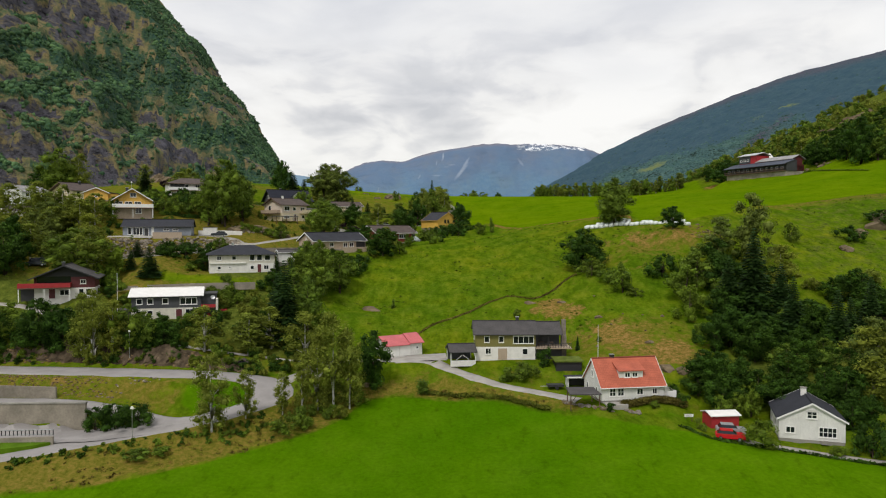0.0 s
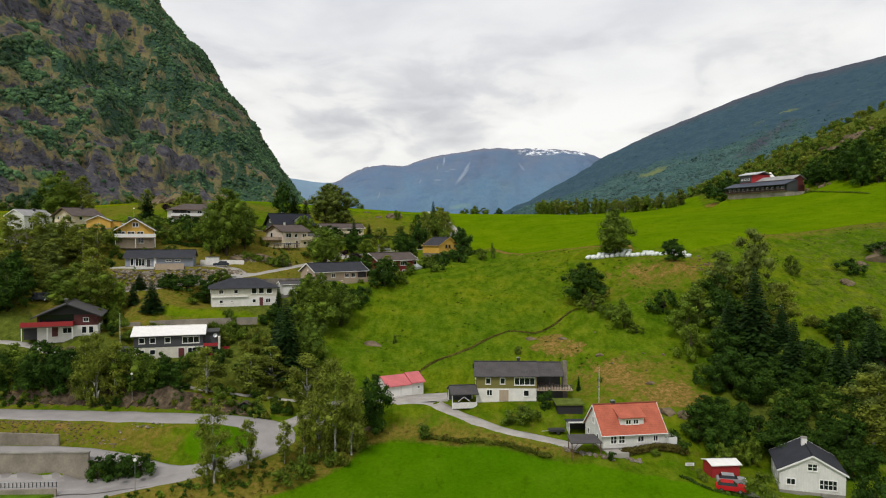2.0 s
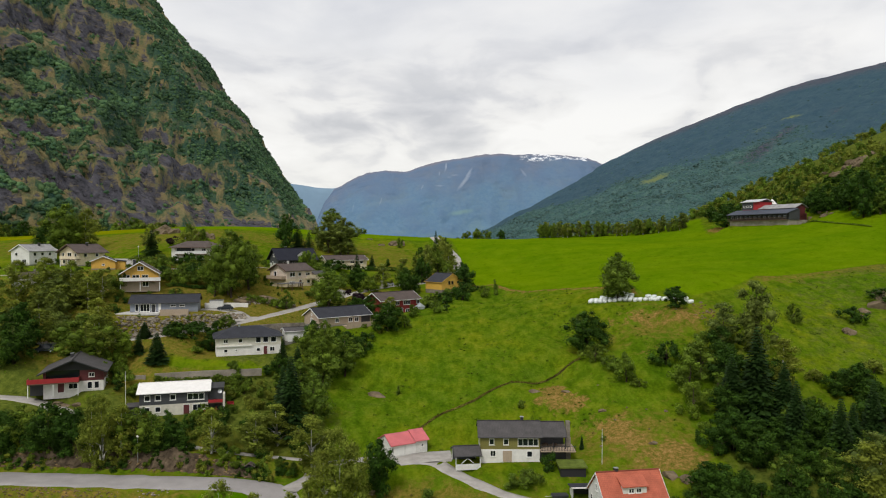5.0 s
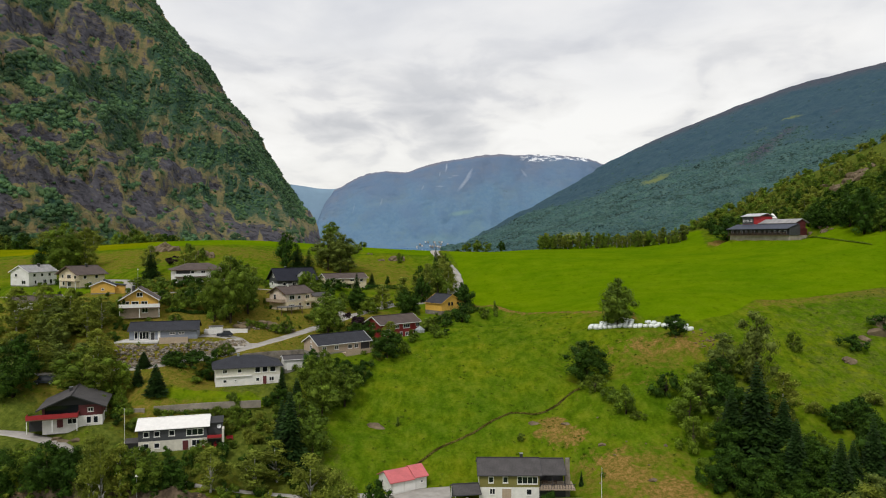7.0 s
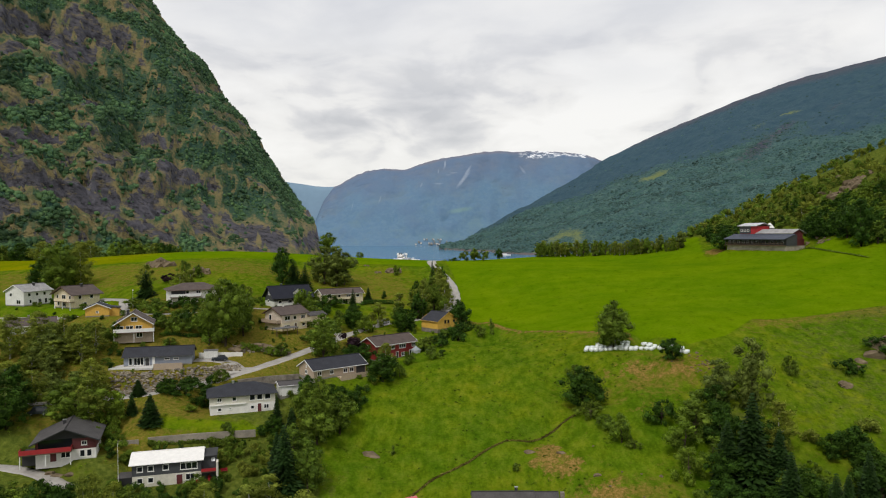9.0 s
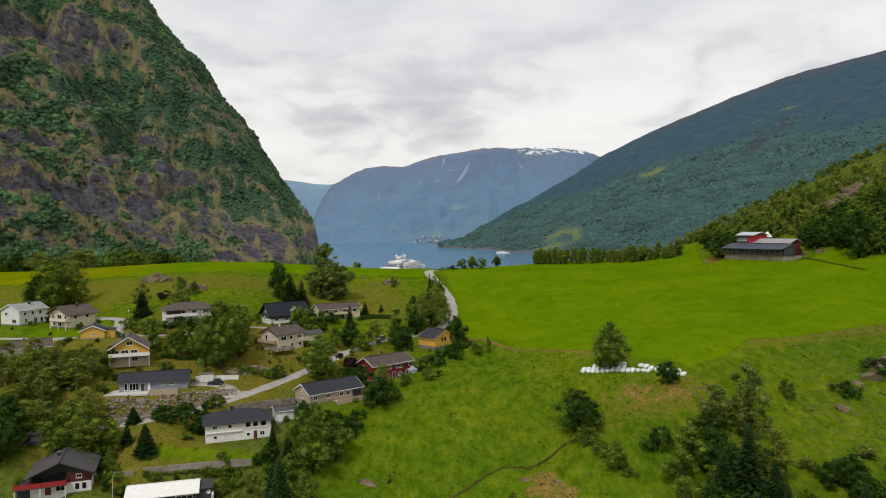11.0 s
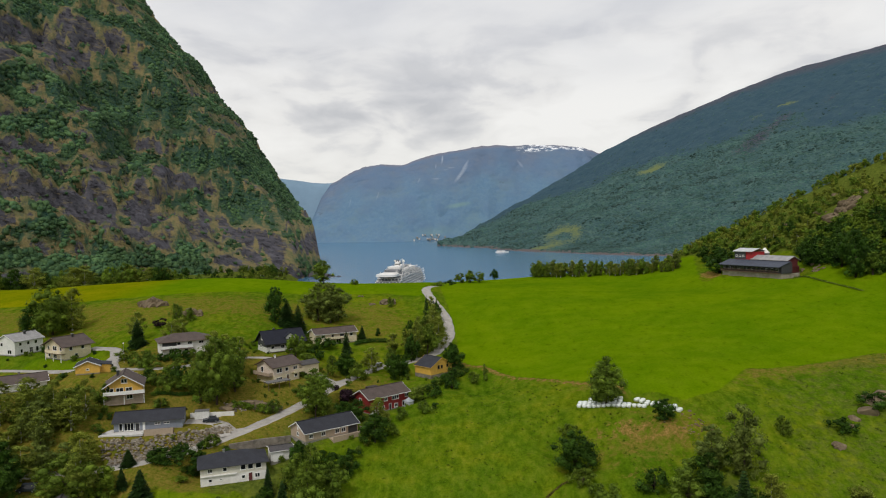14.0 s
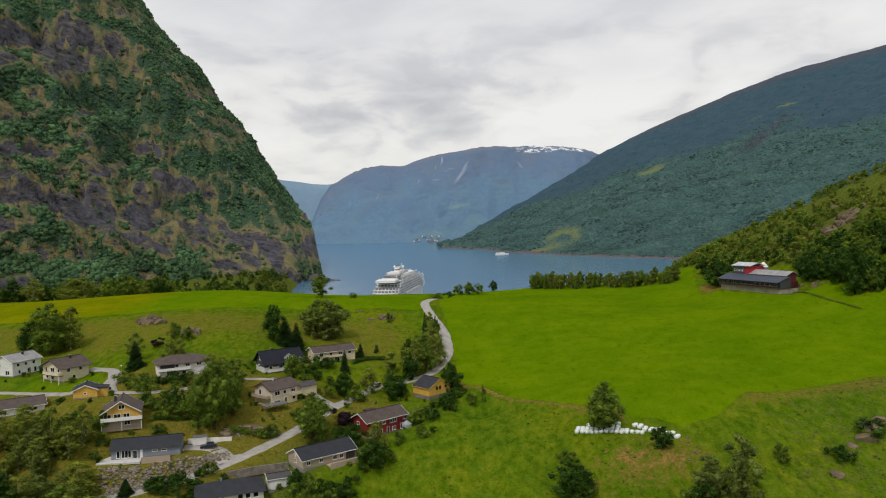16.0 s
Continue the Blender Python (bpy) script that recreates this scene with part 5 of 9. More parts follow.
# charcoal house with white sheet roof
r, L, D = house("white_roof", "charcoal_house", "charcoal boarded house on a cream ground floor with white sheet roof", DARKGREY, ROOF_WHITE, 4.75, 1.15, base_h=2.25, base_mat=CREAM2, over=0.5,
                wins=[("f", 0.9, 3.05, 1.15, 1.15), ("f", 2.9, 3.05, 1.15, 1.15), ("f", 5.7, 3.05, 1.15, 1.15), ("f", 9.0, 2.85, 3.3, 1.4, 3), ("f", 0.9, 0.75, 1.1, 1.1), ("f", 2.9, 0.75, 1.1, 1.1), ("r", 2.0, 3.0, 1.2, 1.2)])
door(r, "f", 8.2, 0.05, 1.3, 2.0, L, D, DARKRED)
window(r, "f", 10.0, 0.7, 1.8, 1.3, L, D, 2)
ann = part("annex", Shape().box((L + 0.02, 1.4, -0.6), (L + 2.9, 6.5, 4.7)), DARKGREY, r, "dark side annex with flat roof")
part("annex_roof", Shape().box((L + 0.02, 0.9, 4.72), (L + 3.1, 6.7, 4.9)), DARKTRIM, ann)
part("end_wall", Shape().box((L + 2.9, -0.6, -0.6), (L + 3.3, 1.4, 3.9)), CREAM2, r)
part("side_deck", Shape().box((L + 0.02, -0.6, 2.0), (L + 2.88, 1.38, 2.2)), BROWNWOOD, r)
part("deck_rail", Shape().box((L + 0.05, -0.66, 2.2), (L + 2.88, -0.6, 2.8)), BRIGHTRED, r, "red deck railing")
part("corner_store", Shape().box((-2.7, 0.6, -0.8), (-0.04, 4.2, 1.9)), BLACKWOOD, r, "black flat-roofed store")
part("store_roof", Shape().box((-2.8, 0.5, 1.9), (-0.04, 4.3, 2.05)), ROOF_GREY, r, planar=True)
dish = thing("satellite_dish", pose(-61.4 + 14.4, 139.0 + 5.2, 30.4, 70, 0, 20), "grey satellite dish on the annex wall", "dish")
s = Shape()
for i in range(10):
    a0, a1 = 2 * math.pi * i / 10, 2 * math.pi * (i + 1) / 10
    s.poly([(0, 0, -0.12), (0.45 * math.cos(a0), 0.45 * math.sin(a0), 0), (0.45 * math.cos(a1), 0.45 * math.sin(a1), 0)])
part("reflector", s, METAL, dish)
part("arm", Shape().tube((0, -0.3, -0.05), (0, 0, 0.4), 0.025), METAL, dish)

# red cabin with a wide roof and balcony
r, L, D = house("red_cabin", "red_cabin", "dark red chalet with wide low roof and bright red balcony", DARKRED, ROOF_GREY, 4.35, 2.4, "front", base_h=2.15, base_mat=PLASTER, over=0.9, side_over=1.5, trim=DARKTRIM, upper=BLACKWOOD,
                wins=[("f", 8.4, 2.9, 1.1, 0.9, 2), ("f", 8.1, 0.45, 1.0, 1.5, 1), ("f", 9.4, 0.45, 1.0, 1.5, 1), ("f", 4.6, 0.6, 1.8, 1.2, 2)])
balcony(r, -2.6, 6.8, 2.0, 2.35, plain("red_paint", (0.36, 0.02, 0.024), 0.6), post_to=-0.4)
# flat glass panel, which also supplies the darkness of the recessed front
part("glazed_gable", Shape().box((0.5, -0.06, 2.45), (6.7, -0.01, 4.5)), GLASS, r, "dark glass panel for the glazing and shaded recess behind the balcony")
# a solid dark box takes the place of the bay's inner shade
part("garage_opening", Shape().box((-2.4, 0.1, -0.4), (0.0, 4.0, 2.1)), DARKTRIM, r, "solid dark block for the shade inside the garage bay")
door(r, "f", 2.6, 0.05, 1.3, 2.0, L, D, DARKRED)
chimney(r, 4.6, 5.5, 6.2, 0.6, 1.0)

# white house with hipped roof, and its garage
r, L, D = house("white_long", "white_hip_house", "long two-storey cream-white house with dark hipped roof", CREAM2, ROOF_DARK, 4.5, 1.9, "hip", base_h=2.2, base_mat=PLASTER, over=0.6, trim=DARKTRIM,
                wins=[("f", 1.6, 3.0, 1.1, 1.0, 2), ("f", 5.0, 3.0, 1.0, 1.0), ("f", 9.0, 2.85, 1.3, 1.4), ("f", 10.7, 2.85, 1.3, 1.4), ("f", 12.5, 2.85, 1.4, 1.3), ("f", 1.7, 0.8, 0.9, 0.8), ("f", 4.3, 1.0, 0.5, 0.5), ("f", 9.2, 0.75, 0.9, 0.9), ("f", 12.3, 0.65, 1.2, 1.1, 2), ("l", 3.5, 3.0, 1.2, 1.2)], frame_mat=TRIM)
door(r, "f", 10.8, 0.05, 1.0, 2.0, L, D, DARKRED)
part("string_course", Shape().box((-0.04, -0.35, 2.2), (8.2, -0.02, 2.42)), TRIM, r)
chimney(r, 5.5, 4.4, 6.0, 0.5, 0.9, METAL)
r, L, D = house("annex", "flat_garage", "white garage with low grey roof behind the hipped house", WHITE, ROOF_GREY, 2.7, 0.6, over=0.3, category="garage")
part("garage_door", Shape().box((0.6, -0.05, 0.05), (3.0, 0.01, 2.1)), TRIM, r)

# beige long house
r, L, D = house("beige", "beige_bungalow", "long beige boarded bungalow with dark gabled roof and walled terrace", BEIGE, ROOF_DARK, 2.6, 2.0, over=0.5, trim=TRIM,
                wins=[("f", 1.0, 0.9, 1.2, 1.1, 2), ("f", 4.6, 0.9, 1.2, 1.1, 2), ("f", 8.6, 0.8, 1.3, 1.2, 2), ("f", 10.5, 0.8, 1.3, 1.2, 2), ("l", 3.6, 1.0, 1.2, 1.1, 2), ("l", 4.0, 2.7, 0.5, 0.6)])
tr = part("terrace", Shape().box((6.6, -2.6, -1.2), (17.4, -0.02, 0.1)), BEIGE, r)
part("terrace_wall", Shape().box((6.6, -2.75, -1.2), (17.4, -2.6, 0.85)).box((17.25, -2.6, 0.1), (17.4, 2.0, 0.85)), BEIGE, tr)
# thin dark sheet on the wall, drawn as the shade of a recess
part("recess", Shape().box((12.6, -0.03, 0.15), (15.3, 0.0, 2.45)), DARKTRIM, r)

# bluegrey bungalow
r, L, D = house("bluegrey", "bluegrey_bungalow", "new low blue-grey bungalow with charcoal roof and raised timber deck", BLUEGREY, ROOF_DARK, 2.7, 1.6, over=0.6, trim=DARKTRIM,
                wins=[("f", 1.2, 0.4, 0.9, 1.9), ("f", 2.4, 0.3, 2.4, 2.0, 3), ("f", 9.8, 1.4, 1.4, 0.6, 2), ("f", 12.0, 1.4, 1.4, 0.6, 2), ("l", 3.0, 0.8, 1.2, 1.3)], side_over=0.4)
part("white_pillar", Shape().box((6.9, -0.12, 0.0), (7.5, 0.0, 2.5)), TRIM, r)
door(r, "f", 5.1, 0.05, 1.1, 2.1, L, D, DARKTRIM)
part("deck", Shape().box((7.6, -3.2, -0.3), (14.6, -0.02, 0.15)), BROWNWOOD, r)
part("deck_screen", Shape().box((7.6, -3.3, -0.8), (14.6, -3.2, 1.05)), BEIGE, r)
pt = Shape().slab([(-3.2, -2.4, 0.14), (7.4, -3.6, 0.14), (7.4, -0.1, 0.14), (-0.2, 0.0, 0.14), (-0.2, 5.0, 0.14), (-2.8, 4.0, 0.14)], 0.5)
part("patio", pt, plain("pale_paving", (0.62, 0.60, 0.57), 0.85), r)

# yellow gabled house
r, L, D = house("yellow_gable", "yellow_gable_house", "yellow boarded gable house with white balcony on posts", YELLOW, ROOF_BROWN, 3.9, 3.0, "front", over=0.5, side_over=0.9,
                wins=[("f", 0.5, 2.15, 1.9, 1.3, 2), ("f", 2.9, 2.15, 1.9, 1.3, 2), ("f", 5.3, 2.15, 1.7, 1.3, 2), ("f", 4.2, 4.6, 1.6, 1.2, 2), ("r", 2.0, 2.2, 1.2, 1.2), ("f", 5.5, 0.2, 1.6, 1.5, 2)], base_h=1.7, base_mat=BEIGE)
balcony(r, -0.1, 10.1, 1.5, 1.75, TRIM, post_to=-1.0, high=1.0)
chimney(r, 3.2, 4.5, 6.0, 0.7, 1.4)

r, L, D = house("yellow_small", "yellow_garage", "small yellow boarded garage with dark gabled roof", YELLOW, ROOF_DARK, 2.5, 1.4, "front", over=0.45, side_over=0.4, wins=[("f", 2.8, 1.1, 0.8, 0.6)], category="garage")
ext = part("side_room", Shape().box((L + 0.02, 1.5, -0.6), (L + 2.6, 6.2, 2.3)), YELLOW, r)
part("side_roof", Shape().slab([(L + 0.02, 1.2, 2.75), (L + 2.9, 1.2, 2.35), (L + 2.9, 6.4, 2.35), (L + 0.02, 6.4, 2.75)], 0.14), ROOF_DARK, ext, planar=True)

r, L, D = house("cream_b", "cream_house", "cream two-storey house with brown roof and curved balcony", CREAM, ROOF_BROWN, 4.6, 2.5, "front", over=0.7, side_over=1.2, trim=BROWNWOOD,
                wins=[("f", 1.5, 3.0, 1.1, 1.3), ("f", 4.4, 2.9, 2.2, 1.5, 2), ("f", 8.2, 3.0, 1.2, 1.2), ("f", 1.8, 0.7, 1.3, 1.3), ("f", 4.6, 0.4, 2.0, 1.7, 2), ("r", 1.4, 3.0, 1.2, 1.2), ("r", 5.5, 3.0, 1.2, 1.2), ("r", 3.2, 0.8, 1.2, 1.1)])
balcony(r, 2.6, 11.4, 1.7, 2.3, CREAM, post_to=-0.5)
chimney(r, 6.4, 5.5, 6.5, 0.6, 1.2)
r, L, D = house("white_a", "white_house", "tall white boarded house with grey roof", WHITE, ROOF_LIGHT, 5.0, 2.1, "front", over=0.5, side_over=0.5,
                wins=[("r", 1.5, 3.2, 1.2, 1.2), ("r", 4.5, 3.2, 1.2, 1.2), ("r", 7.5, 3.2, 1.2, 1.2), ("r", 2.0, 0.7, 1.0, 1.4), ("r", 5.5, 0.4, 1.4, 1.8, 2), ("r", 8.0, 0.4, 1.2, 1.8), ("f", 2.0, 3.2, 1.2, 1.2), ("f", 5.2, 0.6, 2.0, 1.5, 2)])
chimney(r, 5.4, 6.5, 6.4, 0.6, 1.2)
r, L, D = house("dark_left", "brown_roof_bungalow", "long bungalow with low dark brown roof among shrubs", WHITE, ROOF_BROWN, 2.6, 1.7, over=0.6,
                wins=[("f", 2.0, 0.9, 1.2, 1.1), ("f", 6.0, 0.9, 1.6, 1.1, 2), ("f", 10.0, 0.9, 1.2, 1.1), ("l", 3.0, 0.9, 1.2, 1.1)])
chimney(r, 6.0, 4.2, 4.2, 0.6, 0.9, STONE)

r, L, D = house("upper_white", "white_balcony_house", "white two-storey house with brown-grey hipped roof and long balcony", PLASTER, ROOF_BROWN, 4.6, 1.7, "hip", over=0.8,
                wins=[("f", 4.8, 3.1, 1.2, 1.0), ("f", 8.0, 3.1, 1.4, 1.0, 2), ("f", 11.4, 3.1, 1.6, 1.0, 2), ("f", 2.4, 0.6, 2.2, 1.6, 3), ("f", 7.0, 0.7, 1.2, 1.2)], trim=BROWNWOOD)
# no opening here: a thin dark sheet paints the loggia's shade
part("loggia", Shape().box((0.5, -0.02, 2.7), (5.0, 0.02, 4.2)), DARKTRIM, r, "flat dark panel for the shade inside a loggia")
balcony(r, 0.0, 9.5, 1.3, 2.25, TRIM, post_to=-0.5)

r, L, D = house("cream_c", "cream_balcony_house", "cream rendered two-storey house with brown roof and side balconies", ROSECREAM, ROOF_BROWN, 5.1, 1.9, "front", over=0.6, side_over=0.8, trim=BROWNWOOD,
                wins=[("f", 2.2, 3.0, 1.2, 1.7), ("r", 1.0, 3.1, 2.0, 1.4, 2), ("r", 4.2, 3.2, 1.2, 1.1), ("r", 7.2, 3.2, 1.6, 1.1, 2), ("r", 0.8, 0.8, 2.2, 0.9, 3), ("r", 7.6, 0.9, 1.2, 1.0)], base_h=2.5, base_mat=CREAM)
door(r, "r", 4.6, 0.05, 1.0, 2.1, L, D, BROWNWOOD)
balcony(r, 0.0, 8.0, 1.4, 2.4, BEIGE)
part("side_balcony", Shape().box((L, 6.8, 2.35), (L + 1.3, 10.4, 2.55)).box((L + 1.24, 6.8, 2.55), (L + 1.32, 10.4, 3.5)), CREAM, r)
chimney(r, 4.4, 3.6, 6.7, 0.5, 1.1, PLASTER)
side = thing("garage", pose(-42.6, 226.5, 48.0, 0, 0, 44), "small garage with dark blue-grey roof beside the cream house", "garage")
part("wall", Shape().box((0, 0, -1), (6.0, 5.0, 2.4)), CREAM, side)
part("roof", Shape().slab([(-0.4, -0.4, 2.3), (6.4, -0.4, 2.3), (6.4, 2.5, 3.3), (-0.4, 2.5, 3.3)], 0.15).slab([(-0.4, 2.5, 3.3), (6.4, 2.5, 3.3), (6.4, 5.4, 2.3), (-0.4, 5.4, 2.3)], 0.15), ROOF_GREY, side, planar=True)

r, L, D = house("dark_blue", "dark_roof_house", "dark house with white ground floor and large blue-black roof", DARKGREY, ROOF_NAVY, 3.6, 3.4, trim=DARKTRIM, over=0.9, side_over=0.9, base_h=1.9, base_mat=WHITE,
                wins=[("f", 1.5, 1.2, 1.2, 1.2), ("f", 5.0, 1.2, 1.4, 1.2, 2), ("f", 9.6, 1.2, 1.2, 1.2), ("l", 2.6, 1.2, 1.4, 1.2), ("l", 3.6, 4.0, 1.4, 1.2, 2)])
dm = part("dormer", Shape().box((7.2, 0.6, 3.4), (10.4, 4.0, 4.9)), WHITE, r)
s = Shape()
s.slab([(6.9, 0.3, 4.8), (8.8, 0.3, 6.2), (8.8, 4.4, 6.2), (6.9, 4.4, 4.8)], 0.12)
s.slab([(8.8, 0.3, 6.2), (10.7, 0.3, 4.8), (10.7, 4.4, 4.8), (8.8, 4.4, 6.2)], 0.12)
part("dormer_roof", s, ROOF_NAVY, dm, planar=True)
g = Shape()
g.poly([(7.2, 0.58, 4.9), (10.4, 0.58, 4.9), (8.8, 0.58, 6.1)])
part("dormer_gable", g, WHITE, dm)
w = window(r, "f", 8.1, 3.8, 1.4, 1.0, L, D, 2)
w.matrix_basis = pose(8.1, 0.6, 3.8)
balcony(r, 1.0, 11.0, 1.6, 0.4, TRIM, post_to=-1.5)
chimney(r, 4.4, 5.0, 6.4, 0.6, 1.2)

r, L, D = house("grey_u", "grey_roof_house", "long cream house with grey-brown gabled roof on the slope", CREAM, ROOF_BROWN, 4.3, 1.6, over=0.6, wins=[("f", 2.0, 2.7, 1.6, 1.1, 2), ("f", 6.0, 2.7, 1.2, 1.1), ("f", 9.5, 2.7, 1.8, 1.1, 2), ("f", 13.5, 2.7, 1.4, 1.1), ("f", 3.0, 0.5, 1.4, 1.2), ("f", 8.0, 0.3, 2.0, 1.6, 2)])
balcony(r, 4.0, 12.5, 1.4, 2.1, CREAM)

r, L, D = house("yellow_f", "yellow_house", "yellow boarded house with dark roof on a stone footing", YELLOW, ROOF_DARK, 3.9, 2.6, over=0.35, side_over=0.25, base_h=1.3, base_mat=STONE, wins=[("r", 3.0, 3.0, 0.8, 1.1), ("r", 4.4, 3.0, 0.8, 1.1), ("r", 7.0, 3.2, 0.8, 0.8)], trim=YELLOW, frame_mat=DARKTRIM)

r, L, D = house("red_long", "long_red_house", "long two-storey red house with grey roof and white window frames", RED, ROOF_BROWN, 4.8, 1.9, over=0.7, side_over=0.7,
                wins=[("f", 2.2, 3.0, 2.0, 1.1, 3), ("f", 5.4, 3.0, 1.4, 1.1, 2), ("f", 8.4, 2.9, 2.6, 1.3, 3), ("f", 13.4, 3.0, 1.3, 1.2, 2), ("f", 4.2, 0.6, 1.4, 1.1, 2), ("f", 9.2, 0.5, 1.4, 1.2, 2), ("f", 12.3, 0.3, 0.9, 1.8), ("f", 14.2, 0.3, 0.9, 1.8), ("l", 2.5, 3.1, 1.2, 1.1)], trim=TRIM)
door(r, "f", 7.2, 0.05, 1.0, 2.0, L, D, DARKTRIM)
part("white_bay", Shape().box((0.2, -0.5, -0.5), (2.0, -0.01, 2.2)), WHITE, r)
part("roof_vent", Shape().box((4.0, 5.5, 6.0), (7.5, 7.5, 6.5)), ROOF_BROWN, r)
hut = thing("glass_hut", pose(-8.3, 214.6, 39.2, 0, 0, 42), "small pale grey garden hut with pointed roof", "hut")
part("wall", Shape().box((-1, -1, -0.8), (1, 1, 1.9)), plain("grey_white_boards", (0.55, 0.57, 0.58)), hut)
s = Shape()
for a, b in (((-1.2, -1.2), (1.2, -1.2)), ((1.2, -1.2), (1.2, 1.2)), ((1.2, 1.2), (-1.2, 1.2)), ((-1.2, 1.2), (-1.2, -1.2))):
    s.poly([(*a, 1.85), (*b, 1.85), (0, 0, 3.1)])
part("roof", s, plain("zinc", (0.4, 0.43, 0.45), 0.5, 0.3), hut)

ROOF_PALE = tiles("pale_sheet_roof", (0.55, 0.56, 0.57), 0.15)
ROOF_SLATE = tiles("slate_blue_sheets", (0.075, 0.085, 0.115), 0.2)
# barn on the field's crest
x, y, z, head, L, D = PLAN["barn"]
bn = thing("red_barn", pose(x, y, z, 0, 0, head), "large red barn with charcoal lean-to, pale sheet roofs and concrete footing", "barn")
part("footing", Shape().box((0, 0, -2.5), (L, D, 2.2)), plain("pale_stone_footing", (0.40, 0.36, 0.29), 0.9, 0, 0.35, 0.4, 3.0, 0.3), bn)
part("wall", Shape().box((0, 0.3, 2.2), (L - 0.1, D - 0.3, 5.0)), BLACKWOOD, bn)
gl = part("gallery", Shape().box((0, -1.4, 2.1), (L, 0.28, 2.35)), BROWNWOOD, bn)
q = Shape().box((0, -1.42, 3.2), (L, -1.3, 3.32))
for i in range(48):
    q.box((i * L / 48, -1.4, 2.35), (i * L / 48 + 0.09, -1.33, 3.2))
part("railing", q, BROWNWOOD, gl)
for i in range(13):
    part("post", Shape().box((i * (L - 0.3) / 12, -1.36, 2.35), (i * (L - 0.3) / 12 + 0.2, -1.16, 5.0)), DARKTRIM, bn)
for i in range(12):
    window(bn, "f", 0.9 + i * 2.75, 3.2, 1.4, 1.1, L, D, 1, METAL)
part("end_gable", wedge([(L - 0.08, 0.0, 2.2), (L - 0.08, 6.2, 2.2), (L - 0.08, 6.2, 7.0), (L - 0.08, 5.0, 7.0), (L - 0.08, 0.0, 5.5)], (0.38, 0, 0)), DARKGREY, bn)
part("end_wall", Shape().box((L - 0.9, 6.2, 2.2), (L - 0.1, D, 5.2)), DARKRED, bn)
part("lean_to_roof", Shape().slab([(-0.6, -1.9, 5.1), (L + 0.6, -1.9, 5.1), (L + 0.6, 5.0, 7.4), (-0.6, 5.0, 7.4)], 0.22), ROOF_SLATE, bn, planar=True)
part("main_wall", Shape().box((13, 5.0, 5.0), (L - 1.0, D, 7.4)), DARKRED, bn)
part("main_roof", Shape().slab([(12.5, 4.4, 7.7), (L - 0.4, 4.4, 7.7), (L - 0.4, 8.5, 9.6), (12.5, 8.5, 9.6)], 0.2).slab([(12.5, 8.5, 9.6), (L - 0.4, 8.5, 9.6), (L - 0.4, 12.6, 7.7), (12.5, 12.6, 7.7)], 0.2), ROOF_LIGHT, bn, planar=True)
part("main_gable", wedge([(L - 1.2, 5.0, 7.4), (L - 1.2, 12.0, 7.4), (L - 1.2, 8.5, 9.4)], (0.2, 0, 0)), DARKRED, bn)
part("tower", Shape().box((3, 5.0, 5.0), (13, 13, 11.0)), BRIGHTRED, bn)
part("tower_front", Shape().box((2.9, 4.8, 7.6), (9.5, 5.0, 11.0)), DARKGREY, bn)
part("tower_roof", Shape().slab([(2.2, 4.1, 11.2), (13.8, 4.1, 11.2), (13.8, 9, 12.6), (2.2, 9, 12.6)], 0.2).slab([(2.2, 9, 12.6), (13.8, 9, 12.6), (13.8, 13.6, 11.2), (2.2, 13.6, 11.2)], 0.2), ROOF_PALE, bn, planar=True)
for i in range(3):
    w = window(bn, "f", 3.6 + i * 2.0, 8.6, 1.2, 0.9, L, D)
    w.matrix_basis = pose(3.6 + i * 2.0, 4.8, 8.6)
silo = thing("silo", pose(155, 337, 67), "pale grey silo with conical cap behind the barn", "silo")
part("drum", Shape().tube((0, 0, -3), (0, 0, 11.2), 2.1, 2.1, 16), ROOF_LIGHT, silo, smooth=True)
part("cap", Shape().tube((0, 0, 11.2), (0, 0, 13.6), 2.2, 0.3, 16), ROOF_WHITE, silo)

# ---- roads ----


def ribbon(name, line, hw, mat, label, lift=0.06):
    s = Shape()
    n = len(line)
    tang = np.gradient(line[:, :2], axis=0)
    tang /= np.linalg.norm(tang, axis=1)[:, None]
    rng = random.Random(len(name))
    cross = 7
    for i in range(n):
        nx_, ny_ = -tang[i, 1], tang[i, 0]
        wob = 1 + 0.06 * math.sin(i * 1.7) + 0.05 * rng.uniform(-1, 1)
        for j in range(cross):
            side_j = (-1.12, -1, -0.5, 0, 0.5, 1, 1.12)[j]
            o = side_j * hw * wob
            x, y = line[i, 0] + nx_ * o, line[i, 1] + ny_ * o
            shared = any(other is not line and float(np.min(np.hypot(other[:, 0] - x, other[:, 1] - y))) < ow for ow, other in LINES.values())
            s.v.append((x, y, max(on_ground(x, y), line[i, 2] - 0.1) + lift * (1 if abs(side_j) <= 1 else 0.4) if abs(side_j) <= 1 or shared else max(min(on_ground(x, y), line[i, 2]) - 0.25, line[i, 2] - 0.5)))
    for i in range(n - 1):
        for j in range(cross - 1):
            a = i * cross + j
            s.f.append((a + 1, a, a + cross, a + cross + 1))
            s.m.append(0)
    return solo(name, s, mat, label, "road", kind="structure", smooth=True)


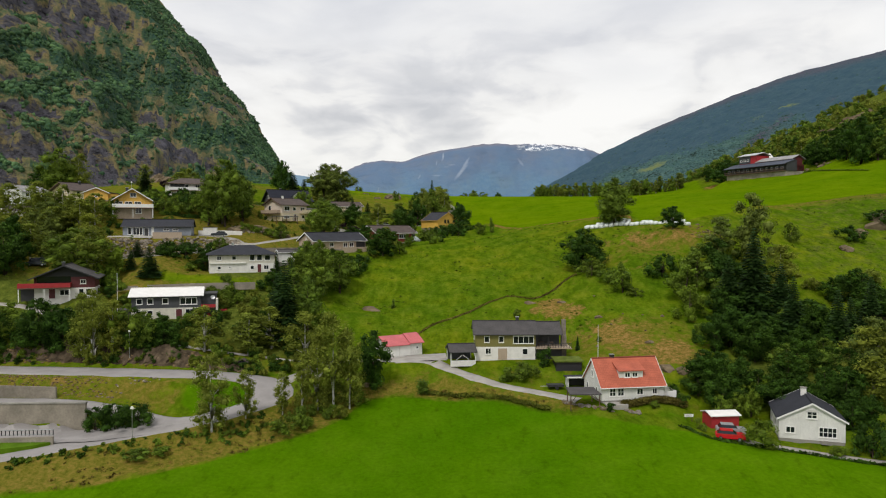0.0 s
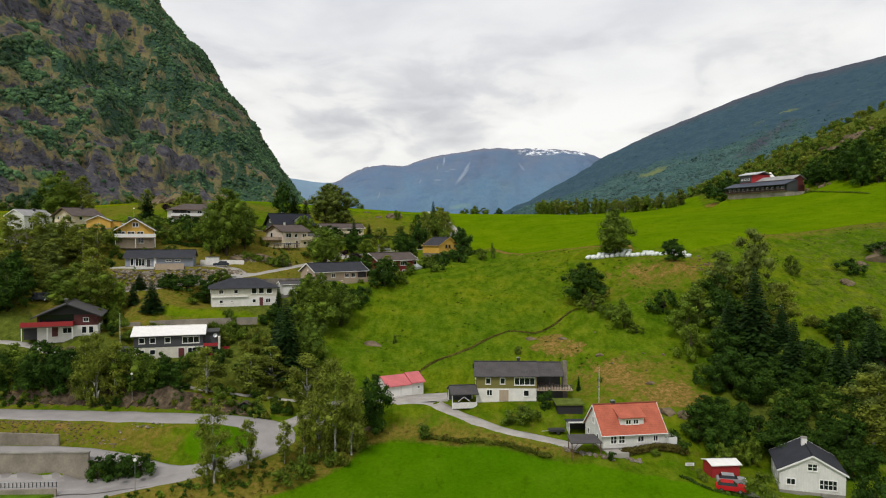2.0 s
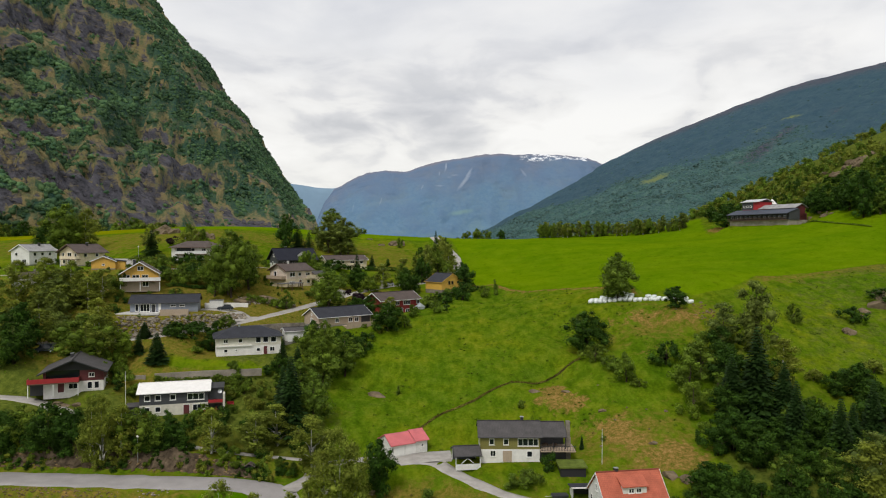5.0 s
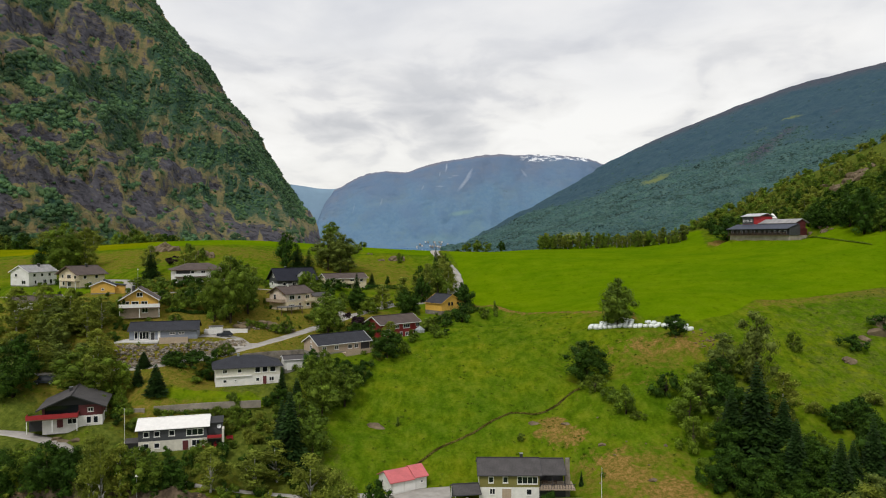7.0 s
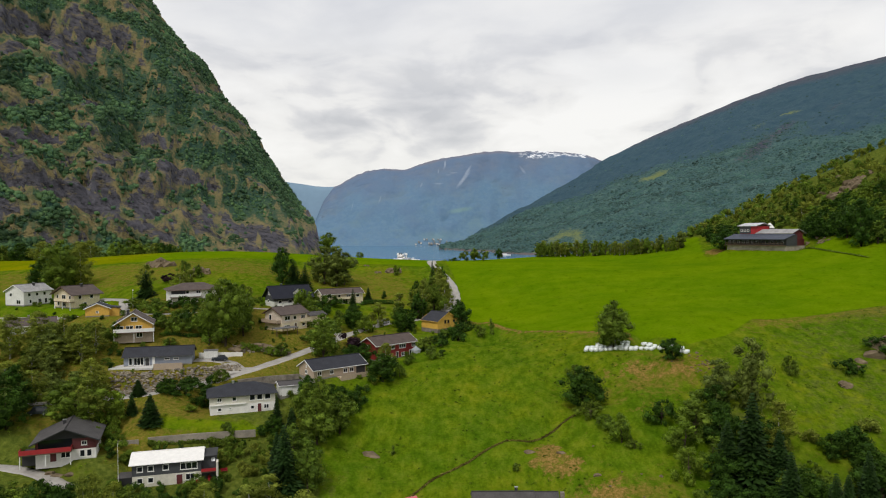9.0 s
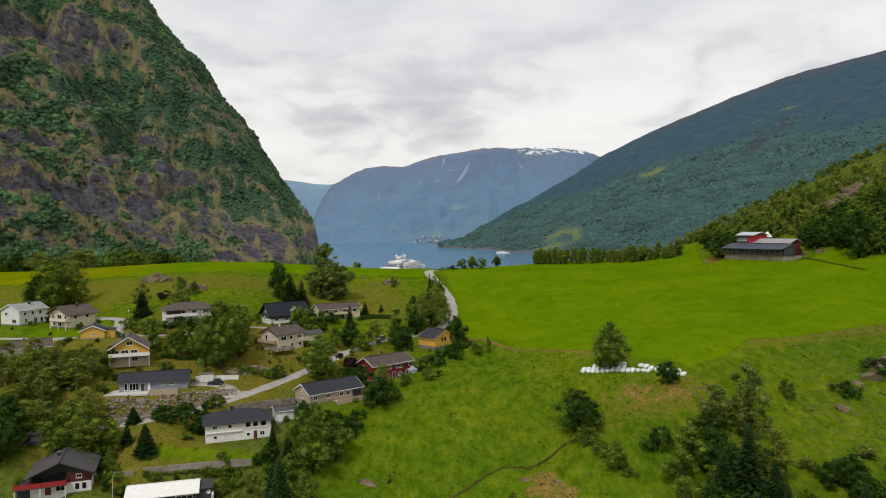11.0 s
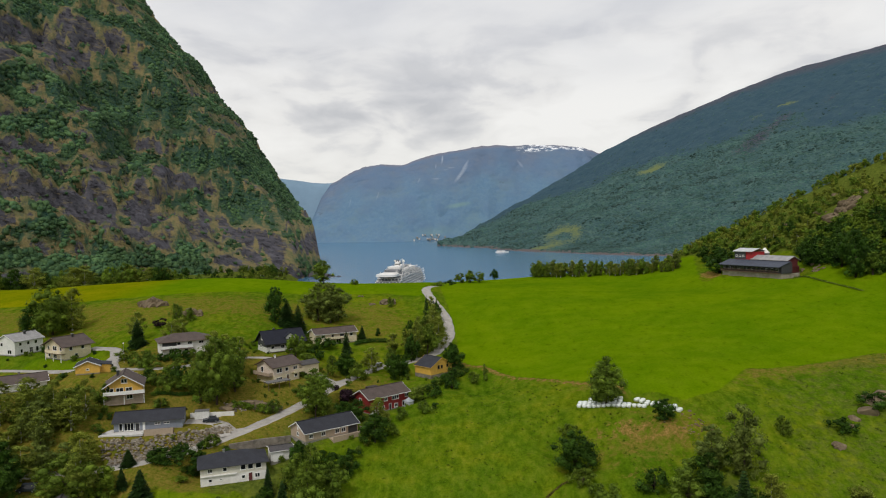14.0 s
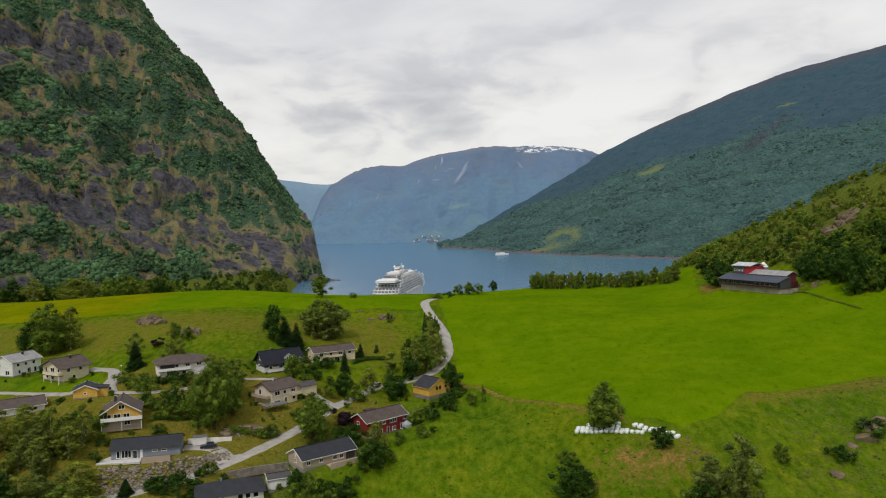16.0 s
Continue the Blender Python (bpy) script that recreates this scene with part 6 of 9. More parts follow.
ribbon("road_main", LINES["main"][1], 3.2, ASPHALT, "grey asphalt road with a wide hairpin bend")
ribbon("road_access", LINES["access"][1], 1.5, GRAVEL, "pale gravel lane to the garage and cottage", 0.09)
ribbon("road_village", LINES["village"][1], 2.15, GRAVEL, "pale grey village lane climbing over the hill")
ribbon("road_upper", LINES["upper"][1], 1.6, GRAVEL, "narrow pale lane between the upper houses", 0.09)
ribbon("road_drive", LINES["drive"][1], 2.0, GRAVEL, "short pale driveway", 0.1)
ribbon("road_branch", LINES["branch"][1], 2.9, ASPHALT, "wide grey asphalt apron beside the ramp", 0.05)
ribbon("road_ramp", LINES["ramp"][1], 1.9, ASPHALT, "grey asphalt ramp between retaining walls", 0.075)


def apron(name, lower, upper, lines, mat, label):
    """One surface over the place where several roads run together."""
    xs = np.arange(lower[0][0], lower[-1][0] + 0.01, 0.5)
    v = np.linspace(0, 1, 15)[:, None]
    X = xs[None] + 0 * v
    Y = np.interp(xs, *zip(*lower)) * (1 - v) + np.interp(xs, *zip(*upper)) * v
    Z = np.zeros_like(X) - 100
    for hw, l in lines:
        d = np.hypot(l[:, 0] - X[..., None], l[:, 1] - Y[..., None])
        Z = np.maximum(Z, l[np.argmin(d, axis=2), 2] - 0.4 * np.maximum(0, d.min(axis=2) - hw))
    Z = np.maximum(Z, np.array([[on_ground(x, y) for x, y in zip(*row)] for row in zip(X, Y)]))
    smooth_z = Z.copy()
    for _ in range(8):
        pad = np.pad(smooth_z, 1, mode="edge")
        smooth_z = np.maximum(Z, (pad[:-2, 1:-1] + pad[2:, 1:-1] + pad[1:-1, :-2] + pad[1:-1, 2:]) / 4)
    # the near edge dips under the road that it joins
    smooth_z[0] -= 0.3
    return solo(name, sheet(name, X, Y, smooth_z + 0.075 + 0.03 * np.sin(math.pi * v), mat), None, label, "road", kind="structure")


near_main = LINES["main"][1][(LINES["main"][1][:, 1] < 111.5) & (LINES["main"][1][:, 0] > -60)]
near_ramp = LINES["ramp"][1][LINES["ramp"][1][:, 0] > -45.5]
apron("road_apron", [(-90, 102.0), (-64, 102.4), (-56, 102.2), (-52, 102.2), (-45.5, 105), (-38.5, 108), (-36, 109.4)], [(-90, 106.9), (-54.0, 107.0), (-47.5, 108.2), (-45.2, 109.9), (-40.5, 110.4), (-36, 110.3)],
      [(3.0, near_main), (2.8, LINES["branch"][1]), (1.8, near_ramp)], ASPHALT, "worn asphalt apron where the ramp meets the road")
ribbon("yard", LINES["yard"][1], 2.3, GRAVEL, "pale gravel yard beside the bungalow", 0.08)
ribbon("footpath", LINES["footpath"][1], 0.8, GRAVEL, "narrow pale footpath along the bank")
ribbon("forecourt", LINES["forecourt"][1], 2.9, GRAVEL, "pale gravel forecourt before the garage", 0.1)
ribbon("cabin_drive", LINES["cabin_drive"][1], 1.7, GRAVEL, "pale driveway before the red chalet", 0.08)
ribbon("lane", LINES["lane"][1], 0.9, GRAVEL, "narrow pale gravel lane along the field's edge", 0.07)

# ---- plants ----


# a knobbly core of twelve corners for clumps and stones
gold = (1 + 5 ** 0.5) / 2
ICO_V = np.array([(-1, gold, 0), (1, gold, 0), (-1, -gold, 0), (1, -gold, 0), (0, -1, gold), (0, 1, gold), (0, -1, -gold), (0, 1, -gold), (gold, 0, -1), (gold, 0, 1), (-gold, 0, -1), (-gold, 0, 1)]) / math.hypot(1, gold)
ICO_F = np.array([(0, 11, 5), (0, 5, 1), (0, 1, 7), (0, 7, 10), (0, 10, 11), (1, 5, 9), (5, 11, 4), (11, 10, 2), (10, 7, 6), (7, 1, 8), (3, 9, 4), (3, 4, 2), (3, 2, 6), (3, 6, 8), (3, 8, 9), (4, 9, 5), (2, 4, 11), (6, 2, 10), (8, 6, 7), (9, 8, 1)])


def leaf_cloud(rng, centres, radii, count, size, squash=0.8, lean_out=1.0, middle=(0, 0, 0)):
    """Small folded leaf sprays filling balls round the centres."""
    centres, radii = np.array(centres), np.array(radii)
    share = radii ** 2 / (radii ** 2).sum()
    pick = rng.choice(len(centres), count, p=share)
    d = rng.normal(size=(count, 3))
    d /= np.linalg.norm(d, axis=1)[:, None]
    inner = np.arange(count) % 6 == 0
    rad = radii[pick] * np.where(inner, rng.uniform(0.1, 0.55, count), rng.uniform(0.5, 1.0, count) ** 0.5)
    pos = centres[pick] + d * rad[:, None] * np.array([1, 1, squash])
    nrm = d * lean_out + rng.normal(size=(count, 3)) * 0.36 + np.array([0, 0, 0.2])
    nrm /= np.linalg.norm(nrm, axis=1)[:, None]
    t = np.cross(nrm, rng.normal(size=(count, 3)))
    t /= np.linalg.norm(t, axis=1)[:, None]
    b = np.cross(nrm, t)
    s = (size * rng.uniform(0.6, 1.3, count) * np.where(inner, 2.3, 1.0))[:, None]
    fold = nrm * s * 0.35
    v = np.stack([pos - t * s - fold * 0.5, pos - b * s * 0.55 + fold * 0.3, pos + t * s - fold * 0.5, pos + b * s * 0.55 + fold * 0.3], 1)
    return v.reshape(-1, 3)


def cloud_mesh(name, v, mat, cores=None, squash=0.85):
    """Leaf sprays as one mesh; cores: centres and radii of opaque lumps added to block light inside."""
    n = len(v) // 4
    i = np.arange(n)[:, None] * 4
    tris = np.concatenate([i + np.array([[0, 1, 2]]), i + np.array([[0, 2, 3]])], 1).reshape(-1, 3)
    if cores:
        c, r = np.array(cores[0]), np.array(cores[1])
        wob = 0.5 * (1 + 0.3 * np.sin(np.arange(len(c) * 12).reshape(len(c), 12) * 2.399))
        body = (c[:, None] + ICO_V[None] * (wob * r[:, None])[..., None] * np.array([1, 1, squash])).reshape(-1, 3)
        tris = np.vstack([tris, (np.arange(len(c))[:, None, None] * 12 + ICO_F).reshape(-1, 3) + len(v)])
        v = np.vstack([v, body])
    me = bpy.data.meshes.new(name)
    me.from_pydata(v.tolist(), [], tris.tolist())
    me.materials.append(mat)
    me.polygons.foreach_set("use_smooth", [False] * (2 * n) + [True] * (len(tris) - 2 * n))
    me.update()
    return me


def limb_mesh(name, rng, h, r, limbs, mat, centres):
    """A tapered, slightly bent trunk with limbs growing out of its rings."""
    s = Shape()
    bend = rng.normal(size=2) * 0.02 * h
    levels = [0.0, 0.16, 0.3, 0.44, 0.58, 0.72, 0.84]
    for k, f in enumerate(levels):
        q = r * (1 - 0.97 * f) if f else r * 1.25
        for i in range(6):
            a = math.pi * i / 3
            s.v.append((bend[0] * f * f + q * math.cos(a), bend[1] * f * f + q * math.sin(a), h * f if f else -0.4))
    for k in range(len(levels) - 1):
        for i in range(6):
            j = (i + 1) % 6
            s.f.append((k * 6 + i, k * 6 + j, k * 6 + 6 + j, k * 6 + 6 + i))
            s.m.append(0)
    for c in centres[:limbs]:
        k = min(range(1, len(levels) - 1), key=lambda i: abs(levels[i] - 0.7 * c[2] / h))
        side = int(round(math.atan2(c[1], c[0]) / (math.pi / 3))) % 6
        root = [k * 6 + side, k * 6 + (side + 1) % 6, k * 6 - 6 + (side + 1) % 6, k * 6 - 6 + side]
        base = Vector(s.v[root[0]])
        n = len(s.v)
        elbow = base.lerp(Vector(c), 0.25)
        for p, q in ((elbow, 0.26 * r), (Vector(c), 0.06 * r)):
            s.v += [tuple(p + Vector(o) * q) for o in ((0, 0, 1), (0.8, -0.8, 0), (0, 0, -1), (-0.8, 0.8, 0))]
        for ring in (root, [n, n + 1, n + 2, n + 3]):
            nxt = [n, n + 1, n + 2, n + 3] if ring is root else [n + 4, n + 5, n + 6, n + 7]
            for i in range(4):
                j = (i + 1) % 4
                s.f.append((ring[i], ring[j], nxt[j], nxt[i]))
                s.m.append(0)
    return s.data(name, mat, True)


def broad_crown(rng, h, w, lo, lumps):
    """Centres and radii of an uneven crown between lo and h."""
    cs, rs = [], []
    for i in range(lumps):
        t = (i + rng.uniform(0, 1)) / lumps
        z = lo + (h - lo) * t
        env = (math.sin(math.pi * min(1, 0.12 + 0.86 * t)) ** 0.7) * w / 2
        a = rng.uniform(0, 2 * math.pi)
        q = env * rng.uniform(0.2, 1.0)
        r = max(0.075 * h, env * rng.uniform(0.26, 0.5))
        cs.append((q * math.cos(a), q * math.sin(a), min(z, h - r * 0.6)))
        rs.append(r)
    return cs, rs


PLANTS = {}


def make_plants():
    rng = np.random.default_rng(7)
    for kind, h, w, lo, lumps, leaves, size, lm, bm in (
            ("birch", 10.0, 5.0, 0.7, 38, 2400, 0.165, LEAF_BIRCH, BIRCHBARK), ("broadleaf_tree", 9.0, 7.5, 0.9, 30, 2200, 0.20, LEAF, BARK), ("dark_tree", 8.0, 6.6, 0.4, 36, 3600, 0.20, LEAF_DARK, BARK),
            ("lime_tree", 7.0, 6.5, 0.5, 26, 2000, 0.19, LEAF_LIME, BARK), ("purple_tree", 5.0, 6.0, 0.5, 16, 1200, 0.24, LEAF_PURPLE, BARK),
            ("far_birch", 10.0, 5.0, 1.4, 26, 760, 0.32, LEAF_BIRCH, BIRCHBARK), ("far_broadleaf_tree", 9.0, 7.5, 0.6, 28, 820, 0.40, LEAF, BARK), ("far_dark_tree", 8.0, 6.6, 0.4, 28, 820, 0.37, LEAF_DARK, BARK),
            ("far_lime_tree", 7.0, 6.5, 0.4, 26, 760, 0.37, LEAF_LIME, BARK), ("far_aspen", 10.0, 6.0, 0.6, 26, 780, 0.34, LEAF_ASPEN, BARK),
            ("big_shrub", 5.0, 7.5, 0.1, 24, 1800, 0.18, LEAF, BARK), ("big_dark_shrub", 5.0, 7.5, 0.1, 24, 1800, 0.18, LEAF_DARK, BARK), ("big_lime_shrub", 5.0, 7.5, 0.1, 24, 1800, 0.18, LEAF_LIME, BARK),
            ("tall_birch", 16.0, 8.5, 0.7, 68, 6000, 0.18, LEAF_BIRCH, BIRCHBARK), ("tall_broadleaf", 15.0, 12.0, 1.5, 54, 5400, 0.225, LEAF, BARK), ("tall_dark", 14.0, 12.0, 0.8, 60, 7200, 0.225, LEAF_DARK, BARK), ("aspen", 14.0, 9.0, 0.8, 56, 5200, 0.2, LEAF_ASPEN, BARK)):
        for v in range({"purple_tree": 1}.get(kind, 3 if kind.startswith("tall") else 4)):
            cs, rs = broad_crown(rng, h, w * rng.uniform(0.9, 1.1), lo, lumps)
            crown = cloud_mesh("crown", leaf_cloud(rng, cs, rs, leaves, size, 0.85), lm, (cs, rs) if "birch" not in kind else (cs[::2], [0.8 * r for r in rs[::2]]))
            order = [cs[i] for i in np.argsort([-r for r in rs])]
            trunk = limb_mesh("trunk", rng, h, (0.014 if "birch" in kind else 0.02) * h, 9, bm, order)
            PLANTS.setdefault(kind, []).append((trunk, crown, h, w))
    for v in range(3):
        h, w = 10.0, 4.4
        pts = []
        tiers = 32
        for i in range(tiers):
            t = i / tiers
            z = 0.4 + (h - 0.4) * t
            reach = (w / 2) * (1 - t) ** 0.85 * rng.uniform(0.85, 1.1) + 0.12
            n = int(9 + 11 * (1 - t))
            for k in range(n):
                a = 2 * math.pi * (k + rng.uniform(0, 0.9)) / n
                rr = reach * rng.uniform(0.75, 1.12)
                ca, sa = math.cos(a), math.sin(a)
                for q0, q1, wd in ((0.15, 0.65, 0.3), (0.5, 1.0, 0.22)):
                    wv = wd * (0.6 + 0.7 * (1 - t)) * rng.uniform(0.8, 1.2)
                    z0, z1 = z + 0.1 - 0.28 * rr * q0, z + 0.1 - 0.28 * rr * q1 - 0.05
                    tw = rng.uniform(-0.15, 0.15)
                    pts += [(ca * rr * q0, sa * rr * q0, z0), (ca * rr * (q0 + q1) / 2 - sa * wv, sa * rr * (q0 + q1) / 2 + ca * wv, (z0 + z1) / 2 - 0.12 + tw), (ca * rr * q1, sa * rr * q1, z1), (ca * rr * (q0 + q1) / 2 + sa * wv, sa * rr * (q0 + q1) / 2 - ca * wv, (z0 + z1) / 2 - 0.12 - tw)]
        crown = cloud_mesh("crown", np.array(pts), NEEDLE)
        trunk = Shape().tube((0, 0, -0.4), (0, 0, h * 0.9), 0.2, 0.03, 6).data("trunk", BARK, True)
        PLANTS.setdefault("spruce", []).append((trunk, crown, h, w))
    for kind, lm in (("shrub", LEAF), ("dark_shrub", LEAF_DARK), ("lime_shrub", LEAF_LIME), ("birch_shrub", LEAF_BIRCH)):
        for v in range(3):
            h, w = 2.4, 3.2
            cs, rs = [], []
            for i in range(9):
                a, q = rng.uniform(0, 6.28), rng.uniform(0.1, 0.62) * w / 2
                r = rng.uniform(0.45, 0.8)
                cs.append((q * math.cos(a), q * math.sin(a), rng.uniform(0.3, h - r)))
                rs.append(r)
            stems = Shape()
            for c in cs[:5]:
                stems.tube((c[0] * 0.15, c[1] * 0.15, -0.2), c, 0.05, 0.015, 4)
            PLANTS.setdefault(kind, []).append((stems.data("stem", BARK), cloud_mesh("leaves", leaf_cloud(rng, cs, rs, 560, 0.145, 0.9), lm, (cs, rs)), h, w))


make_plants()
SAY = {"birch": ("light green birch with pale trunk and loose crown", "tree"), "broadleaf_tree": ("mid-green broadleaf tree with rounded uneven crown", "tree"), "dark_tree": ("dense dark green broadleaf tree", "tree"),
       "lime_tree": ("bright yellow-green leafy tree", "tree"), "aspen": ("grey-green aspen with a full rounded crown", "tree"), "purple_tree": ("dark purple-leaved garden tree", "tree"), "spruce": ("dark green conical spruce", "tree"),
       "shrub": ("rounded green garden shrub", "shrub"), "dark_shrub": ("low dark green shrub on the slope", "shrub"), "lime_shrub": ("light green bushy shrub", "shrub"), "birch_shrub": ("small loose birch bush", "shrub")}
pick = random.Random(11)
BRUSH, HILL, GROWN = {}, {}, []


def brush(kind, x, y, h, w):
    """One more bush of the undergrowth."""
    BRUSH.setdefault(kind, []).append((x, y, h, w))


def plant(kind, x, y, h, w=None, sink=0.0):
    if w and w > 1.12 * h and SAY[kind][1] == "tree" and kind != "purple_tree":
        # a crown wider than tall is two trees grown together
        a = pick.uniform(0, math.pi)
        for sgn in (-1, 1):
            root = plant(kind, x + sgn * 0.24 * w * math.cos(a), y + sgn * 0.24 * w * math.sin(a), h * pick.uniform(0.85, 1.05), w * 0.6, sink)
        return root
    stock = {"birch": "tall_birch", "broadleaf_tree": "tall_broadleaf", "dark_tree": "tall_dark"}.get(kind, kind) if h > 11 or (w or 0) > 10 else kind
    if "big_" + kind in PLANTS and (w or h) > 4.2:
        stock = "big_" + kind
    if (y > 252 or x > 128) and (h < 11.5 or y > 600) and "far_" + kind in PLANTS:
        stock = "far_" + kind
    trunk, crown, h0, w0 = pick.choice(PLANTS[stock])
    sz = h / h0
    sw = (w / w0) if w else sz
    label, cat = SAY[kind]
    GROWN.append((x, y))
    name = kind if cat == "tree" else ("bush" if kind == "birch_shrub" else "shrub")
    root = thing(name, pose(x, y, on_ground(x, y) - sink, 0, 0, pick.uniform(0, 360)) @ Matrix.Diagonal((sw, sw, sz, 1)), label, cat, {"tree": "trees of the valley", "shrub": "shrubs of the valley"}[cat])
    part(trunk.name.split(".")[0], trunk, None, root)
    part(crown.name.split(".")[0], crown, None, root)
    return root


# each plant: x, y, height, width
for px_, py_, ph, pw in [(-73.7, 128.7, 9.1, 7.2), (-69.2, 128.0, 8.0, 5.9), (-51.7, 130.5, 5.6, 5.7), (-12.4, 123.0, 10.2, 6.2), (83.4, 134.0, 9.7, 8.9), (56.8, 116.6, 7.3, 10.6), (45.3, 117.9, 7.3, 10.3), (5.9, 240.3, 9.4, 6.5), (57.2, 176.2, 5.4, 5.6), (33.4, 169.8, 10.6, 10.5), (69.6, 132.4, 8.5, 8.4), (85.2, 142.6, 8.0, 12.0), (43.8, 119.7, 4.8, 7.3), (48.5, 119.4, 6.7, 8.4), (60.7, 115.2, 7.0, 8.5), (52.3, 117.1, 5.7, 6.3), (66.8, 116.1, 8.4, 9.8), (64.4, 108.2, 5.2, 6.2), (82.9, 146.7, 5.9, 8.1), (-152.7, 269.9, 11.9, 12.5), (-63.1, 277.2, 13.9, 8.2)]:
    plant('dark_tree', px_, py_, ph, pw)
for px_, py_, ph, pw in [(-30.4, 236.1, 7.6, 6.6), (-13.1, 235.5, 8.3, 9.6), (-9.2, 253.4, 10.1, 6.2), (5.4, 244.4, 9.8, 5.9), (-24.2, 199.4, 6.7, 9.1), (-15.9, 186.8, 7.5, 7.8), (33.4, 431.3, 6.5, 5.5), (166, 282, 19.0, 12.5), (143, 360, 12.5, 13.0), (149.8, 392.0, 9.4, 13.3), (-57.6, 173.6, 4.6, 7.5), (-95.7, 155.7, 10.1, 13.4)]:
    plant('dark_tree', px_, py_, ph, pw)
for px_, py_, ph, pw in [(-64.8, 127.0, 12.0, 5.3), (-62.7, 126.5, 13.2, 4.6), (-59.9, 127.9, 9.9, 5.7), (-44.4, 131.1, 8.6, 6.9), (-37.3, 135.3, 7.9, 7.9), (-33.8, 138.7, 8.0, 8.1), (-17.9, 114.9, 16.2, 7.6), (-20.4, 114.5, 12.7, 5.8), (-15.4, 116.0, 13.0, 5.6), (-25.4, 129.7, 11.0, 8.6), (-25.2, 110.4, 6.8, 3.3), (-22.6, 112.6, 8.0, 3.9), (-30.2, 107.6, 7.6, 3.6), (-34.2, 103.9, 11.6, 6.0), (-97.7, 162.2, 9.7, 13.6), (-67.6, 202.3, 8.9, 6.8), (-4.1, 273.3, 11.8, 9.8), (-9.3, 263.6, 9.5, 8.4), (70.8, 115.9, 12.0, 11.1), (-137.6, 267.9, 16.0, 9.7)]:
    plant('birch', px_, py_, ph, pw)
for px_, py_, ph, pw in [(-21.9, 239.3, 8.6, 6.7), (-7.4, 259.3, 13.5, 6.3), (-1.6, 289.5, 12.3, 6.1), (-3.1, 311.2, 8.7, 4.5), (-93.3, 184.5, 8.9, 10.2), (-108.4, 182.7, 11.7, 14.0), (-84.9, 237.9, 9.5, 5.3), (-88.7, 238.0, 7.6, 6.2), (-16.4, 202.4, 5.7, 6.6), (-80.6, 160.9, 11.7, 13.2), (-104.9, 178.1, 7.2, 13.3), (-95.2, 178.8, 7.9, 13.1)]:
    plant('birch', px_, py_, ph, pw)
for px_, py_, ph, pw in [(-57.3, 128.5, 8.7, 6.8), (-79.7, 130.0, 7.0, 7.4), (-54.8, 129.2, 7.0, 5.7), (-31.7, 150.2, 10.0, 8.0), (-24.3, 166.0, 10.0, 8.5), (-28.6, 160.4, 10.4, 9.6), (-27.6, 143.9, 11.6, 8.3), (-62.3, 199.7, 14.8, 11.7), (-58.5, 207.0, 11.0, 10.3), (-1.4, 292.1, 11.6, 8.4), (45.6, 188.6, 10.8, 10.2), (-144.0, 265.8, 19.2, 15.3), (-15.3, 240.3, 8.7, 5.9), (-4.6, 269.9, 12.9, 7.4), (-33.8, 199.7, 12.3, 10.0), (-61.2, 198.7, 19.1, 12.8), (-62.1, 218.1, 11.3, 9.2), (-98.9, 189.5, 5.3, 10.5), (46.1, 190.3, 12.8, 9.9), (-59.2, 365.6, 12.2, 11.8)]:
    plant('broadleaf_tree', px_, py_, ph, pw)
for px_, py_, ph, pw in [(-0.2, 426.8, 5.1, 6.8), (18.0, 415.9, 7.6, 7.5), (12.5, 418.0, 6.0, 6.5), (23.5, 417.0, 6.4, 6.0), (-32.2, 165.8, 10.7, 7.1), (-24.7, 167.6, 6.8, 7.0), (-29.1, 162.2, 11.8, 8.2)] :
    plant('broadleaf_tree', px_, py_, ph, pw)
for px_, py_, ph, pw in [(-52.8, 106.6, 3.6, 4.6), (-49.4, 106.0, 4.2, 6.8), (-46.4, 106.8, 3.9, 4.8), (49.2, 158.3, 5.4, 6.6), (60.5, 98.8, 5.3, 6.0), (18.3, 128.4, 3.8, 3.6), (26.3, 110.6, 1.6, 2.3), (-44.7, 139.9, 3.4, 4.0), (100.0, 173.7, 4.0, 6.1), (-74.6, 205.3, 4.9, 7.1), (-0.7, 216.5, 3.8, 5.3), (4.7, 230.3, 4.6, 6.8), (-41.4, 259.6, 4.2, 8.5), (112.2, 181.0, 3.6, 8.6), (6.5, 415.6, 4.0, 6.0), (-21.5, 174.8, 4.2, 5.8), (-62.7, 172.3, 3.9, 9.0), (-66.6, 171.8, 3.5, 6.0)]:
    plant('dark_shrub', px_, py_, ph, pw)
for px_, py_, ph, pw in [(-31.8, 141.6, 15.5, 8.6), (-34.6, 147.0, 10.0, 5.2), (-66.0, 159.0, 7.0, 6.1), (-71.6, 162.2, 4.9, 3.4), (69.9, 124.8, 14.3, 7.6), (26.1, 136.7, 2.9, 1.1), (-99.3, 236.3, 9.4, 7.5), (-58.5, 276.6, 11.0, 9.1), (-54.4, 277.9, 11.5, 8.2), (-29.8, 279.9, 5.8, 4.1), (-33.2, 259.7, 8.3, 4.2), (-33.9, 158.1, 8.9, 5.5), (-73.7, 170.5, 4.1, 4.5)]:
    plant('spruce', px_, py_, ph, pw)
for px_, py_, ph, pw in [(-76.1, 160.1, 7.7, 8.5), (39.2, 154.2, 6.6, 5.4), (49.5, 141.7, 7.4, 7.2), (48.2, 114.0, 5.2, 9.1), (-48.7, 244.9, 7.2, 6.9), (-65.8, 198.4, 10.3, 8.6), (-73.8, 157.5, 3.6, 7.1)]:
    plant('lime_tree', px_, py_, ph, pw)
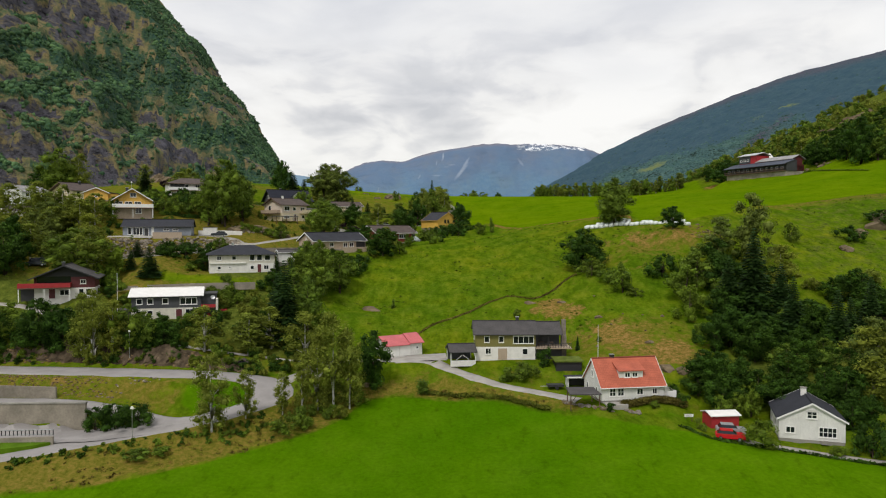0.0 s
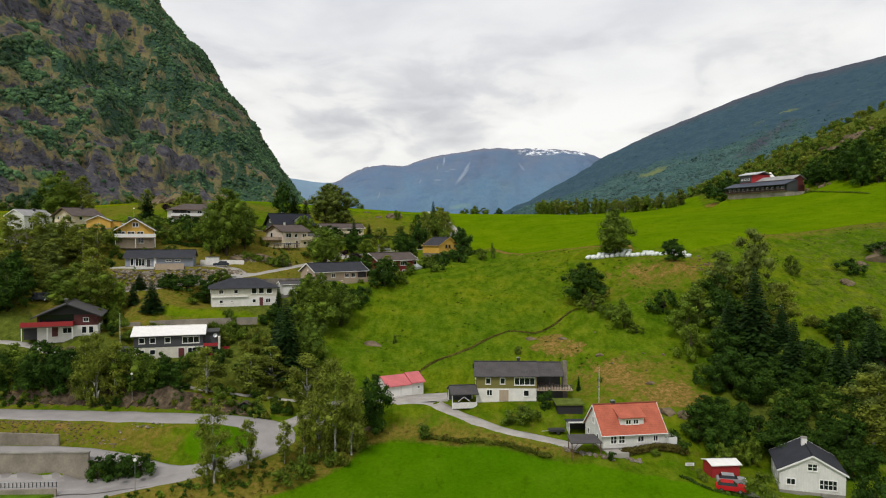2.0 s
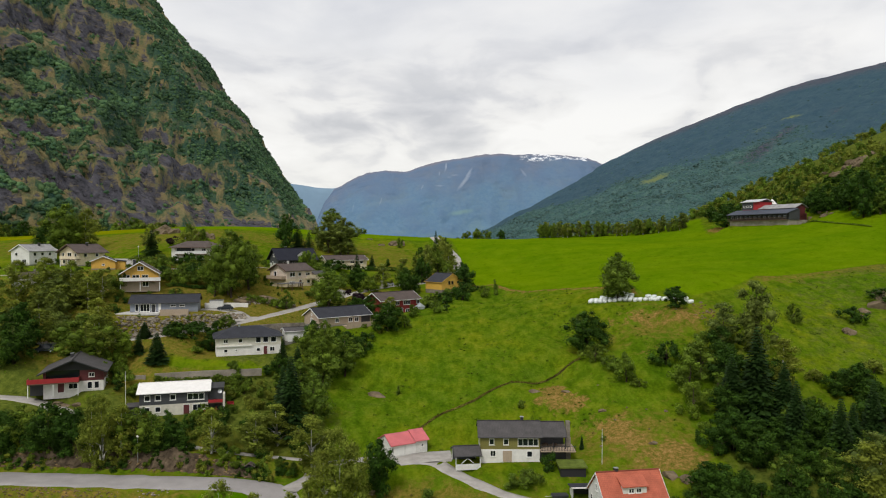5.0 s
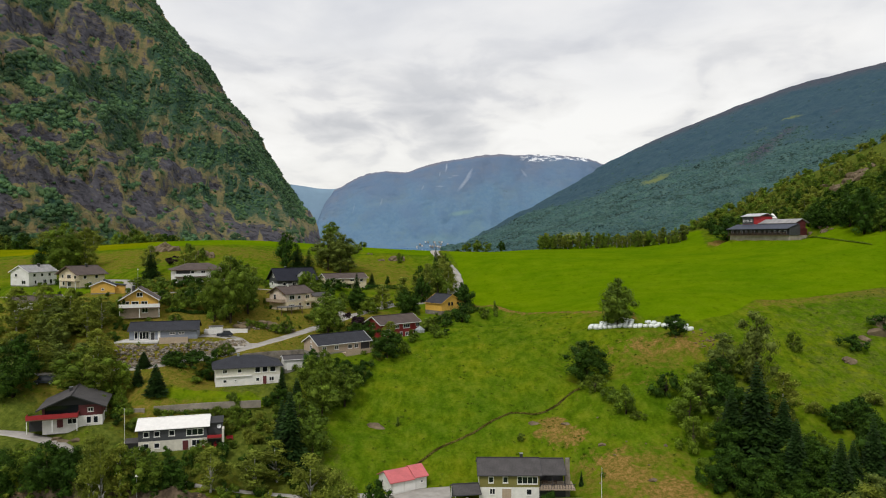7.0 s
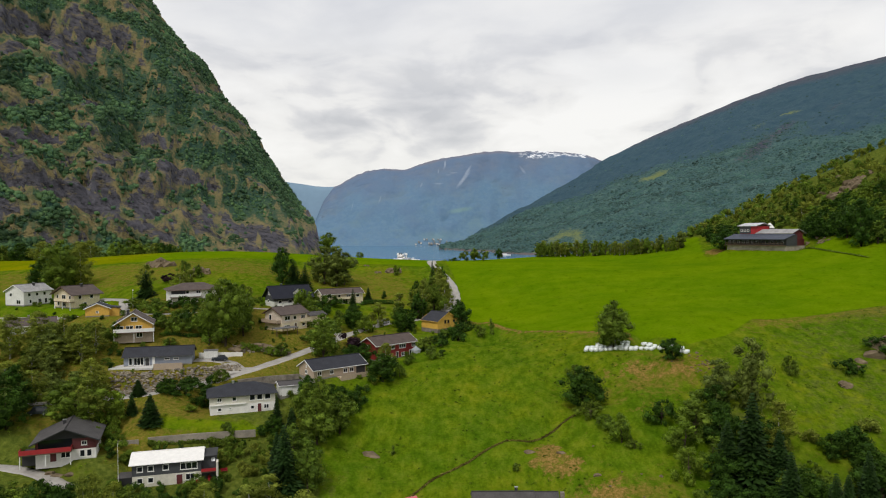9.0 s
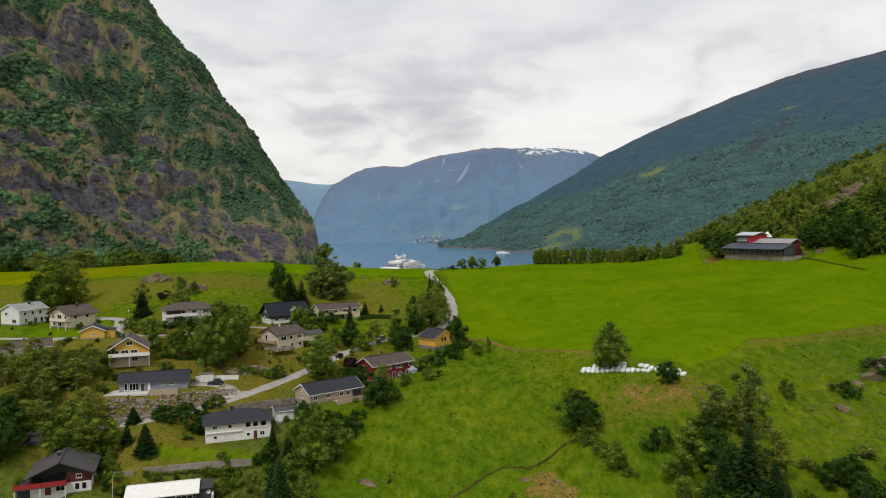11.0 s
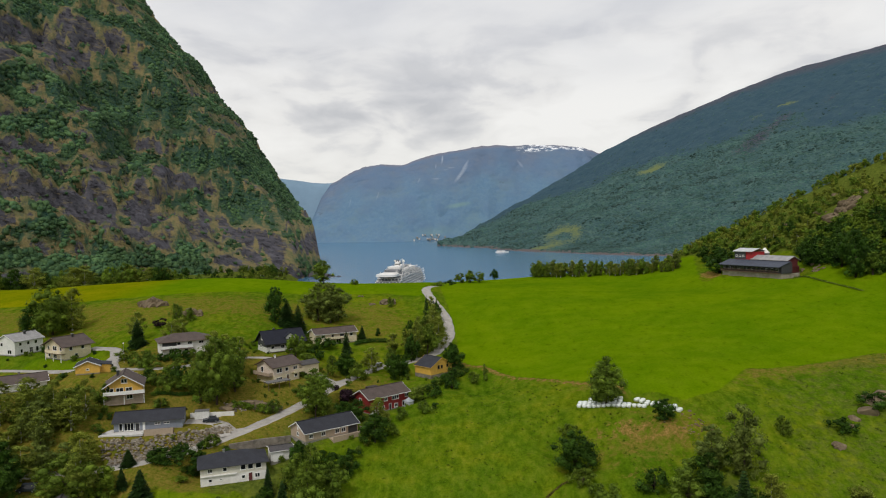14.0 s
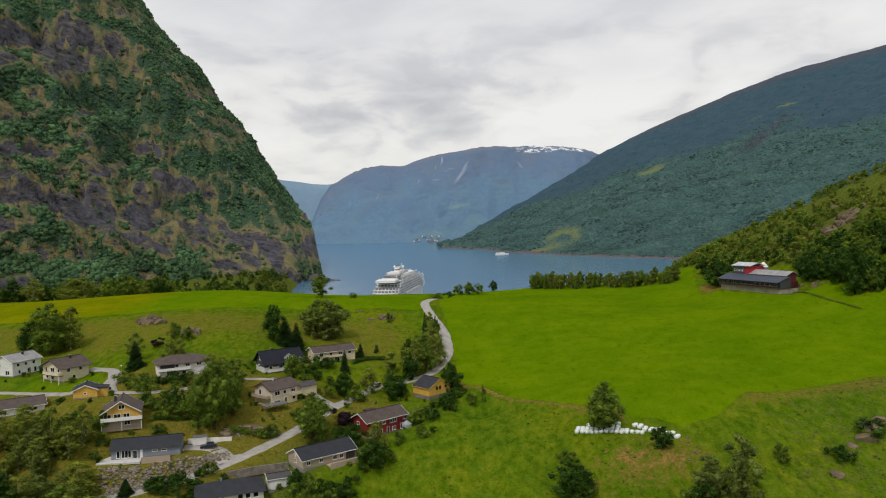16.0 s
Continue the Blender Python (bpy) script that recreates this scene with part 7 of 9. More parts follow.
for px_, py_, ph, pw in [(15.8, 230.6, 3.5, 2.2), (39.2, 106.8, 2.0, 2.3), (11.2, 125.3, 2.3, 4.1), (-3.3, 122.1, 2.8, 4.0), (-49.2, 140.0, 2.6, 4.8), (-47.1, 155.4, 3.1, 3.9), (-50.8, 155.2, 3.0, 3.4), (-24.2, 106.2, 2.8, 5.2), (-42.5, 97.4, 1.5, 4.4), (13.6, 125.0, 3.3, 6.2), (34.2, 162.8, 4.0, 6.4), (37.2, 158.6, 3.2, 5.0), (41.5, 152.0, 2.0, 4.4), (85.4, 173.6, 4.9, 4.6), (-11.3, 159.2, 2.2, 1.8), (15.8, 150.8, 1.8, 2.4), (30.4, 137.3, 1.1, 1.6), (16.1, 233.7, 3.7, 2.3), (-89.1, 191.1, 5.4, 6.9), (-67.9, 204.8, 4.9, 6.4), (-75.8, 200.0, 4.8, 6.3), (-4.1, 216.9, 4.4, 7.8), (12.0, 229.5, 3.7, 4.9), (-46.0, 200.9, 4.0, 5.1), (-49.1, 229.6, 4.6, 7.6), (-45.6, 254.5, 4.1, 8.4), (34.1, 182.4, 3.2, 5.2)]:
    plant('shrub', px_, py_, ph, pw)
for px_, py_, ph, pw in [(-43.9, 370.6, 3.0, 4.8), (-52.8, 176.2, 3.1, 6.0)]:
    plant('shrub', px_, py_, ph, pw)
for px_, py_, ph, pw in [(46.3, 101.7, 3.9, 6.5), (55.8, 98.9, 1.9, 3.4), (-21.6, 108.6, 2.6, 4.2), (-39.5, 98.6, 1.3, 3.6), (-25.8, 232.1, 5.2, 8.4), (-86.6, 214.7, 4.3, 7.5), (-42.6, 233.6, 4.7, 7.7), (-75.4, 152.8, 4.9, 7.0)]:
    plant('lime_shrub', px_, py_, ph, pw)
for px_, py_, ph, pw in [(-28.7, 213.9, 5.6, 8.2)]:
    plant('purple_tree', px_, py_, ph, pw)

plant('broadleaf_tree', -81.7, 158.0, 11.5, 12.5)
for px_, py_, ph, pw in [(-98.8, 176.1, 8.8, 10.0), (-94.0, 168.5, 8.0, 9.3), (-99.8, 160.3, 7.7, 9.1), (-105.0, 169.0, 8.2, 10.5), (-88.0, 169.5, 7.0, 7.5), (-101.0, 183.0, 9.4, 7.5)]:
    plant('aspen', px_, py_, ph, pw)
for px_, py_, ph, pw in [(-49.0, 291.5, 15.6, 11.5), (-44.2, 292.5, 16.6, 12.0), (-41.5, 296.5, 13.6, 10.5)]:
    plant('aspen', px_, py_, ph, pw)
for kind, px_, py_, ph, pw in (("aspen", 70, 160, 17.0, 9.5), ("aspen", 63.5, 162, 11.0, 7.5), ("broadleaf_tree", 57, 158, 7.5, 7), ("spruce", 61.5, 140, 19.0, 9.8), ("spruce", 65, 131, 14.0, 7.0), ("spruce", 79.7, 131.5, 13.5, 6.5), ("spruce", 74.5, 129.0, 11.0, 6.0), ("spruce", 66.5, 139, 12.5, 7.6), ("spruce", 57.0, 141, 13.0, 7.6), ("birch", 70.5, 148, 11.5, 8),
                              ("lime_tree", 51, 148, 8.0, 8), ("broadleaf_tree", 55, 153, 8.0, 8), ("lime_tree", 56, 146, 6.0, 6.5), ("dark_tree", 60, 150, 8.5, 7.5), ("aspen", 72, 117, 13.0, 8.5), ("birch_shrub", 84, 147, 3.4, 6), ("birch_shrub", 88, 151, 3.6, 6.5), ("birch_shrub", 93, 154, 3.4, 6), ("birch_shrub", 97, 150, 3.2, 6), ("shrub", 90, 145, 3.0, 5), ("birch_shrub", 79, 151, 3.0, 5)):
    plant(kind, px_, py_, ph, pw)
# woods on the hill beside the barn, and the rows behind the crest
wood = random.Random(5)
placed = []
while len(placed) < 680:
    y = wood.uniform(235, 640)
    foot = float(np.interp(y, [200, 260, 300, 345, 430, 700], [255, 200, 176, 168, 138, 134]))
    x = foot + abs(wood.gauss(0, 1)) * 55 + wood.uniform(-4, 10)
    if x > 330 or (abs(x - 150) < 16 and abs(y - 326) < 27) or math.hypot(x - 202, y - 362) < 11 or math.hypot(x - 214, y - 369) < 11:
        continue
    if wood.random() < 0.2 + 0.6 * noise.noise(Vector((x * 0.03, y * 0.03, 2.0))):
        continue
    placed.append((x, y))
    h = wood.uniform(3.5, 7.5) if x < foot + 60 else wood.uniform(3.0, 5.5)
    if y > 385 or x > foot + 55:
        HILL.setdefault(wood.choice(["shrub", "lime_shrub", "birch_shrub", "birch_shrub"]), []).append((x, y, h, h * wood.uniform(0.9, 1.25)))
    else:
        plant(wood.choice(["broadleaf_tree", "lime_tree", "birch", "lime_tree", "dark_tree"]), x, y, h, h * wood.uniform(0.9, 1.25), 0.3)
for i in range(84):
    u = i / 83
    x, y = 56 + 78 * u + wood.uniform(-1.5, 1.5), 428 - 30 * u + wood.uniform(-5, 5)
    h = wood.uniform(4.4, 9.6)
    plant(wood.choice(["birch", "aspen", "birch", "broadleaf_tree", "lime_tree"]), x, y, h, h * wood.uniform(0.5, 0.75))
for i in range(130):
    y = wood.uniform(262, 338)
    x = float(np.interp(y, [262, 300, 340], [198, 178, 166])) + abs(wood.gauss(0, 14))
    h = wood.uniform(5, 9)
    plant(wood.choice(["dark_tree", "broadleaf_tree", "dark_tree", "lime_tree"]), x, y, h, h * wood.uniform(0.85, 1.1), 0.3)
for i in range(120):
    x, y = wood.uniform(-330, -150), wood.uniform(438, 480)
    g = on_ground(x, y)
    top = 103 - 0.064 * y - wood.uniform(-1, 4) - 5 * step(-190, -150, x)
    h = float(np.clip(top - g, 6, 18))
    plant(wood.choice(["birch", "broadleaf_tree", "birch", "lime_tree", "dark_tree"]), x, y, h, h * wood.uniform(0.6, 0.85))
gully = [(47, 132), (58, 120), (70, 122), (73, 136), (70, 148), (68, 164), (61, 160), (54, 146)]
n = 0
while n < 26:
    x, y = wood.uniform(46, 88), wood.uniform(118, 176)
    if float(inside(np.array([x]), np.array([y]), gully, 0.5)[0]) > 0.5:
        n += 1
        h = wood.uniform(4.0, 8.5)
        plant(wood.choice(["dark_tree", "dark_tree", "dark_tree", "broadleaf_tree"]), x, y, h, h * wood.uniform(0.75, 1.05))
n = 0
while n < 60:
    x, y = wood.uniform(44, 96), wood.uniform(112, 172)
    if float(inside(np.array([x]), np.array([y]), [(44, 120), (58, 114), (90, 112), (94, 136), (76, 144), (69, 168), (61, 164), (54, 150), (48, 138)], 0.5)[0]) > 0.5 and float(rect_distance(np.array(x), np.array(y), 49.8, 104.2, -18, 8.8, 9.5)) > 3:
        n += 1
        h = wood.uniform(2.0, 4.0)
        brush(("dark_shrub", "shrub", "dark_shrub", "lime_shrub")[n % 4], x, y, h, h * wood.uniform(1.1, 1.6))
for i in range(96):
    x, y = wood.uniform(-100, -48), wood.uniform(128.4, 133.0)
    h = wood.uniform(2.6, 5.6)
    brush("dark_shrub", x, y, h, h * wood.uniform(1.0, 1.4))
for i in range(14):
    x, y = wood.uniform(-24, -14), wood.uniform(109.5, 118)
    if float(inside(np.array([x]), np.array([y]), LOWER_FIELD, 0.5)[0]) < 0.3:
        h = wood.uniform(1.5, 3.4)
        plant(wood.choice(["birch_shrub", "lime_shrub", "shrub"]), x, y, h, h * wood.uniform(1.0, 1.5))
for i in range(46):
    x, y = wood.uniform(-98, -34), wood.uniform(126.8, 128.6)
    h = wood.uniform(0.8, 1.9)
    brush(("dark_shrub", "shrub", "birch_shrub")[i % 3], x, y, h, h * wood.uniform(1.2, 2.0))
for i in range(64):
    x, y = wood.uniform(-104, -32), wood.uniform(125.4, 127.2)
    if not (-72 < x < -66 or -58 < x < -44):
        h = wood.uniform(0.6, 1.7)
        brush(("dark_shrub", "shrub", "dark_shrub", "birch_shrub")[i % 4], x, y, h, h * wood.uniform(1.2, 2.0))
# dark undergrowth below the birches beside the footpath
for i in range(110):
    x, y = wood.uniform(-56, -22), wood.uniform(127.5, 141)
    if min(float(np.min(np.hypot(l[:, 0] - x, l[:, 1] - y))) - hw for hw, l in LINES.values()) > 1.0 and min(float(rect_distance(np.array(x), np.array(y), *p[:2], p[3], *p[4:])) for p in PLAN.values()) > 2.5:
        h = wood.uniform(0.9, 2.4)
        brush(("dark_shrub", "dark_shrub", "shrub")[i % 3], x, y, h, h * wood.uniform(1.2, 1.8))
# low growth on the slope between the road and the hay field
for i in range(90):
    u = wood.uniform(0, 1)
    x, y = -58 + 34 * u + wood.uniform(-1.5, 1.5), 94.5 + 13 * u + wood.gauss(0, 1.4)
    if float(inside(np.array([x]), np.array([y]), LOWER_FIELD, 0.5)[0]) < 0.2 and min(float(np.min(np.hypot(l[:, 0] - x, l[:, 1] - y))) - hw for hw, l in LINES.values()) > 0.9:
        h = wood.uniform(0.3, 1.0)
        brush(("shrub", "lime_shrub", "dark_shrub")[i % 3], x, y, h, h * wood.uniform(1.4, 2.4))
# garden shrubs round the houses
for key, (hx, hy, _, head, lx, ly) in PLAN.items():
    if key in ("barn", "olive_wing", "carport", "garage", "shed", "annex", "white_low", "olive"):
        continue
    c_, s_ = math.cos(radians(head)), math.sin(radians(head))
    for k in range(8):
        side_ = wood.choice("flrb")
        u, v = {"f": (wood.uniform(-1, lx + 1), -wood.uniform(2.2, 4.5)), "b": (wood.uniform(-1, lx + 1), ly + wood.uniform(2, 4)), "l": (-wood.uniform(2.5, 4.5), wood.uniform(-1, ly)), "r": (lx + wood.uniform(2.5, 4.5), wood.uniform(-1, ly))}[side_]
        x, y = hx + u * c_ - v * s_, hy + u * s_ + v * c_
        if min(float(np.min(np.hypot(l[:, 0] - x, l[:, 1] - y))) - hw for hw, l in LINES.values()) < 0.8:
            continue
        h = wood.uniform(0.8, 1.5) if side_ == "f" else wood.uniform(1.2, 2.6)
        plant(wood.choice(["shrub", "dark_shrub", "lime_shrub", "shrub"]), x, y, h, h * wood.uniform(1.1, 1.8))
# scrub on the banks
banks = [((-160, 150), (-100, 190), 40), ((-128, 128), (-70, 138), 26), ((-60, 133), (-26, 138), 16), ((66, 112), (118, 138), 40), ((-30, 170), (0, 232), 26), ((-58, 128), (-30, 150), 16), ((60, 128), (80, 165), 14), ((-115, 150), (-90, 190), 20)]
for (x0, y0), (x1, y1), n in banks:
    for i in range(n):
        x, y = wood.uniform(x0, x1), wood.uniform(y0, y1)
        clear = min([float(rect_distance(np.array(x), np.array(y), *p[:2], p[3], *p[4:])) for p in PLAN.values()])
        road = min(float(np.min(np.hypot(l[:, 0] - x, l[:, 1] - y))) - hw for hw, l in LINES.values())
        if clear < 2.5 or road < 1.5 or float(inside(np.array([x]), np.array([y]), PASTURE, 1.0)[0]) > 0.4:
            continue
        kind = wood.choice(["shrub", "dark_shrub", "lime_shrub", "birch_shrub", "shrub"] + (["dark_tree", "birch", "broadleaf_tree"] if abs(x) > 66 else []))
        h = wood.uniform(1.0, 2.8) if "shrub" in kind else wood.uniform(3.5, 6.5)
        (brush if "shrub" in kind else plant)(kind, x, y, h, h * wood.uniform(0.8, 1.3))


# hedgerows beside the pasture and the village lane
for ax, ay, bx, by, n, kinds in ((-22.4, 176.3, -13, 200, 9, ("shrub", "dark_shrub", "birch_shrub")), (-8, 219, 9.6, 237.5, 15, ("dark_shrub", "shrub", "dark_shrub")), (-70, 171.8, -55, 181.0, 11, ("dark_shrub", "shrub", "dark_shrub")), (-90, 197, -84, 212, 6, ("shrub", "lime_shrub")),
                                 (-78, 215.5, -58, 222, 8, ("dark_shrub", "shrub", "lime_shrub")), (-86, 218, -76, 224, 7, ("shrub", "dark_shrub")), (-56, 197, -48, 201, 4, ("shrub", "lime_shrub")), (-48, 150, -38, 156, 7, ("lime_shrub", "shrub", "birch_shrub"))):
    for i in range(n):
        u = (i + wood.uniform(0.1, 0.9)) / n
        x, y = ax + (bx - ax) * u + wood.uniform(-0.9, 0.9), ay + (by - ay) * u + wood.uniform(-0.9, 0.9)
        h = wood.uniform(1.6, 3.4)
        plant(wood.choice(kinds), x, y, h, h * wood.uniform(1.1, 1.6))


# garden shrubs by the plot: middle, spread, number, height, kinds
for cx, cy, sx_, sy_, n, gh, kinds in ((-140, 242, 1.5, 0.8, 4, 1.5, "shrub dark_shrub"), (-124.5, 232.5, 0.8, 1.0, 2, 1.4, "shrub"), (-117, 238, 2.2, 1.6, 5, 1.8, "dark_shrub shrub"), (-92, 219.5, 3.6, 3.2, 10, 2.5, "shrub lime_shrub dark_shrub"), (-78.5, 220.5, 3.2, 1.2, 6, 2.8, "dark_shrub"),
                                     (-75.5, 205.5, 4.6, 4.2, 16, 2.3, "shrub dark_shrub lime_shrub"), (-105, 192, 13, 7, 18, 3.0, "shrub dark_shrub birch_shrub"), (-103, 185, 7, 4, 12, 3.6, "dark_shrub"), (-43.5, 263, 3, 3, 5, 2.3, "dark_shrub shrub"), (-52, 226, 1.6, 3, 4, 2.0, "shrub"),
                                     (-10, 236, 2.4, 6, 6, 2.2, "dark_shrub shrub"), (-47, 208, 4, 2.4, 4, 1.3, "lime_shrub shrub"), (-84, 147, 1.2, 1.6, 3, 2.6, "dark_shrub"), (-70, 150, 4, 3, 9, 2.6, "shrub lime_shrub dark_shrub"), (-40, 146, 4, 5, 10, 2.4, "lime_shrub birch_shrub shrub"), (-58, 153.2, 6, 0.8, 8, 1.8, "shrub dark_shrub"), (-47, 155.8, 4, 0.8, 7, 2.0, "dark_shrub shrub"), (-36, 160, 3, 3, 6, 2.6, "dark_shrub shrub")):
    for i in range(n):
        x, y = cx + wood.uniform(-1, 1) * sx_, cy + wood.uniform(-1, 1) * sy_
        if min(float(rect_distance(np.array(x), np.array(y), *p[:2], p[3], *p[4:])) for p in PLAN.values()) < 1.0 or min(float(np.min(np.hypot(l[:, 0] - x, l[:, 1] - y))) - hw for hw, l in LINES.values()) < 0.7:
            continue
        h = gh * wood.uniform(0.7, 1.25)
        brush(wood.choice(kinds.split()), x, y, h, h * wood.uniform(1.0, 1.5))
for kind, px_, py_, ph, pw in (("birch", -69.6, 222.4, 9.8, 6.5), ("birch", -66.8, 225.8, 8.3, 5.5), ("birch", -62.5, 226.4, 7.6, 5.5), ("lime_tree", -48.1, 242.7, 7.8, 5.5), ("dark_tree", -29.9, 237.9, 8.2, 6.0), ("broadleaf_tree", -145.6, 265.4, 13.0, 11.0), ("dark_tree", -141.8, 270.3, 11.0, 10.0), ("birch", -88.5, 241, 7.0, 5.0), ("birch", 0.4, 270, 12.5, 7.5), ("birch", -1.5, 281, 12.0, 7.0), ("broadleaf_tree", -3.6, 262, 11.2, 7.0)):
    plant(kind, px_, py_, ph, pw)
# gardens and thickets between the houses: x, y, height, width
for kind, spots in (
    ("broadleaf_tree", [(-34.7, 205.3, 11.1, 10.2), (-15.7, 185.2, 6.2, 7.1), (-30.2, 172.5, 8.5, 6.0), (-31.6, 167.2, 5.7, 5.2), (-78.0, 160.3, 9.9, 8.3), (-62.7, 199.4, 8.6, 11.0)]),
    ("dark_shrub", [(-23.1, 200.2, 5.2, 7.3), (2.3, 225.6, 4.0, 6.0), (4.8, 225.5, 4.6, 5.1), (8.5, 239.4, 3.1, 4.5), (-5.6, 220.8, 3.2, 5.0), (-0.5, 206.8, 2.1, 3.6), (-18.5, 180.9, 2.4, 2.8), (-41.7, 160.7, 2.5, 3.8), (-41.7, 244.7, 5.0, 5.6), (-24.0, 284.6, 3.7, 3.2), (-79.7, 219.7, 3.7, 6.2), (-75.9, 222.8, 4.6, 5.0), (-83.5, 206.5, 4.0, 4.7), (-67.3, 170.0, 3.8, 4.5), (-64.3, 171.3, 3.8, 5.2), (-61.9, 174.2, 3.8, 5.3), (-59.2, 176.6, 3.5, 5.3), (-98.6, 201.8, 2.7, 4.7)]),
    ("dark_tree", [(-30.0, 239.1, 8.1, 5.8), (-13.6, 231.6, 6.6, 7.9), (-10.1, 267.8, 11.8, 4.4), (-0.8, 304.8, 9.5, 4.6), (-33.5, 175.3, 6.3, 4.8), (-27.2, 173.2, 6.5, 5.4), (-24.6, 172.8, 6.5, 5.4), (-28.7, 164.0, 5.6, 5.1), (-38.9, 161.0, 5.0, 3.8)]),
    ("birch", [(-21.2, 240.8, 9.2, 5.5), (-16.5, 263.4, 7.7, 6.0), (-7.4, 274.6, 11.6, 4.1), (-101.1, 182.9, 10.7, 6.6), (-98.4, 183.5, 11.1, 6.6), (-94.3, 183.9, 11.3, 6.6), (-90.9, 183.3, 10.9, 5.8), (-85.3, 171.8, 7.9, 8.2), (-102.1, 242.7, 10.3, 6.5)]),
    ("lime_shrub", [(-26.5, 234.6, 5.2, 4.5), (-11.7, 190.7, 3.5, 4.4), (-35.4, 232.2, 3.9, 5.3), (-96.4, 262.7, 6.7, 5.9), (-91.2, 263.0, 5.2, 5.8), (-78.4, 209.4, 2.9, 4.7)]),
    ("spruce", [(-4.6, 295.4, 14.2, 4.9), (-37.6, 168.9, 7.4, 2.3), (-38.7, 164.5, 7.1, 3.2), (-35.6, 168.0, 3.2, 1.6)]),
    ("shrub", [(-3.0, 203.7, 3.8, 4.6), (-9.8, 200.2, 3.5, 4.7), (-48.2, 158.0, 4.0, 4.1), (-35.6, 241.9, 3.6, 4.6), (-41.9, 214.0, 3.0, 4.1), (-21.9, 322.6, 4.7, 4.4), (-21.9, 221.4, 2.2, 4.2), (-72.3, 162.0, 4.0, 4.4), (-98.6, 225.2, 3.2, 7.8), (-88.9, 218.0, 3.5, 6.6), (-80.9, 205.0, 4.1, 6.2), (-72.5, 202.6, 3.7, 6.1), (-74.7, 201.3, 2.9, 3.8), (-56.2, 178.4, 3.9, 5.3), (-97.6, 155.3, 5.1, 4.6), (-89.3, 187.8, 4.3, 6.6)]),
    ("purple_tree", [(-99.5, 256.0, 3.2, 4.6)]),
):
    for px_, py_, ph, pw in spots:
        if min(math.hypot(px_ - a, py_ - b) for a, b in GROWN) > 2.4 and min(float(rect_distance(np.array(px_), np.array(py_), *p[:2], p[3], *p[4:])) for p in PLAN.values()) > 0.8:
            plant(kind, px_, py_, ph, pw)
# valley floor under the steep mountain
for i in range(210):
    y = wood.uniform(640, 1230)
    x = (-0.262 if i < 120 else -0.222) * y - abs(wood.gauss(0, 1)) * (0.2 if i < 120 else 0.04) * y
    h = wood.uniform(7, 14)
    plant(wood.choice(["birch", "broadleaf_tree", "dark_tree"]), x, y, h, h * wood.uniform(0.8, 1.2))
# wood close beside the barn, and light scrub all over the hill above it
for i in range(46):
    y = wood.uniform(276, 326)
    x = float(np.interp(y, [276, 292, 307, 326], [170, 168, 167, 165.5])) + abs(wood.gauss(0, 7))
    h = wood.uniform(6, 10)
    plant(wood.choice(["dark_tree", "dark_tree", "broadleaf_tree"]), x, y, h, h * wood.uniform(0.8, 1.0), 0.3)
for i in range(1500):
    y = wood.uniform(240, 620)
    x = float(np.interp(y, [200, 260, 300, 345, 430, 700], [262, 208, 184, 174, 143, 140])) + wood.uniform(0, 1) ** 1.3 * 130
    if math.hypot(x - 205, y - 364) < 9 or math.hypot(x - 215, y - 371) < 8 or x > 335:
        continue
    h = wood.uniform(2.6, 6.8) if y > 330 else wood.uniform(2.2, 4.6)
    HILL.setdefault(wood.choice(["birch_shrub", "lime_shrub", "birch_shrub", "shrub"] if y > 345 else ["lime_shrub", "dark_shrub", "shrub"]), []).append((x, y, h, h * wood.uniform(0.9, 1.3)))
brng_leaf = np.random.default_rng(31)
for kind, rows, thick, leaf_ in [(k, v, 420, 0.16) for k, v in BRUSH.items()] + [(k, v, 110, 0.40) for k, v in HILL.items()]:
    cs, rs = [], []
    for x, y, h, w in rows:
        for k in range(6):
            a, q = brng_leaf.uniform(0, 6.28), brng_leaf.uniform(0, 0.34) * w
            r = brng_leaf.uniform(0.16, 0.26) * (h + w) / 2
            xx, yy = x + q * math.cos(a), y + q * math.sin(a)
            cs.append((xx, yy, on_ground(xx, yy) + brng_leaf.uniform(0.15, 1.0) * max(h - r, 0.2)))
            rs.append(r)
    mat_, say_ = {"dark_shrub": (LEAF_DARK, "dark green"), "lime_shrub": (LEAF_LIME, "light green"), "birch_shrub": (LEAF_BIRCH, "pale green birch"), "shrub": (LEAF, "mid-green")}[kind]
    solo("undergrowth", cloud_mesh("undergrowth", leaf_cloud(brng_leaf, cs, rs, thick * len(rows), leaf_, 0.9), mat_, (cs, rs)), None, "tangled " + say_ + " undergrowth on the banks" if thick > 200 else "light " + say_ + " scrub on the hillside", "undergrowth", kind="stuff")

# scrub forest on the mountains, too much to count
def scatter(rng, X, Y, Z, mask, count):
    """Places on a sheet, thicker where the mask is higher."""
    k = rng.choice(mask.size, count, p=mask.ravel() / mask.sum())
    j, i = np.minimum(k // X.shape[1], X.shape[0] - 2), np.minimum(k % X.shape[1], X.shape[1] - 2)
    u, v = rng.uniform(0, 1, (2, count))
    return np.stack([A[j, i] * (1 - u) * (1 - v) + A[j, i + 1] * u * (1 - v) + A[j + 1, i] * (1 - u) * v + A[j + 1, i + 1] * u * v for A in (X, Y, Z)], 1)


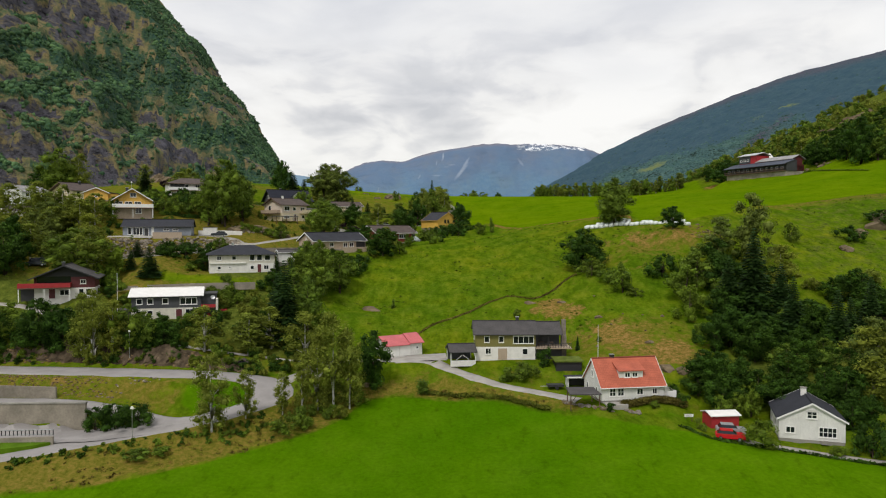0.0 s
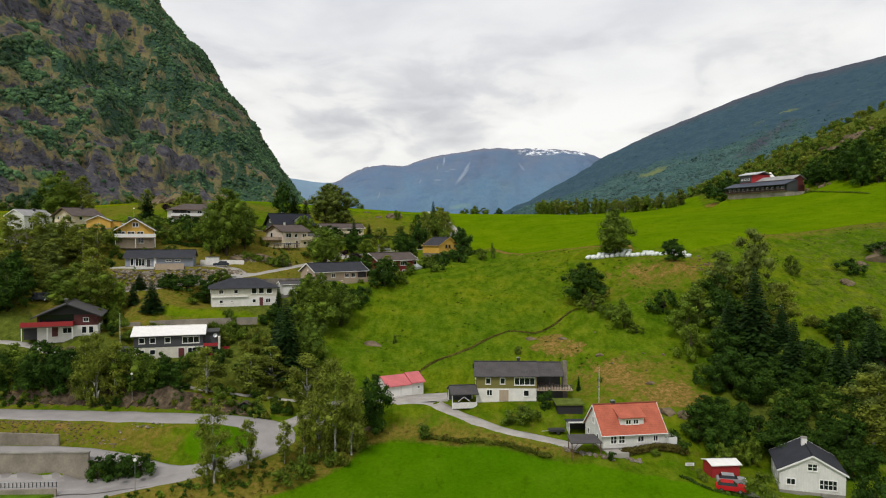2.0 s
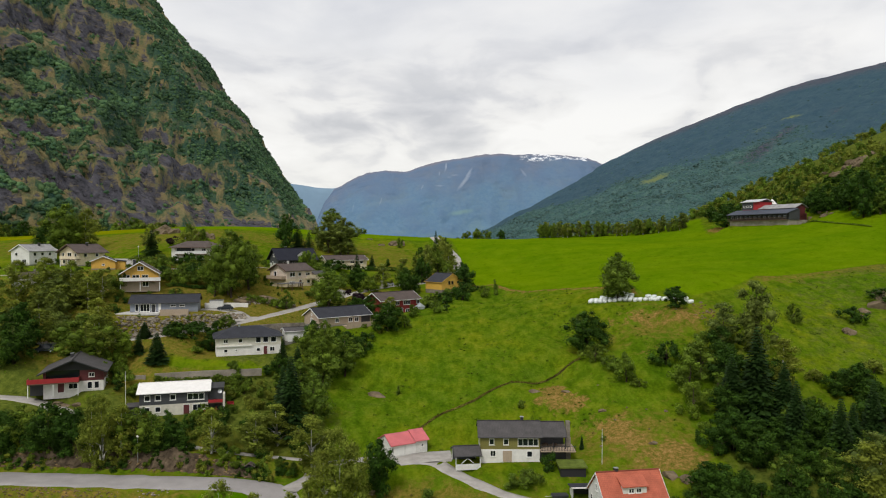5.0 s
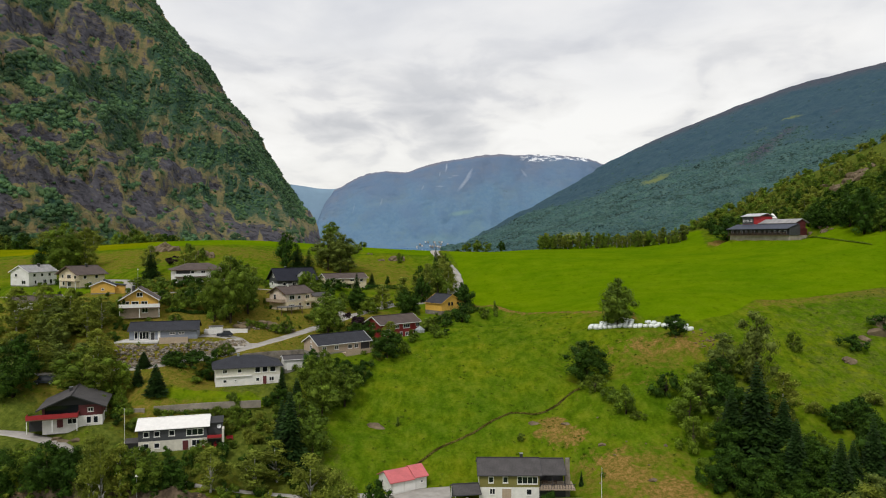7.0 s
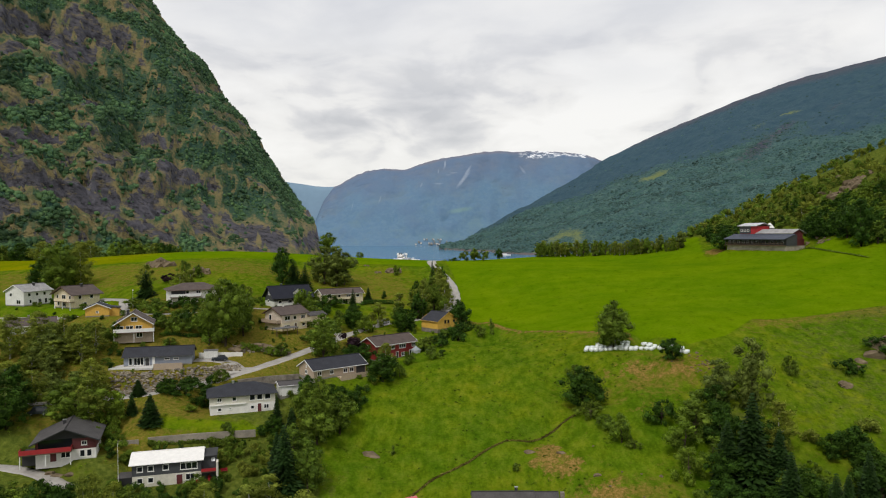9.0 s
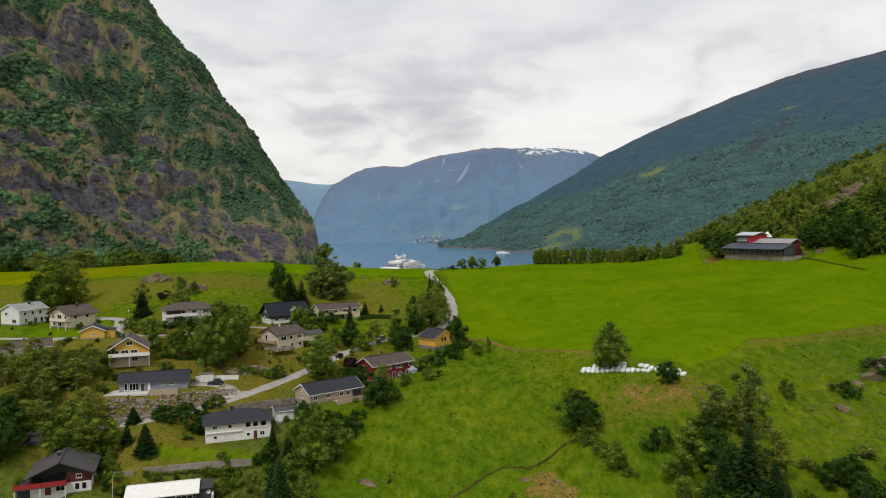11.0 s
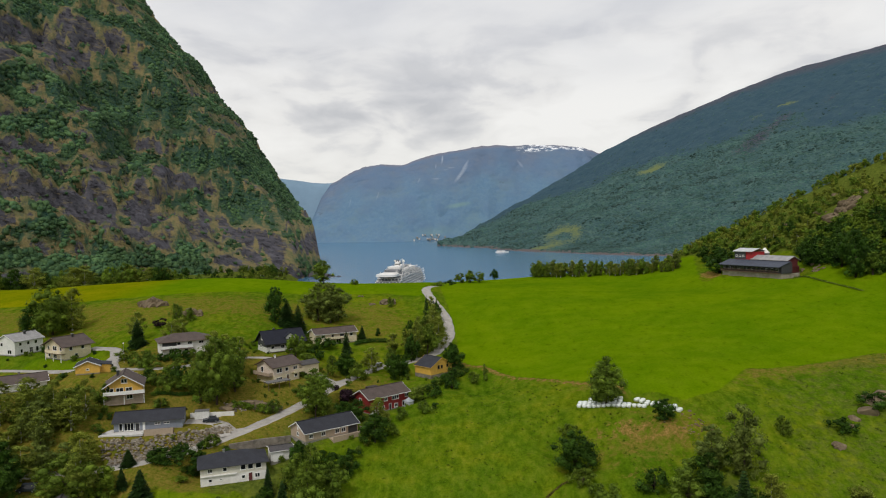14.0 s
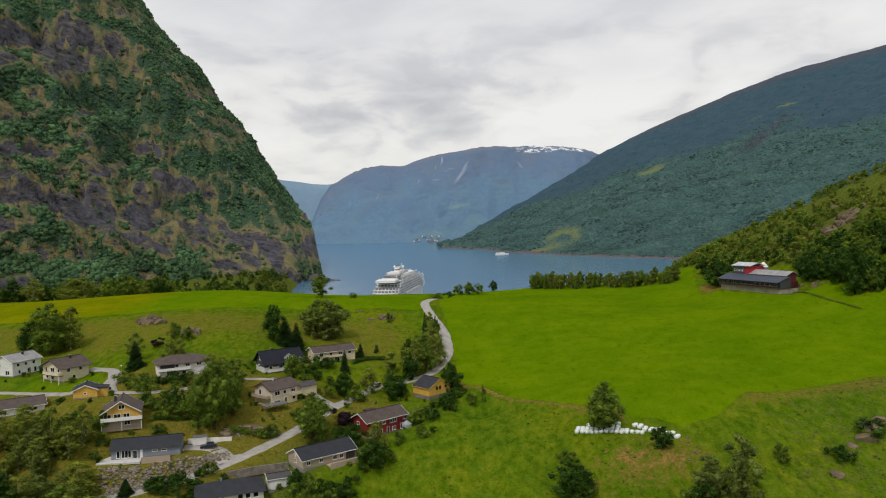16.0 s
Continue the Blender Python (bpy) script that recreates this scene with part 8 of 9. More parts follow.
def scrub_field(name, X, Y, Z, mask, count, lo, hi, leaves, mat, label, seed, tall=1.0, lift=0.25):
    """Dense uneven crowns, each a knobbly core with loose sprays round it."""
    rng = np.random.default_rng(seed)
    at = scatter(rng, X, Y, Z, mask, count)
    r = lo + (hi - lo) * rng.uniform(0, 1, count) ** 1.8
    at[:, 2] += r * lift
    turn = rng.uniform(0, 6.28, count)
    c_, s_ = np.cos(turn)[:, None], np.sin(turn)[:, None]
    bx, by, bz = ICO_V[:, 0], ICO_V[:, 1], ICO_V[:, 2]
    rough = rng.uniform(0.5, 1.15, (count, 12)) * r[:, None]
    core = np.stack([at[:, :1] + (bx * c_ - by * s_) * rough, at[:, 1:2] + (bx * s_ + by * c_) * rough, at[:, 2:] + bz * rough * tall], 2).reshape(-1, 3)
    faces = (np.arange(count)[:, None, None] * 12 + ICO_F).reshape(-1, 3)
    spray = leaf_cloud(rng, at, r * 1.12, count * leaves, (lo + hi) * 0.17, 0.95 * tall, 1.3) if leaves else np.zeros((0, 3))
    n = len(spray) // 4
    q = np.arange(n)[:, None] * 4 + len(core)
    loose = np.concatenate([q + np.array([[0, 1, 2]]), q + np.array([[0, 2, 3]])], 1).reshape(-1, 3)
    me = bpy.data.meshes.new(name)
    me.from_pydata(np.vstack([core, spray]).tolist(), [], np.vstack([faces, loose]).tolist())
    me.materials.append(mat)
    me.polygons.foreach_set("use_smooth", [True] * len(faces) + [False] * len(loose))
    me.update()
    return solo(name, me, None, label, "scrub", kind="stuff")


# the scrub's greens also have a little blue haze put in
FAR_LEAF = leafy("far_scrub_leaves", (0.014, 0.060, 0.046), (0.150, 0.250, 0.088), 0.0, 0.12, 0.018)
# these leaf greens include the same blue haze as the slope
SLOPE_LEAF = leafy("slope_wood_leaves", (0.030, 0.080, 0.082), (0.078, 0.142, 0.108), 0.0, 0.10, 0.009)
slope_x, slope_y = np.gradient(LZ, axis=1) / np.maximum(np.gradient(LX, axis=1), 0.5), np.gradient(LZ, axis=0) / np.maximum(np.gradient(LY, axis=0), 0.5)
to_valley = slope_x * LX + slope_y * LY - (LZ - 60) > -0.05 * LY
seen_face = np.clip((LZ - 8) / 10, 0, 1) * to_valley * (LX > -0.70 * LY) * (LZ < 44 + 0.42 * LY) * (0.02 + 0.98 * step(0.54, 0.68, wood_w))
scrub_field("mountain_scrub", LX, LY, LZ, seen_face, 26000, 2.0, 6.6, 8, FAR_LEAF, "birch and pine scrub clinging to the mountainside", 3, 0.9, 0.1)
area = np.gradient(RX, axis=1) * np.gradient(RY, axis=0)
wooded = np.abs(area) * (RZ > 6) * (RU < 0.97) * (1 - 0.97 * moor_w) * (1 - np.clip(glade * 1.6, 0, 1)) * np.clip(1.1 + relief(RX, RY, 0.006, 1.2, 9.9, False, 4), 0.1, 2) * np.clip(2600 / RY, 0.5, 1.6)
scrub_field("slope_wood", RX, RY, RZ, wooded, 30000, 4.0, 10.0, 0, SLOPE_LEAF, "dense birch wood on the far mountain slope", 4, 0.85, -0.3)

# ---- stones, walls, fences ----


def stone_shape(rng, flat_=0.7):
    bm = bmesh.new()
    bmesh.ops.create_icosphere(bm, subdivisions=1, radius=1.0)
    for v in bm.verts:
        v.co = Vector((v.co.x * rng.uniform(0.75, 1.2), v.co.y * rng.uniform(0.75, 1.2), v.co.z * flat_ * rng.uniform(0.75, 1.15)))
    me = bpy.data.meshes.new("stone")
    bm.to_mesh(me)
    bm.free()
    return me


srng = random.Random(21)
STONES = []
for i in range(6):
    me = stone_shape(srng)
    me.materials.append(STONE if i % 3 else ROCK)
    STONES.append(me)
BOULDERS = []
for i in range(4):
    bm = bmesh.new()
    bmesh.ops.create_icosphere(bm, subdivisions=3, radius=1.0)
    for v in bm.verts:
        n = noise.fractal(v.co * 1.6 + Vector((i * 7.0, 0, 0)), 0.8, 2.2, 4)
        v.co = v.co * (1 + 0.35 * n)
    cuts = random.Random(70 + i)
    for k in range(11):
        cut = Vector((cuts.gauss(0, 1), cuts.gauss(0, 1), cuts.gauss(0.3, 0.8))).normalized()
        reach = cuts.uniform(0.5, 0.85)
        for v in bm.verts:
            v.co -= cut * max(0.0, v.co.dot(cut) - reach) * 0.92
    for v in bm.verts:
        v.co.z *= 0.75
    me = bpy.data.meshes.new("boulder")
    bm.to_mesh(me)
    bm.free()
    me.materials.append(ROCK)
    BOULDERS.append(me)


def boulder(x, y, r, stretch=1.4, turn=0):
    m = pose(x, y, on_ground(x, y) + 0.05 * r, 0, 0, turn) @ Matrix.Diagonal((r * stretch, r, r, 1))
    return solo("boulder", srng.choice(BOULDERS), None, "weathered grey-brown rock half sunk in the grass", "rock", m, "rocks in the meadow")


for x, y, r in [(19.4, 155.7, 0.8), (26, 154, 0.7), (32.3, 146.3, 0.7), (40.2, 126.4, 1.5), (43, 124.5, 1.2), (39.5, 134.6, 0.7), (97, 169.5, 1.6), (109.8, 179.6, 2.2),
                (113, 182.5, 2.4), (116, 184, 1.9), (105.3, 177.7, 1.3), (102.5, 175.5, 1.2), (-16, 160, 1.4), (-13.4, 124.2, 0.9)]:
    boulder(x, y, r, srng.uniform(1.1, 1.9), srng.uniform(-40, 40))
for i in range(7):
    x, y = srng.gauss(34, 6), srng.gauss(142, 5)
    boulder(x, y, srng.uniform(0.2, 0.4), 1.3, srng.uniform(0, 180))
for i in range(10):
    x, y = srng.gauss(64, 4), srng.gauss(174, 4)
    boulder(x, y, srng.uniform(0.25, 0.5), 1.3, srng.uniform(0, 180))
for x, y, r in [(-53, 201.5, 2.2), (-50.5, 202.5, 2.0), (-47.5, 204, 1.8), (-56, 199, 2.0), (-45, 203, 1.4), (-58, 197.5, 1.6), (-80, 143, 1.0), (-78, 142.6, 0.9), (-75.5, 142.6, 0.8)]:
    boulder(x, y, r, 1.5, srng.uniform(10, 50))


def outcrop(x, y, r, n):
    """A knoll of bare ochre rock breaking out of the turf."""
    root = thing("rock_outcrop", pose(x, y, on_ground(x, y)), "ochre and grey rock outcrop breaking through the turf", "rock", "outcrops on the hill")
    for k in range(n):
        a, q, rr = srng.uniform(0, 6.28), srng.uniform(0, 0.9) * r, r * srng.uniform(0.35, 0.75)
        px_, py_ = q * math.cos(a) * 1.5, q * math.sin(a) * 0.7
        st = part("rock", BOULDERS[k % 4], None, root)
        st.matrix_basis = pose(px_, py_, on_ground(x + px_, y + py_) - on_ground(x, y) + 0.1 * rr, srng.uniform(-18, 18), srng.uniform(-18, 18), srng.uniform(0, 180)) @ Matrix.Diagonal((rr * 1.3, rr, rr * 1.25, 1))
    return root


for x, y, r, n in ((-118, 292, 4.6, 7), (-113, 287, 3.0, 4), (-92.5, 271.5, 3.6, 6), (-96.5, 268.5, 2.2, 3), (-23.5, 327, 3.2, 5), (-29, 324, 2.0, 3), (-36, 335, 1.6, 3)):
    outcrop(x, y, r, n)


def rubble(name, label, upper, lower, count, lo, hi, mat, seed):
    """Broken stone heaped on a bank, past counting."""
    rng = np.random.default_rng(seed)
    up_, lw = smooth_path([(*p, 0) for p in upper], 0.5), smooth_path([(*p, 0) for p in lower], 0.5)
    t, q = rng.random((2, count))
    keep = np.array([noise.noise(Vector((30 * i, 5 * j, seed))) for i, j in zip(t, q)]) > -0.12
    t, q, count = t[keep], q[keep], int(keep.sum())
    a, b = up_[(t * (len(up_) - 1)).astype(int)], lw[(t * (len(lw) - 1)).astype(int)]
    xy = a[:, :2] * (1 - q[:, None]) + b[:, :2] * q[:, None] + rng.normal(size=(count, 2)) * 0.25
    r = rng.uniform(lo, hi, count)
    at = np.stack([xy[:, 0], xy[:, 1], np.array([on_ground(*p) for p in xy]) + 0.2 * r], 1)
    turn = rng.uniform(0, 6.28, count)
    v = ICO_V[None] * rng.uniform(0.7, 1.2, (count, 12, 1)) * (r[:, None] * np.array([1.5, 0.9, 0.75]))[:, None]
    c_, s_ = np.cos(turn)[:, None], np.sin(turn)[:, None]
    v = np.stack([v[..., 0] * c_ - v[..., 1] * s_, v[..., 0] * s_ + v[..., 1] * c_, v[..., 2]], 2) + at[:, None]
    me = bpy.data.meshes.new(name)
    me.from_pydata(v.reshape(-1, 3).tolist(), [], (np.arange(count)[:, None, None] * 12 + ICO_F).reshape(-1, 3).tolist())
    me.materials.append(mat)
    me.update()
    return solo(name, me, None, label, "rubble", kind="stuff")


def rubble_stone(name, dark, pale):
    m, nt, b = tree_of(name)
    isl = nt.nodes.new("ShaderNodeNewGeometry").outputs["Random Per Island"]
    c = mix(nt, isl, dark, pale)
    c = mix(nt, 1.0, c, ramp(nt, link_noise(nt, 3.0, 4), [(0.3, 0.6), (0.7, 1.15)]), "MULTIPLY")
    nt.links.new(c, b.inputs["Base Color"])
    b.inputs["Roughness"].default_value = 0.95
    bump(nt, b, link_noise(nt, 9.0, 3), 0.5, 0.03)
    return m


RUBBLE = rubble_stone("broken_grey_stone", (0.085, 0.070, 0.048), (0.36, 0.31, 0.235))
rubble("bank_rubble", "heaped broken grey stone below the bungalow", [(-84, 177), (-75, 178.5), (-66, 182.6), (-54.5, 190.5)], [(-79, 171), (-68, 175), (-59, 182), (-53.5, 187.5)], 1300, 0.16, 0.44, RUBBLE, 1)
rubble("lane_rubble", "low broken rock bank beside the village lane", [(-100, 171.5), (-90, 169.6), (-79, 171.6)], [(-100, 170), (-90, 168), (-78, 169.8)], 260, 0.15, 0.38, RUBBLE, 2)
rubble("slope_rubble", "broken rock on the dry slope above the lane", [(-59, 199.5), (-52, 203), (-44, 205)], [(-57, 196), (-51, 199.5), (-44, 202.5)], 340, 0.18, 0.5, RUBBLE, 3)


def rock_cut(name, label, x0, x1, y0, y1, rise, mat):
    """A ragged rock face with ledges beside the road."""
    xs, vs = np.arange(x0, x1, 0.55), np.linspace(0, 1, 13)
    X, V = np.meshgrid(xs, vs)
    tall = rise * (0.55 + 0.6 * relief(X, X * 0, 0.11, 1.0, 4.2, False, 3)) * np.clip((X - x0) / 6, 0, 1) * np.clip((x1 - X) / 6, 0, 1)
    ledge = np.floor(V * 4 + relief(X, V * 2, 0.3, 0.8, 7.7, False, 3)) / 4
    Y = y0 + (y1 - y0) * (0.35 * V + 0.65 * np.clip(ledge, 0, 1)) + relief(X, V * 6, 0.5, 0.6, 1.3, False, 4)
    G = np.array([[on_ground(x, y) for x, y in zip(rx_, ry_)] for rx_, ry_ in zip(X, Y)])
    Z = G - 0.35 + tall * np.sin(math.pi * np.clip(V, 0.0, 1.0)) ** 0.7 + relief(X, V * 5, 0.7, 0.4, 9.1, False, 3)
    return solo(name, sheet(name, X, Y, Z, mat, False), None, label, "rock", kind="structure")


rock_cut("rock_cut", "dark layered rock cut beside the road", -104, -30, 126.2, 130.4, 1.5, plain("dark_cut_rock", (0.125, 0.093, 0.060), 0.95, 0, 0.65, 0.6, 2.2, 0.9))
DEBRIS = rubble_stone("dead_wood_and_earth", (0.085, 0.050, 0.022), (0.235, 0.160, 0.075))
rubble("bank_debris", "tumbled dead branches and earth on the grass bank", [(-78, 117.3), (-66, 117.4), (-56, 117.0)], [(-78, 115.2), (-66, 114.2), (-55, 114.0)], 520, 0.06, 0.19, DEBRIS, 8)
rubble("bank_stones", "pale stones lying on the grass bank", [(-56, 116.6), (-50, 117.6), (-47.5, 118.2)], [(-56, 113.6), (-52, 114.8), (-47, 117.2)], 60, 0.10, 0.24, RUBBLE, 9)
rubble("cut_stones", "broken rock fallen from the cut", [(-100, 129.6), (-70, 129.4), (-34, 129.8)], [(-100, 126.0), (-70, 125.8), (-34, 126.4)], 520, 0.14, 0.42, DEBRIS, 10)
rubble("field_edge_stones", "scattered pale stones below the bales", [(60, 182), (63, 181), (66, 180)], [(62, 172), (65, 170), (69, 172)], 70, 0.10, 0.32, DEBRIS, 6)


def stone_bank(name, label, upper, lower, count, lo, hi):
    root = thing(name, pose(0, 0, 0), label, "embankment", kind="structure")
    up_, lw = smooth_path([(*p, 0) for p in upper], 1.0), smooth_path([(*p, 0) for p in lower], 1.0)
    for i in range(count):
        t, s = srng.random(), srng.random()
        a, b = up_[int(t * (len(up_) - 1))], lw[int(t * (len(lw) - 1))]
        x, y = a[0] * (1 - s) + b[0] * s + srng.uniform(-0.3, 0.3), a[1] * (1 - s) + b[1] * s + srng.uniform(-0.3, 0.3)
        r = srng.uniform(lo, hi)
        st = part("stone", srng.choice(STONES), None, root)
        st.matrix_basis = pose(x, y, on_ground(x, y) + 0.15 * r, srng.uniform(-20, 20), srng.uniform(-20, 20), srng.uniform(0, 360)) @ Matrix.Diagonal((r * 1.35, r, r, 1))
    return root


stone_bank("stone_embankment", "rough grey rock embankment below the bungalow", [(-83, 177), (-75, 178.5), (-66, 182.6), (-55, 190)], [(-78, 171.8), (-68, 175.4), (-59, 182.4), (-54.5, 187.5)], 300, 0.3, 0.62)
stone_bank("stone_edge", "low dry stone edging beside the cottage lane", [(20, 114.6), (24, 112.2), (27.3, 111)], [(20.2, 114), (24.2, 111.4), (27.6, 110.2)], 70, 0.18, 0.4)
stone_bank("garden_stones", "line of garden stones below the cottage", [(29.5, 112), (31.5, 110.8)], [(30, 111.2), (32, 110)], 26, 0.2, 0.42)


def old_wall(name, label, pts, hgt, wid, mat):
    """A tumbled field wall, its stones too small to tell apart."""
    s = Shape()
    line = smooth_path([(*p, 0) for p in pts], 0.8)
    tang = np.gradient(line[:, :2], axis=0)
    tang /= np.linalg.norm(tang, axis=1)[:, None]
    for i, p in enumerate(line):
        for o, h in ((-1, -0.2), (-0.6, 0.6), (0, 1.0), (0.6, 0.65), (1, -0.2)):
            j = srng.uniform(0.7, 1.3)
            x, y = p[0] - tang[i, 1] * o * wid * j, p[1] + tang[i, 0] * o * wid * j
            s.v.append((x, y, on_ground(x, y) + hgt * h * srng.uniform(0.55, 1.3)))
    for i in range(len(line) - 1):
        for j in range(4):
            a = i * 5 + j
            s.f.append((a + 1, a, a + 5, a + 6))
            s.m.append(0)
    return solo(name, s, mat, label, "wall", kind="structure")


MOSSY = plain("mossy_stone", (0.115, 0.095, 0.030), 0.95, 0, 0.6, 0.9, 4.0, 0.6)
FIELD_WALL = [(-11, 142.5), (-5, 147.5), (0, 151.3), (5.7, 154.9), (9.5, 158), (13.6, 160.7), (17, 161.5), (23.2, 163.5), (31, 165)]
old_wall("field_wall", "low overgrown stone wall across the pasture", FIELD_WALL, 0.09, 0.22, MOSSY)


def straight_wall(name, label, pts, top, thick, mat, down=1.5, category="wall"):
    s = Shape()
    for (x0, y0, z0), (x1, y1, z1) in zip(pts, pts[1:]):
        dx, dy = x1 - x0, y1 - y0
        n = math.hypot(dx, dy)
        nx_, ny_ = -dy / n * thick / 2, dx / n * thick / 2
        k = len(s.v)
        for x, y, z in ((x0, y0, z0), (x1, y1, z1)):
            s.v += [(x - nx_, y - ny_, z - down), (x + nx_, y + ny_, z - down), (x + nx_, y + ny_, z + top), (x - nx_, y - ny_, z + top)]
        for q in ((0, 3, 7, 4), (1, 5, 6, 2), (2, 6, 7, 3), (0, 1, 2, 3), (4, 7, 6, 5)):
            s.f.append(tuple(k + i for i in q))
            s.m.append(0)
    return solo(name, s, mat, label, category, kind="structure")


BLOCK = plain("stained_concrete", (0.31, 0.275, 0.22), 0.9, 0, 0.4, 0.3, 3.0, 0.3)
straight_wall("retaining_wall_low", "tall stained concrete retaining wall under the ramp", [(-100, 107.3, 14.4), (-68, 107.4, 14.5), (-54.6, 107.6, 14.6)], 3.0, 0.5, BLOCK, 1.5)
straight_wall("wall_coping", "pale coping along the retaining wall", [(-100, 107.3, 17.4), (-68, 107.4, 17.5), (-54.5, 107.6, 17.6)], 0.18, 0.7, CONCRETE, 0.0)
straight_wall("retaining_wall_high", "upper concrete retaining wall above the ramp", [(-105, 112.8, 17.4), (-72, 112.7, 17.3), (-62.0, 112.8, 17.0)], 1.9, 0.45, BLOCK, 1.0)
straight_wall("ramp_wall", "low pale concrete wall beside the road", [(-95, 99.6, 13.2), (-63.7, 101, 13.4), (-56.1, 101.1, 13.6)], 0.75, 0.3, BLOCK, 1.2)
solo("lawn_strip", Shape().slab([(-95, 93.6, 13.3), (-62, 98.2, 13.4), (-58.2, 99.8, 13.45), (-56.4, 100.9, 13.6), (-63.7, 100.8, 13.55), (-95, 99.4, 13.4)], 1.2), plain("short_lawn", (0.085, 0.165, 0.006), 1.0, 0, 0.3, 0.5, 5.0), "narrow strip of mown lawn below the low wall", "lawn", kind="structure")
rail = thing("guard_rail", pose(0, 0, 0), "grey steel railing on the low wall", "railing")
for i in range(40):
    t = i / 39
    x, y, z = -78 + 21.9 * t, 100.4 + 0.7 * t, 14.3 + 0.3 * t
    part("post", Shape().tube((x, y, z), (x, y, z + 0.75), 0.07, sides=5), DARKTRIM, rail)
for dz in (0.1, 0.75):
    part("bar", Shape().tube((-78, 100.4, 14.3 + dz), (-56.1, 101.1, 14.6 + dz), 0.06, sides=5), METAL, rail)
for nm, pts, top in (("garden_wall", [(-64.5, 154, 32.0), (-54.4, 156.5, 32.2), (-42.2, 158.8, 32.3)], 0.1), ("garden_wall_end", [(-70.2, 151.9, 31.9), (-66, 152.8, 31.9)], 0.1)):
    straight_wall(nm, "grey concrete garden terrace wall", pts, top, 0.35, BLOCK)
straight_wall("yard_wall", "white rendered yard wall", [(-67, 193.8, 42.8), (-60, 194.6, 42.8), (-55.5, 195.6, 42.6)], 1.2, 0.25, PLASTER)
straight_wall("village_wall", "low grey stone wall beside the village lane", [(-52.5, 180.5, 38.6), (-45, 184, 38.8), (-38, 186.5, 38.8)], 0.7, 0.4, STONE)
wb = thing("white_container", pose(-65.0, 191.8, 42.7, 0, 0, 14), "small white storage container in the yard", "container")
part("body", Shape().box((0, 0, 0), (3.6, 2.2, 2.1)), WHITE, wb)
part("roof", Shape().box((-0.1, -0.1, 2.1), (3.7, 2.3, 2.2)), ROOF_LIGHT, wb)


def hedge(pts, hgt, wid, mat, label, n):
    rng = np.random.default_rng(len(pts) + n)
    line = smooth_path([(*p, 0) for p in pts], 0.5)
    cs = [(p[0], p[1], on_ground(p[0], p[1]) + hgt * q) for p in line for q in (0.3, 0.7)]
    return solo("hedge", cloud_mesh("hedge", leaf_cloud(rng, cs, [wid / 2] * len(cs), n, 0.16, hgt / wid * 0.55), mat, (cs[::2], [wid / 2] * len(cs[::2])), hgt / wid * 0.55), None, label, "hedge")


BROWNHEDGE = leafy("brown_hedge_leaves", (0.06, 0.055, 0.012), (0.15, 0.13, 0.03), 0.1, 0.2)
hedge([(28.9, 112.9), (34, 113.8), (39.4, 115)], 1.3, 1.7, BROWNHEDGE, "clipped brownish garden hedge before the cottage", 2600)
WALLWEED = leafy("wall_weeds", (0.13, 0.125, 0.02), (0.26, 0.22, 0.05), 0.0, 0.35)
WEEDS = leafy("bank_weeds", (0.085, 0.105, 0.010), (0.19, 0.21, 0.028), 0.0, 0.3)
hedge([(-3.5, 121.9), (1.5, 120.2), (7.2, 118.0), (13, 115.0), (17, 112.8)], 0.7, 1.7, WEEDS, "overgrown weedy edge of the hay field", 1500)
hedge(FIELD_WALL, 0.2, 0.9, WALLWEED, "weeds grown over the pasture wall", 1900)
hedge([(36, 106.6), (40, 103), (45, 101), (50, 99.3), (56, 97), (64, 94.6), (78, 91)], 0.4, 0.8, LEAF_DARK, "low dark weeds along the field's edge", 1700)
hedge([(-64, 153.4), (-54.2, 155.8), (-46, 157.4)], 0.9, 1.5, LEAF, "loose shrubs along the garden terrace", 900)
hedge([(-78, 197.5), (-72, 199.3), (-64, 203.5)], 1.2, 1.2, LEAF_DARK, "clipped dark green garden hedge", 1800)
hedge([(-31, 268), (-29, 272), (-25, 276), (-20, 277)], 1.8, 2.2, LEAF_DARK, "curved clipped dark hedge on the lawn", 1800)

# ---- poles, lamps, signs ----


def pole(name, x, y, h, r, label, category, cap=None):
    p = thing(name, pose(x, y, on_ground(x, y)), label, category)
    part("pole", Shape().tube((0, 0, -0.4), (0, 0, h), r, r * 0.6, 8), TRIM if cap is None else METAL, p)
    if cap:
        part("lamp_head", Shape().tube((0, 0, h), (0, 0, h + 0.12), 0.1, 0.28, 8).tube((0, 0, h + 0.12), (0, 0, h + 0.4), 0.26, 0.16, 8), TRIM, p)
    else:
        part("knob", Shape().tube((0, 0, h), (0, 0, h + 0.15), 0.09, 0.05, 6), METAL, p)
    return p


pole("flagpole", 28.6, 130.0, 6.4, 0.05, "white wooden flagpole without a flag", "flagpole")
pole("flagpole", -63.6, 137.9, 9.2, 0.05, "tall white flagpole in the garden", "flagpole")
pole("street_lamp", -44.8, 101.3, 4.4, 0.06, "slim grey street lamp with pale head", "lamp", True)
pole("street_lamp", -56.5, 127.0, 5.0, 0.06, "slim grey street lamp by the road bank", "lamp", True)
pole("street_lamp", -97.5, 222.0, 6.0, 0.06, "slim grey street lamp by the driveway", "lamp", True)
sg = thing("sign_board", pose(38.8, 110.9, on_ground(38.8, 110.9)), "small white notice board on two posts", "sign")
part("board", Shape().box((-0.7, -0.03, 0.55), (0.7, 0.03, 1.0)), TRIM, sg)
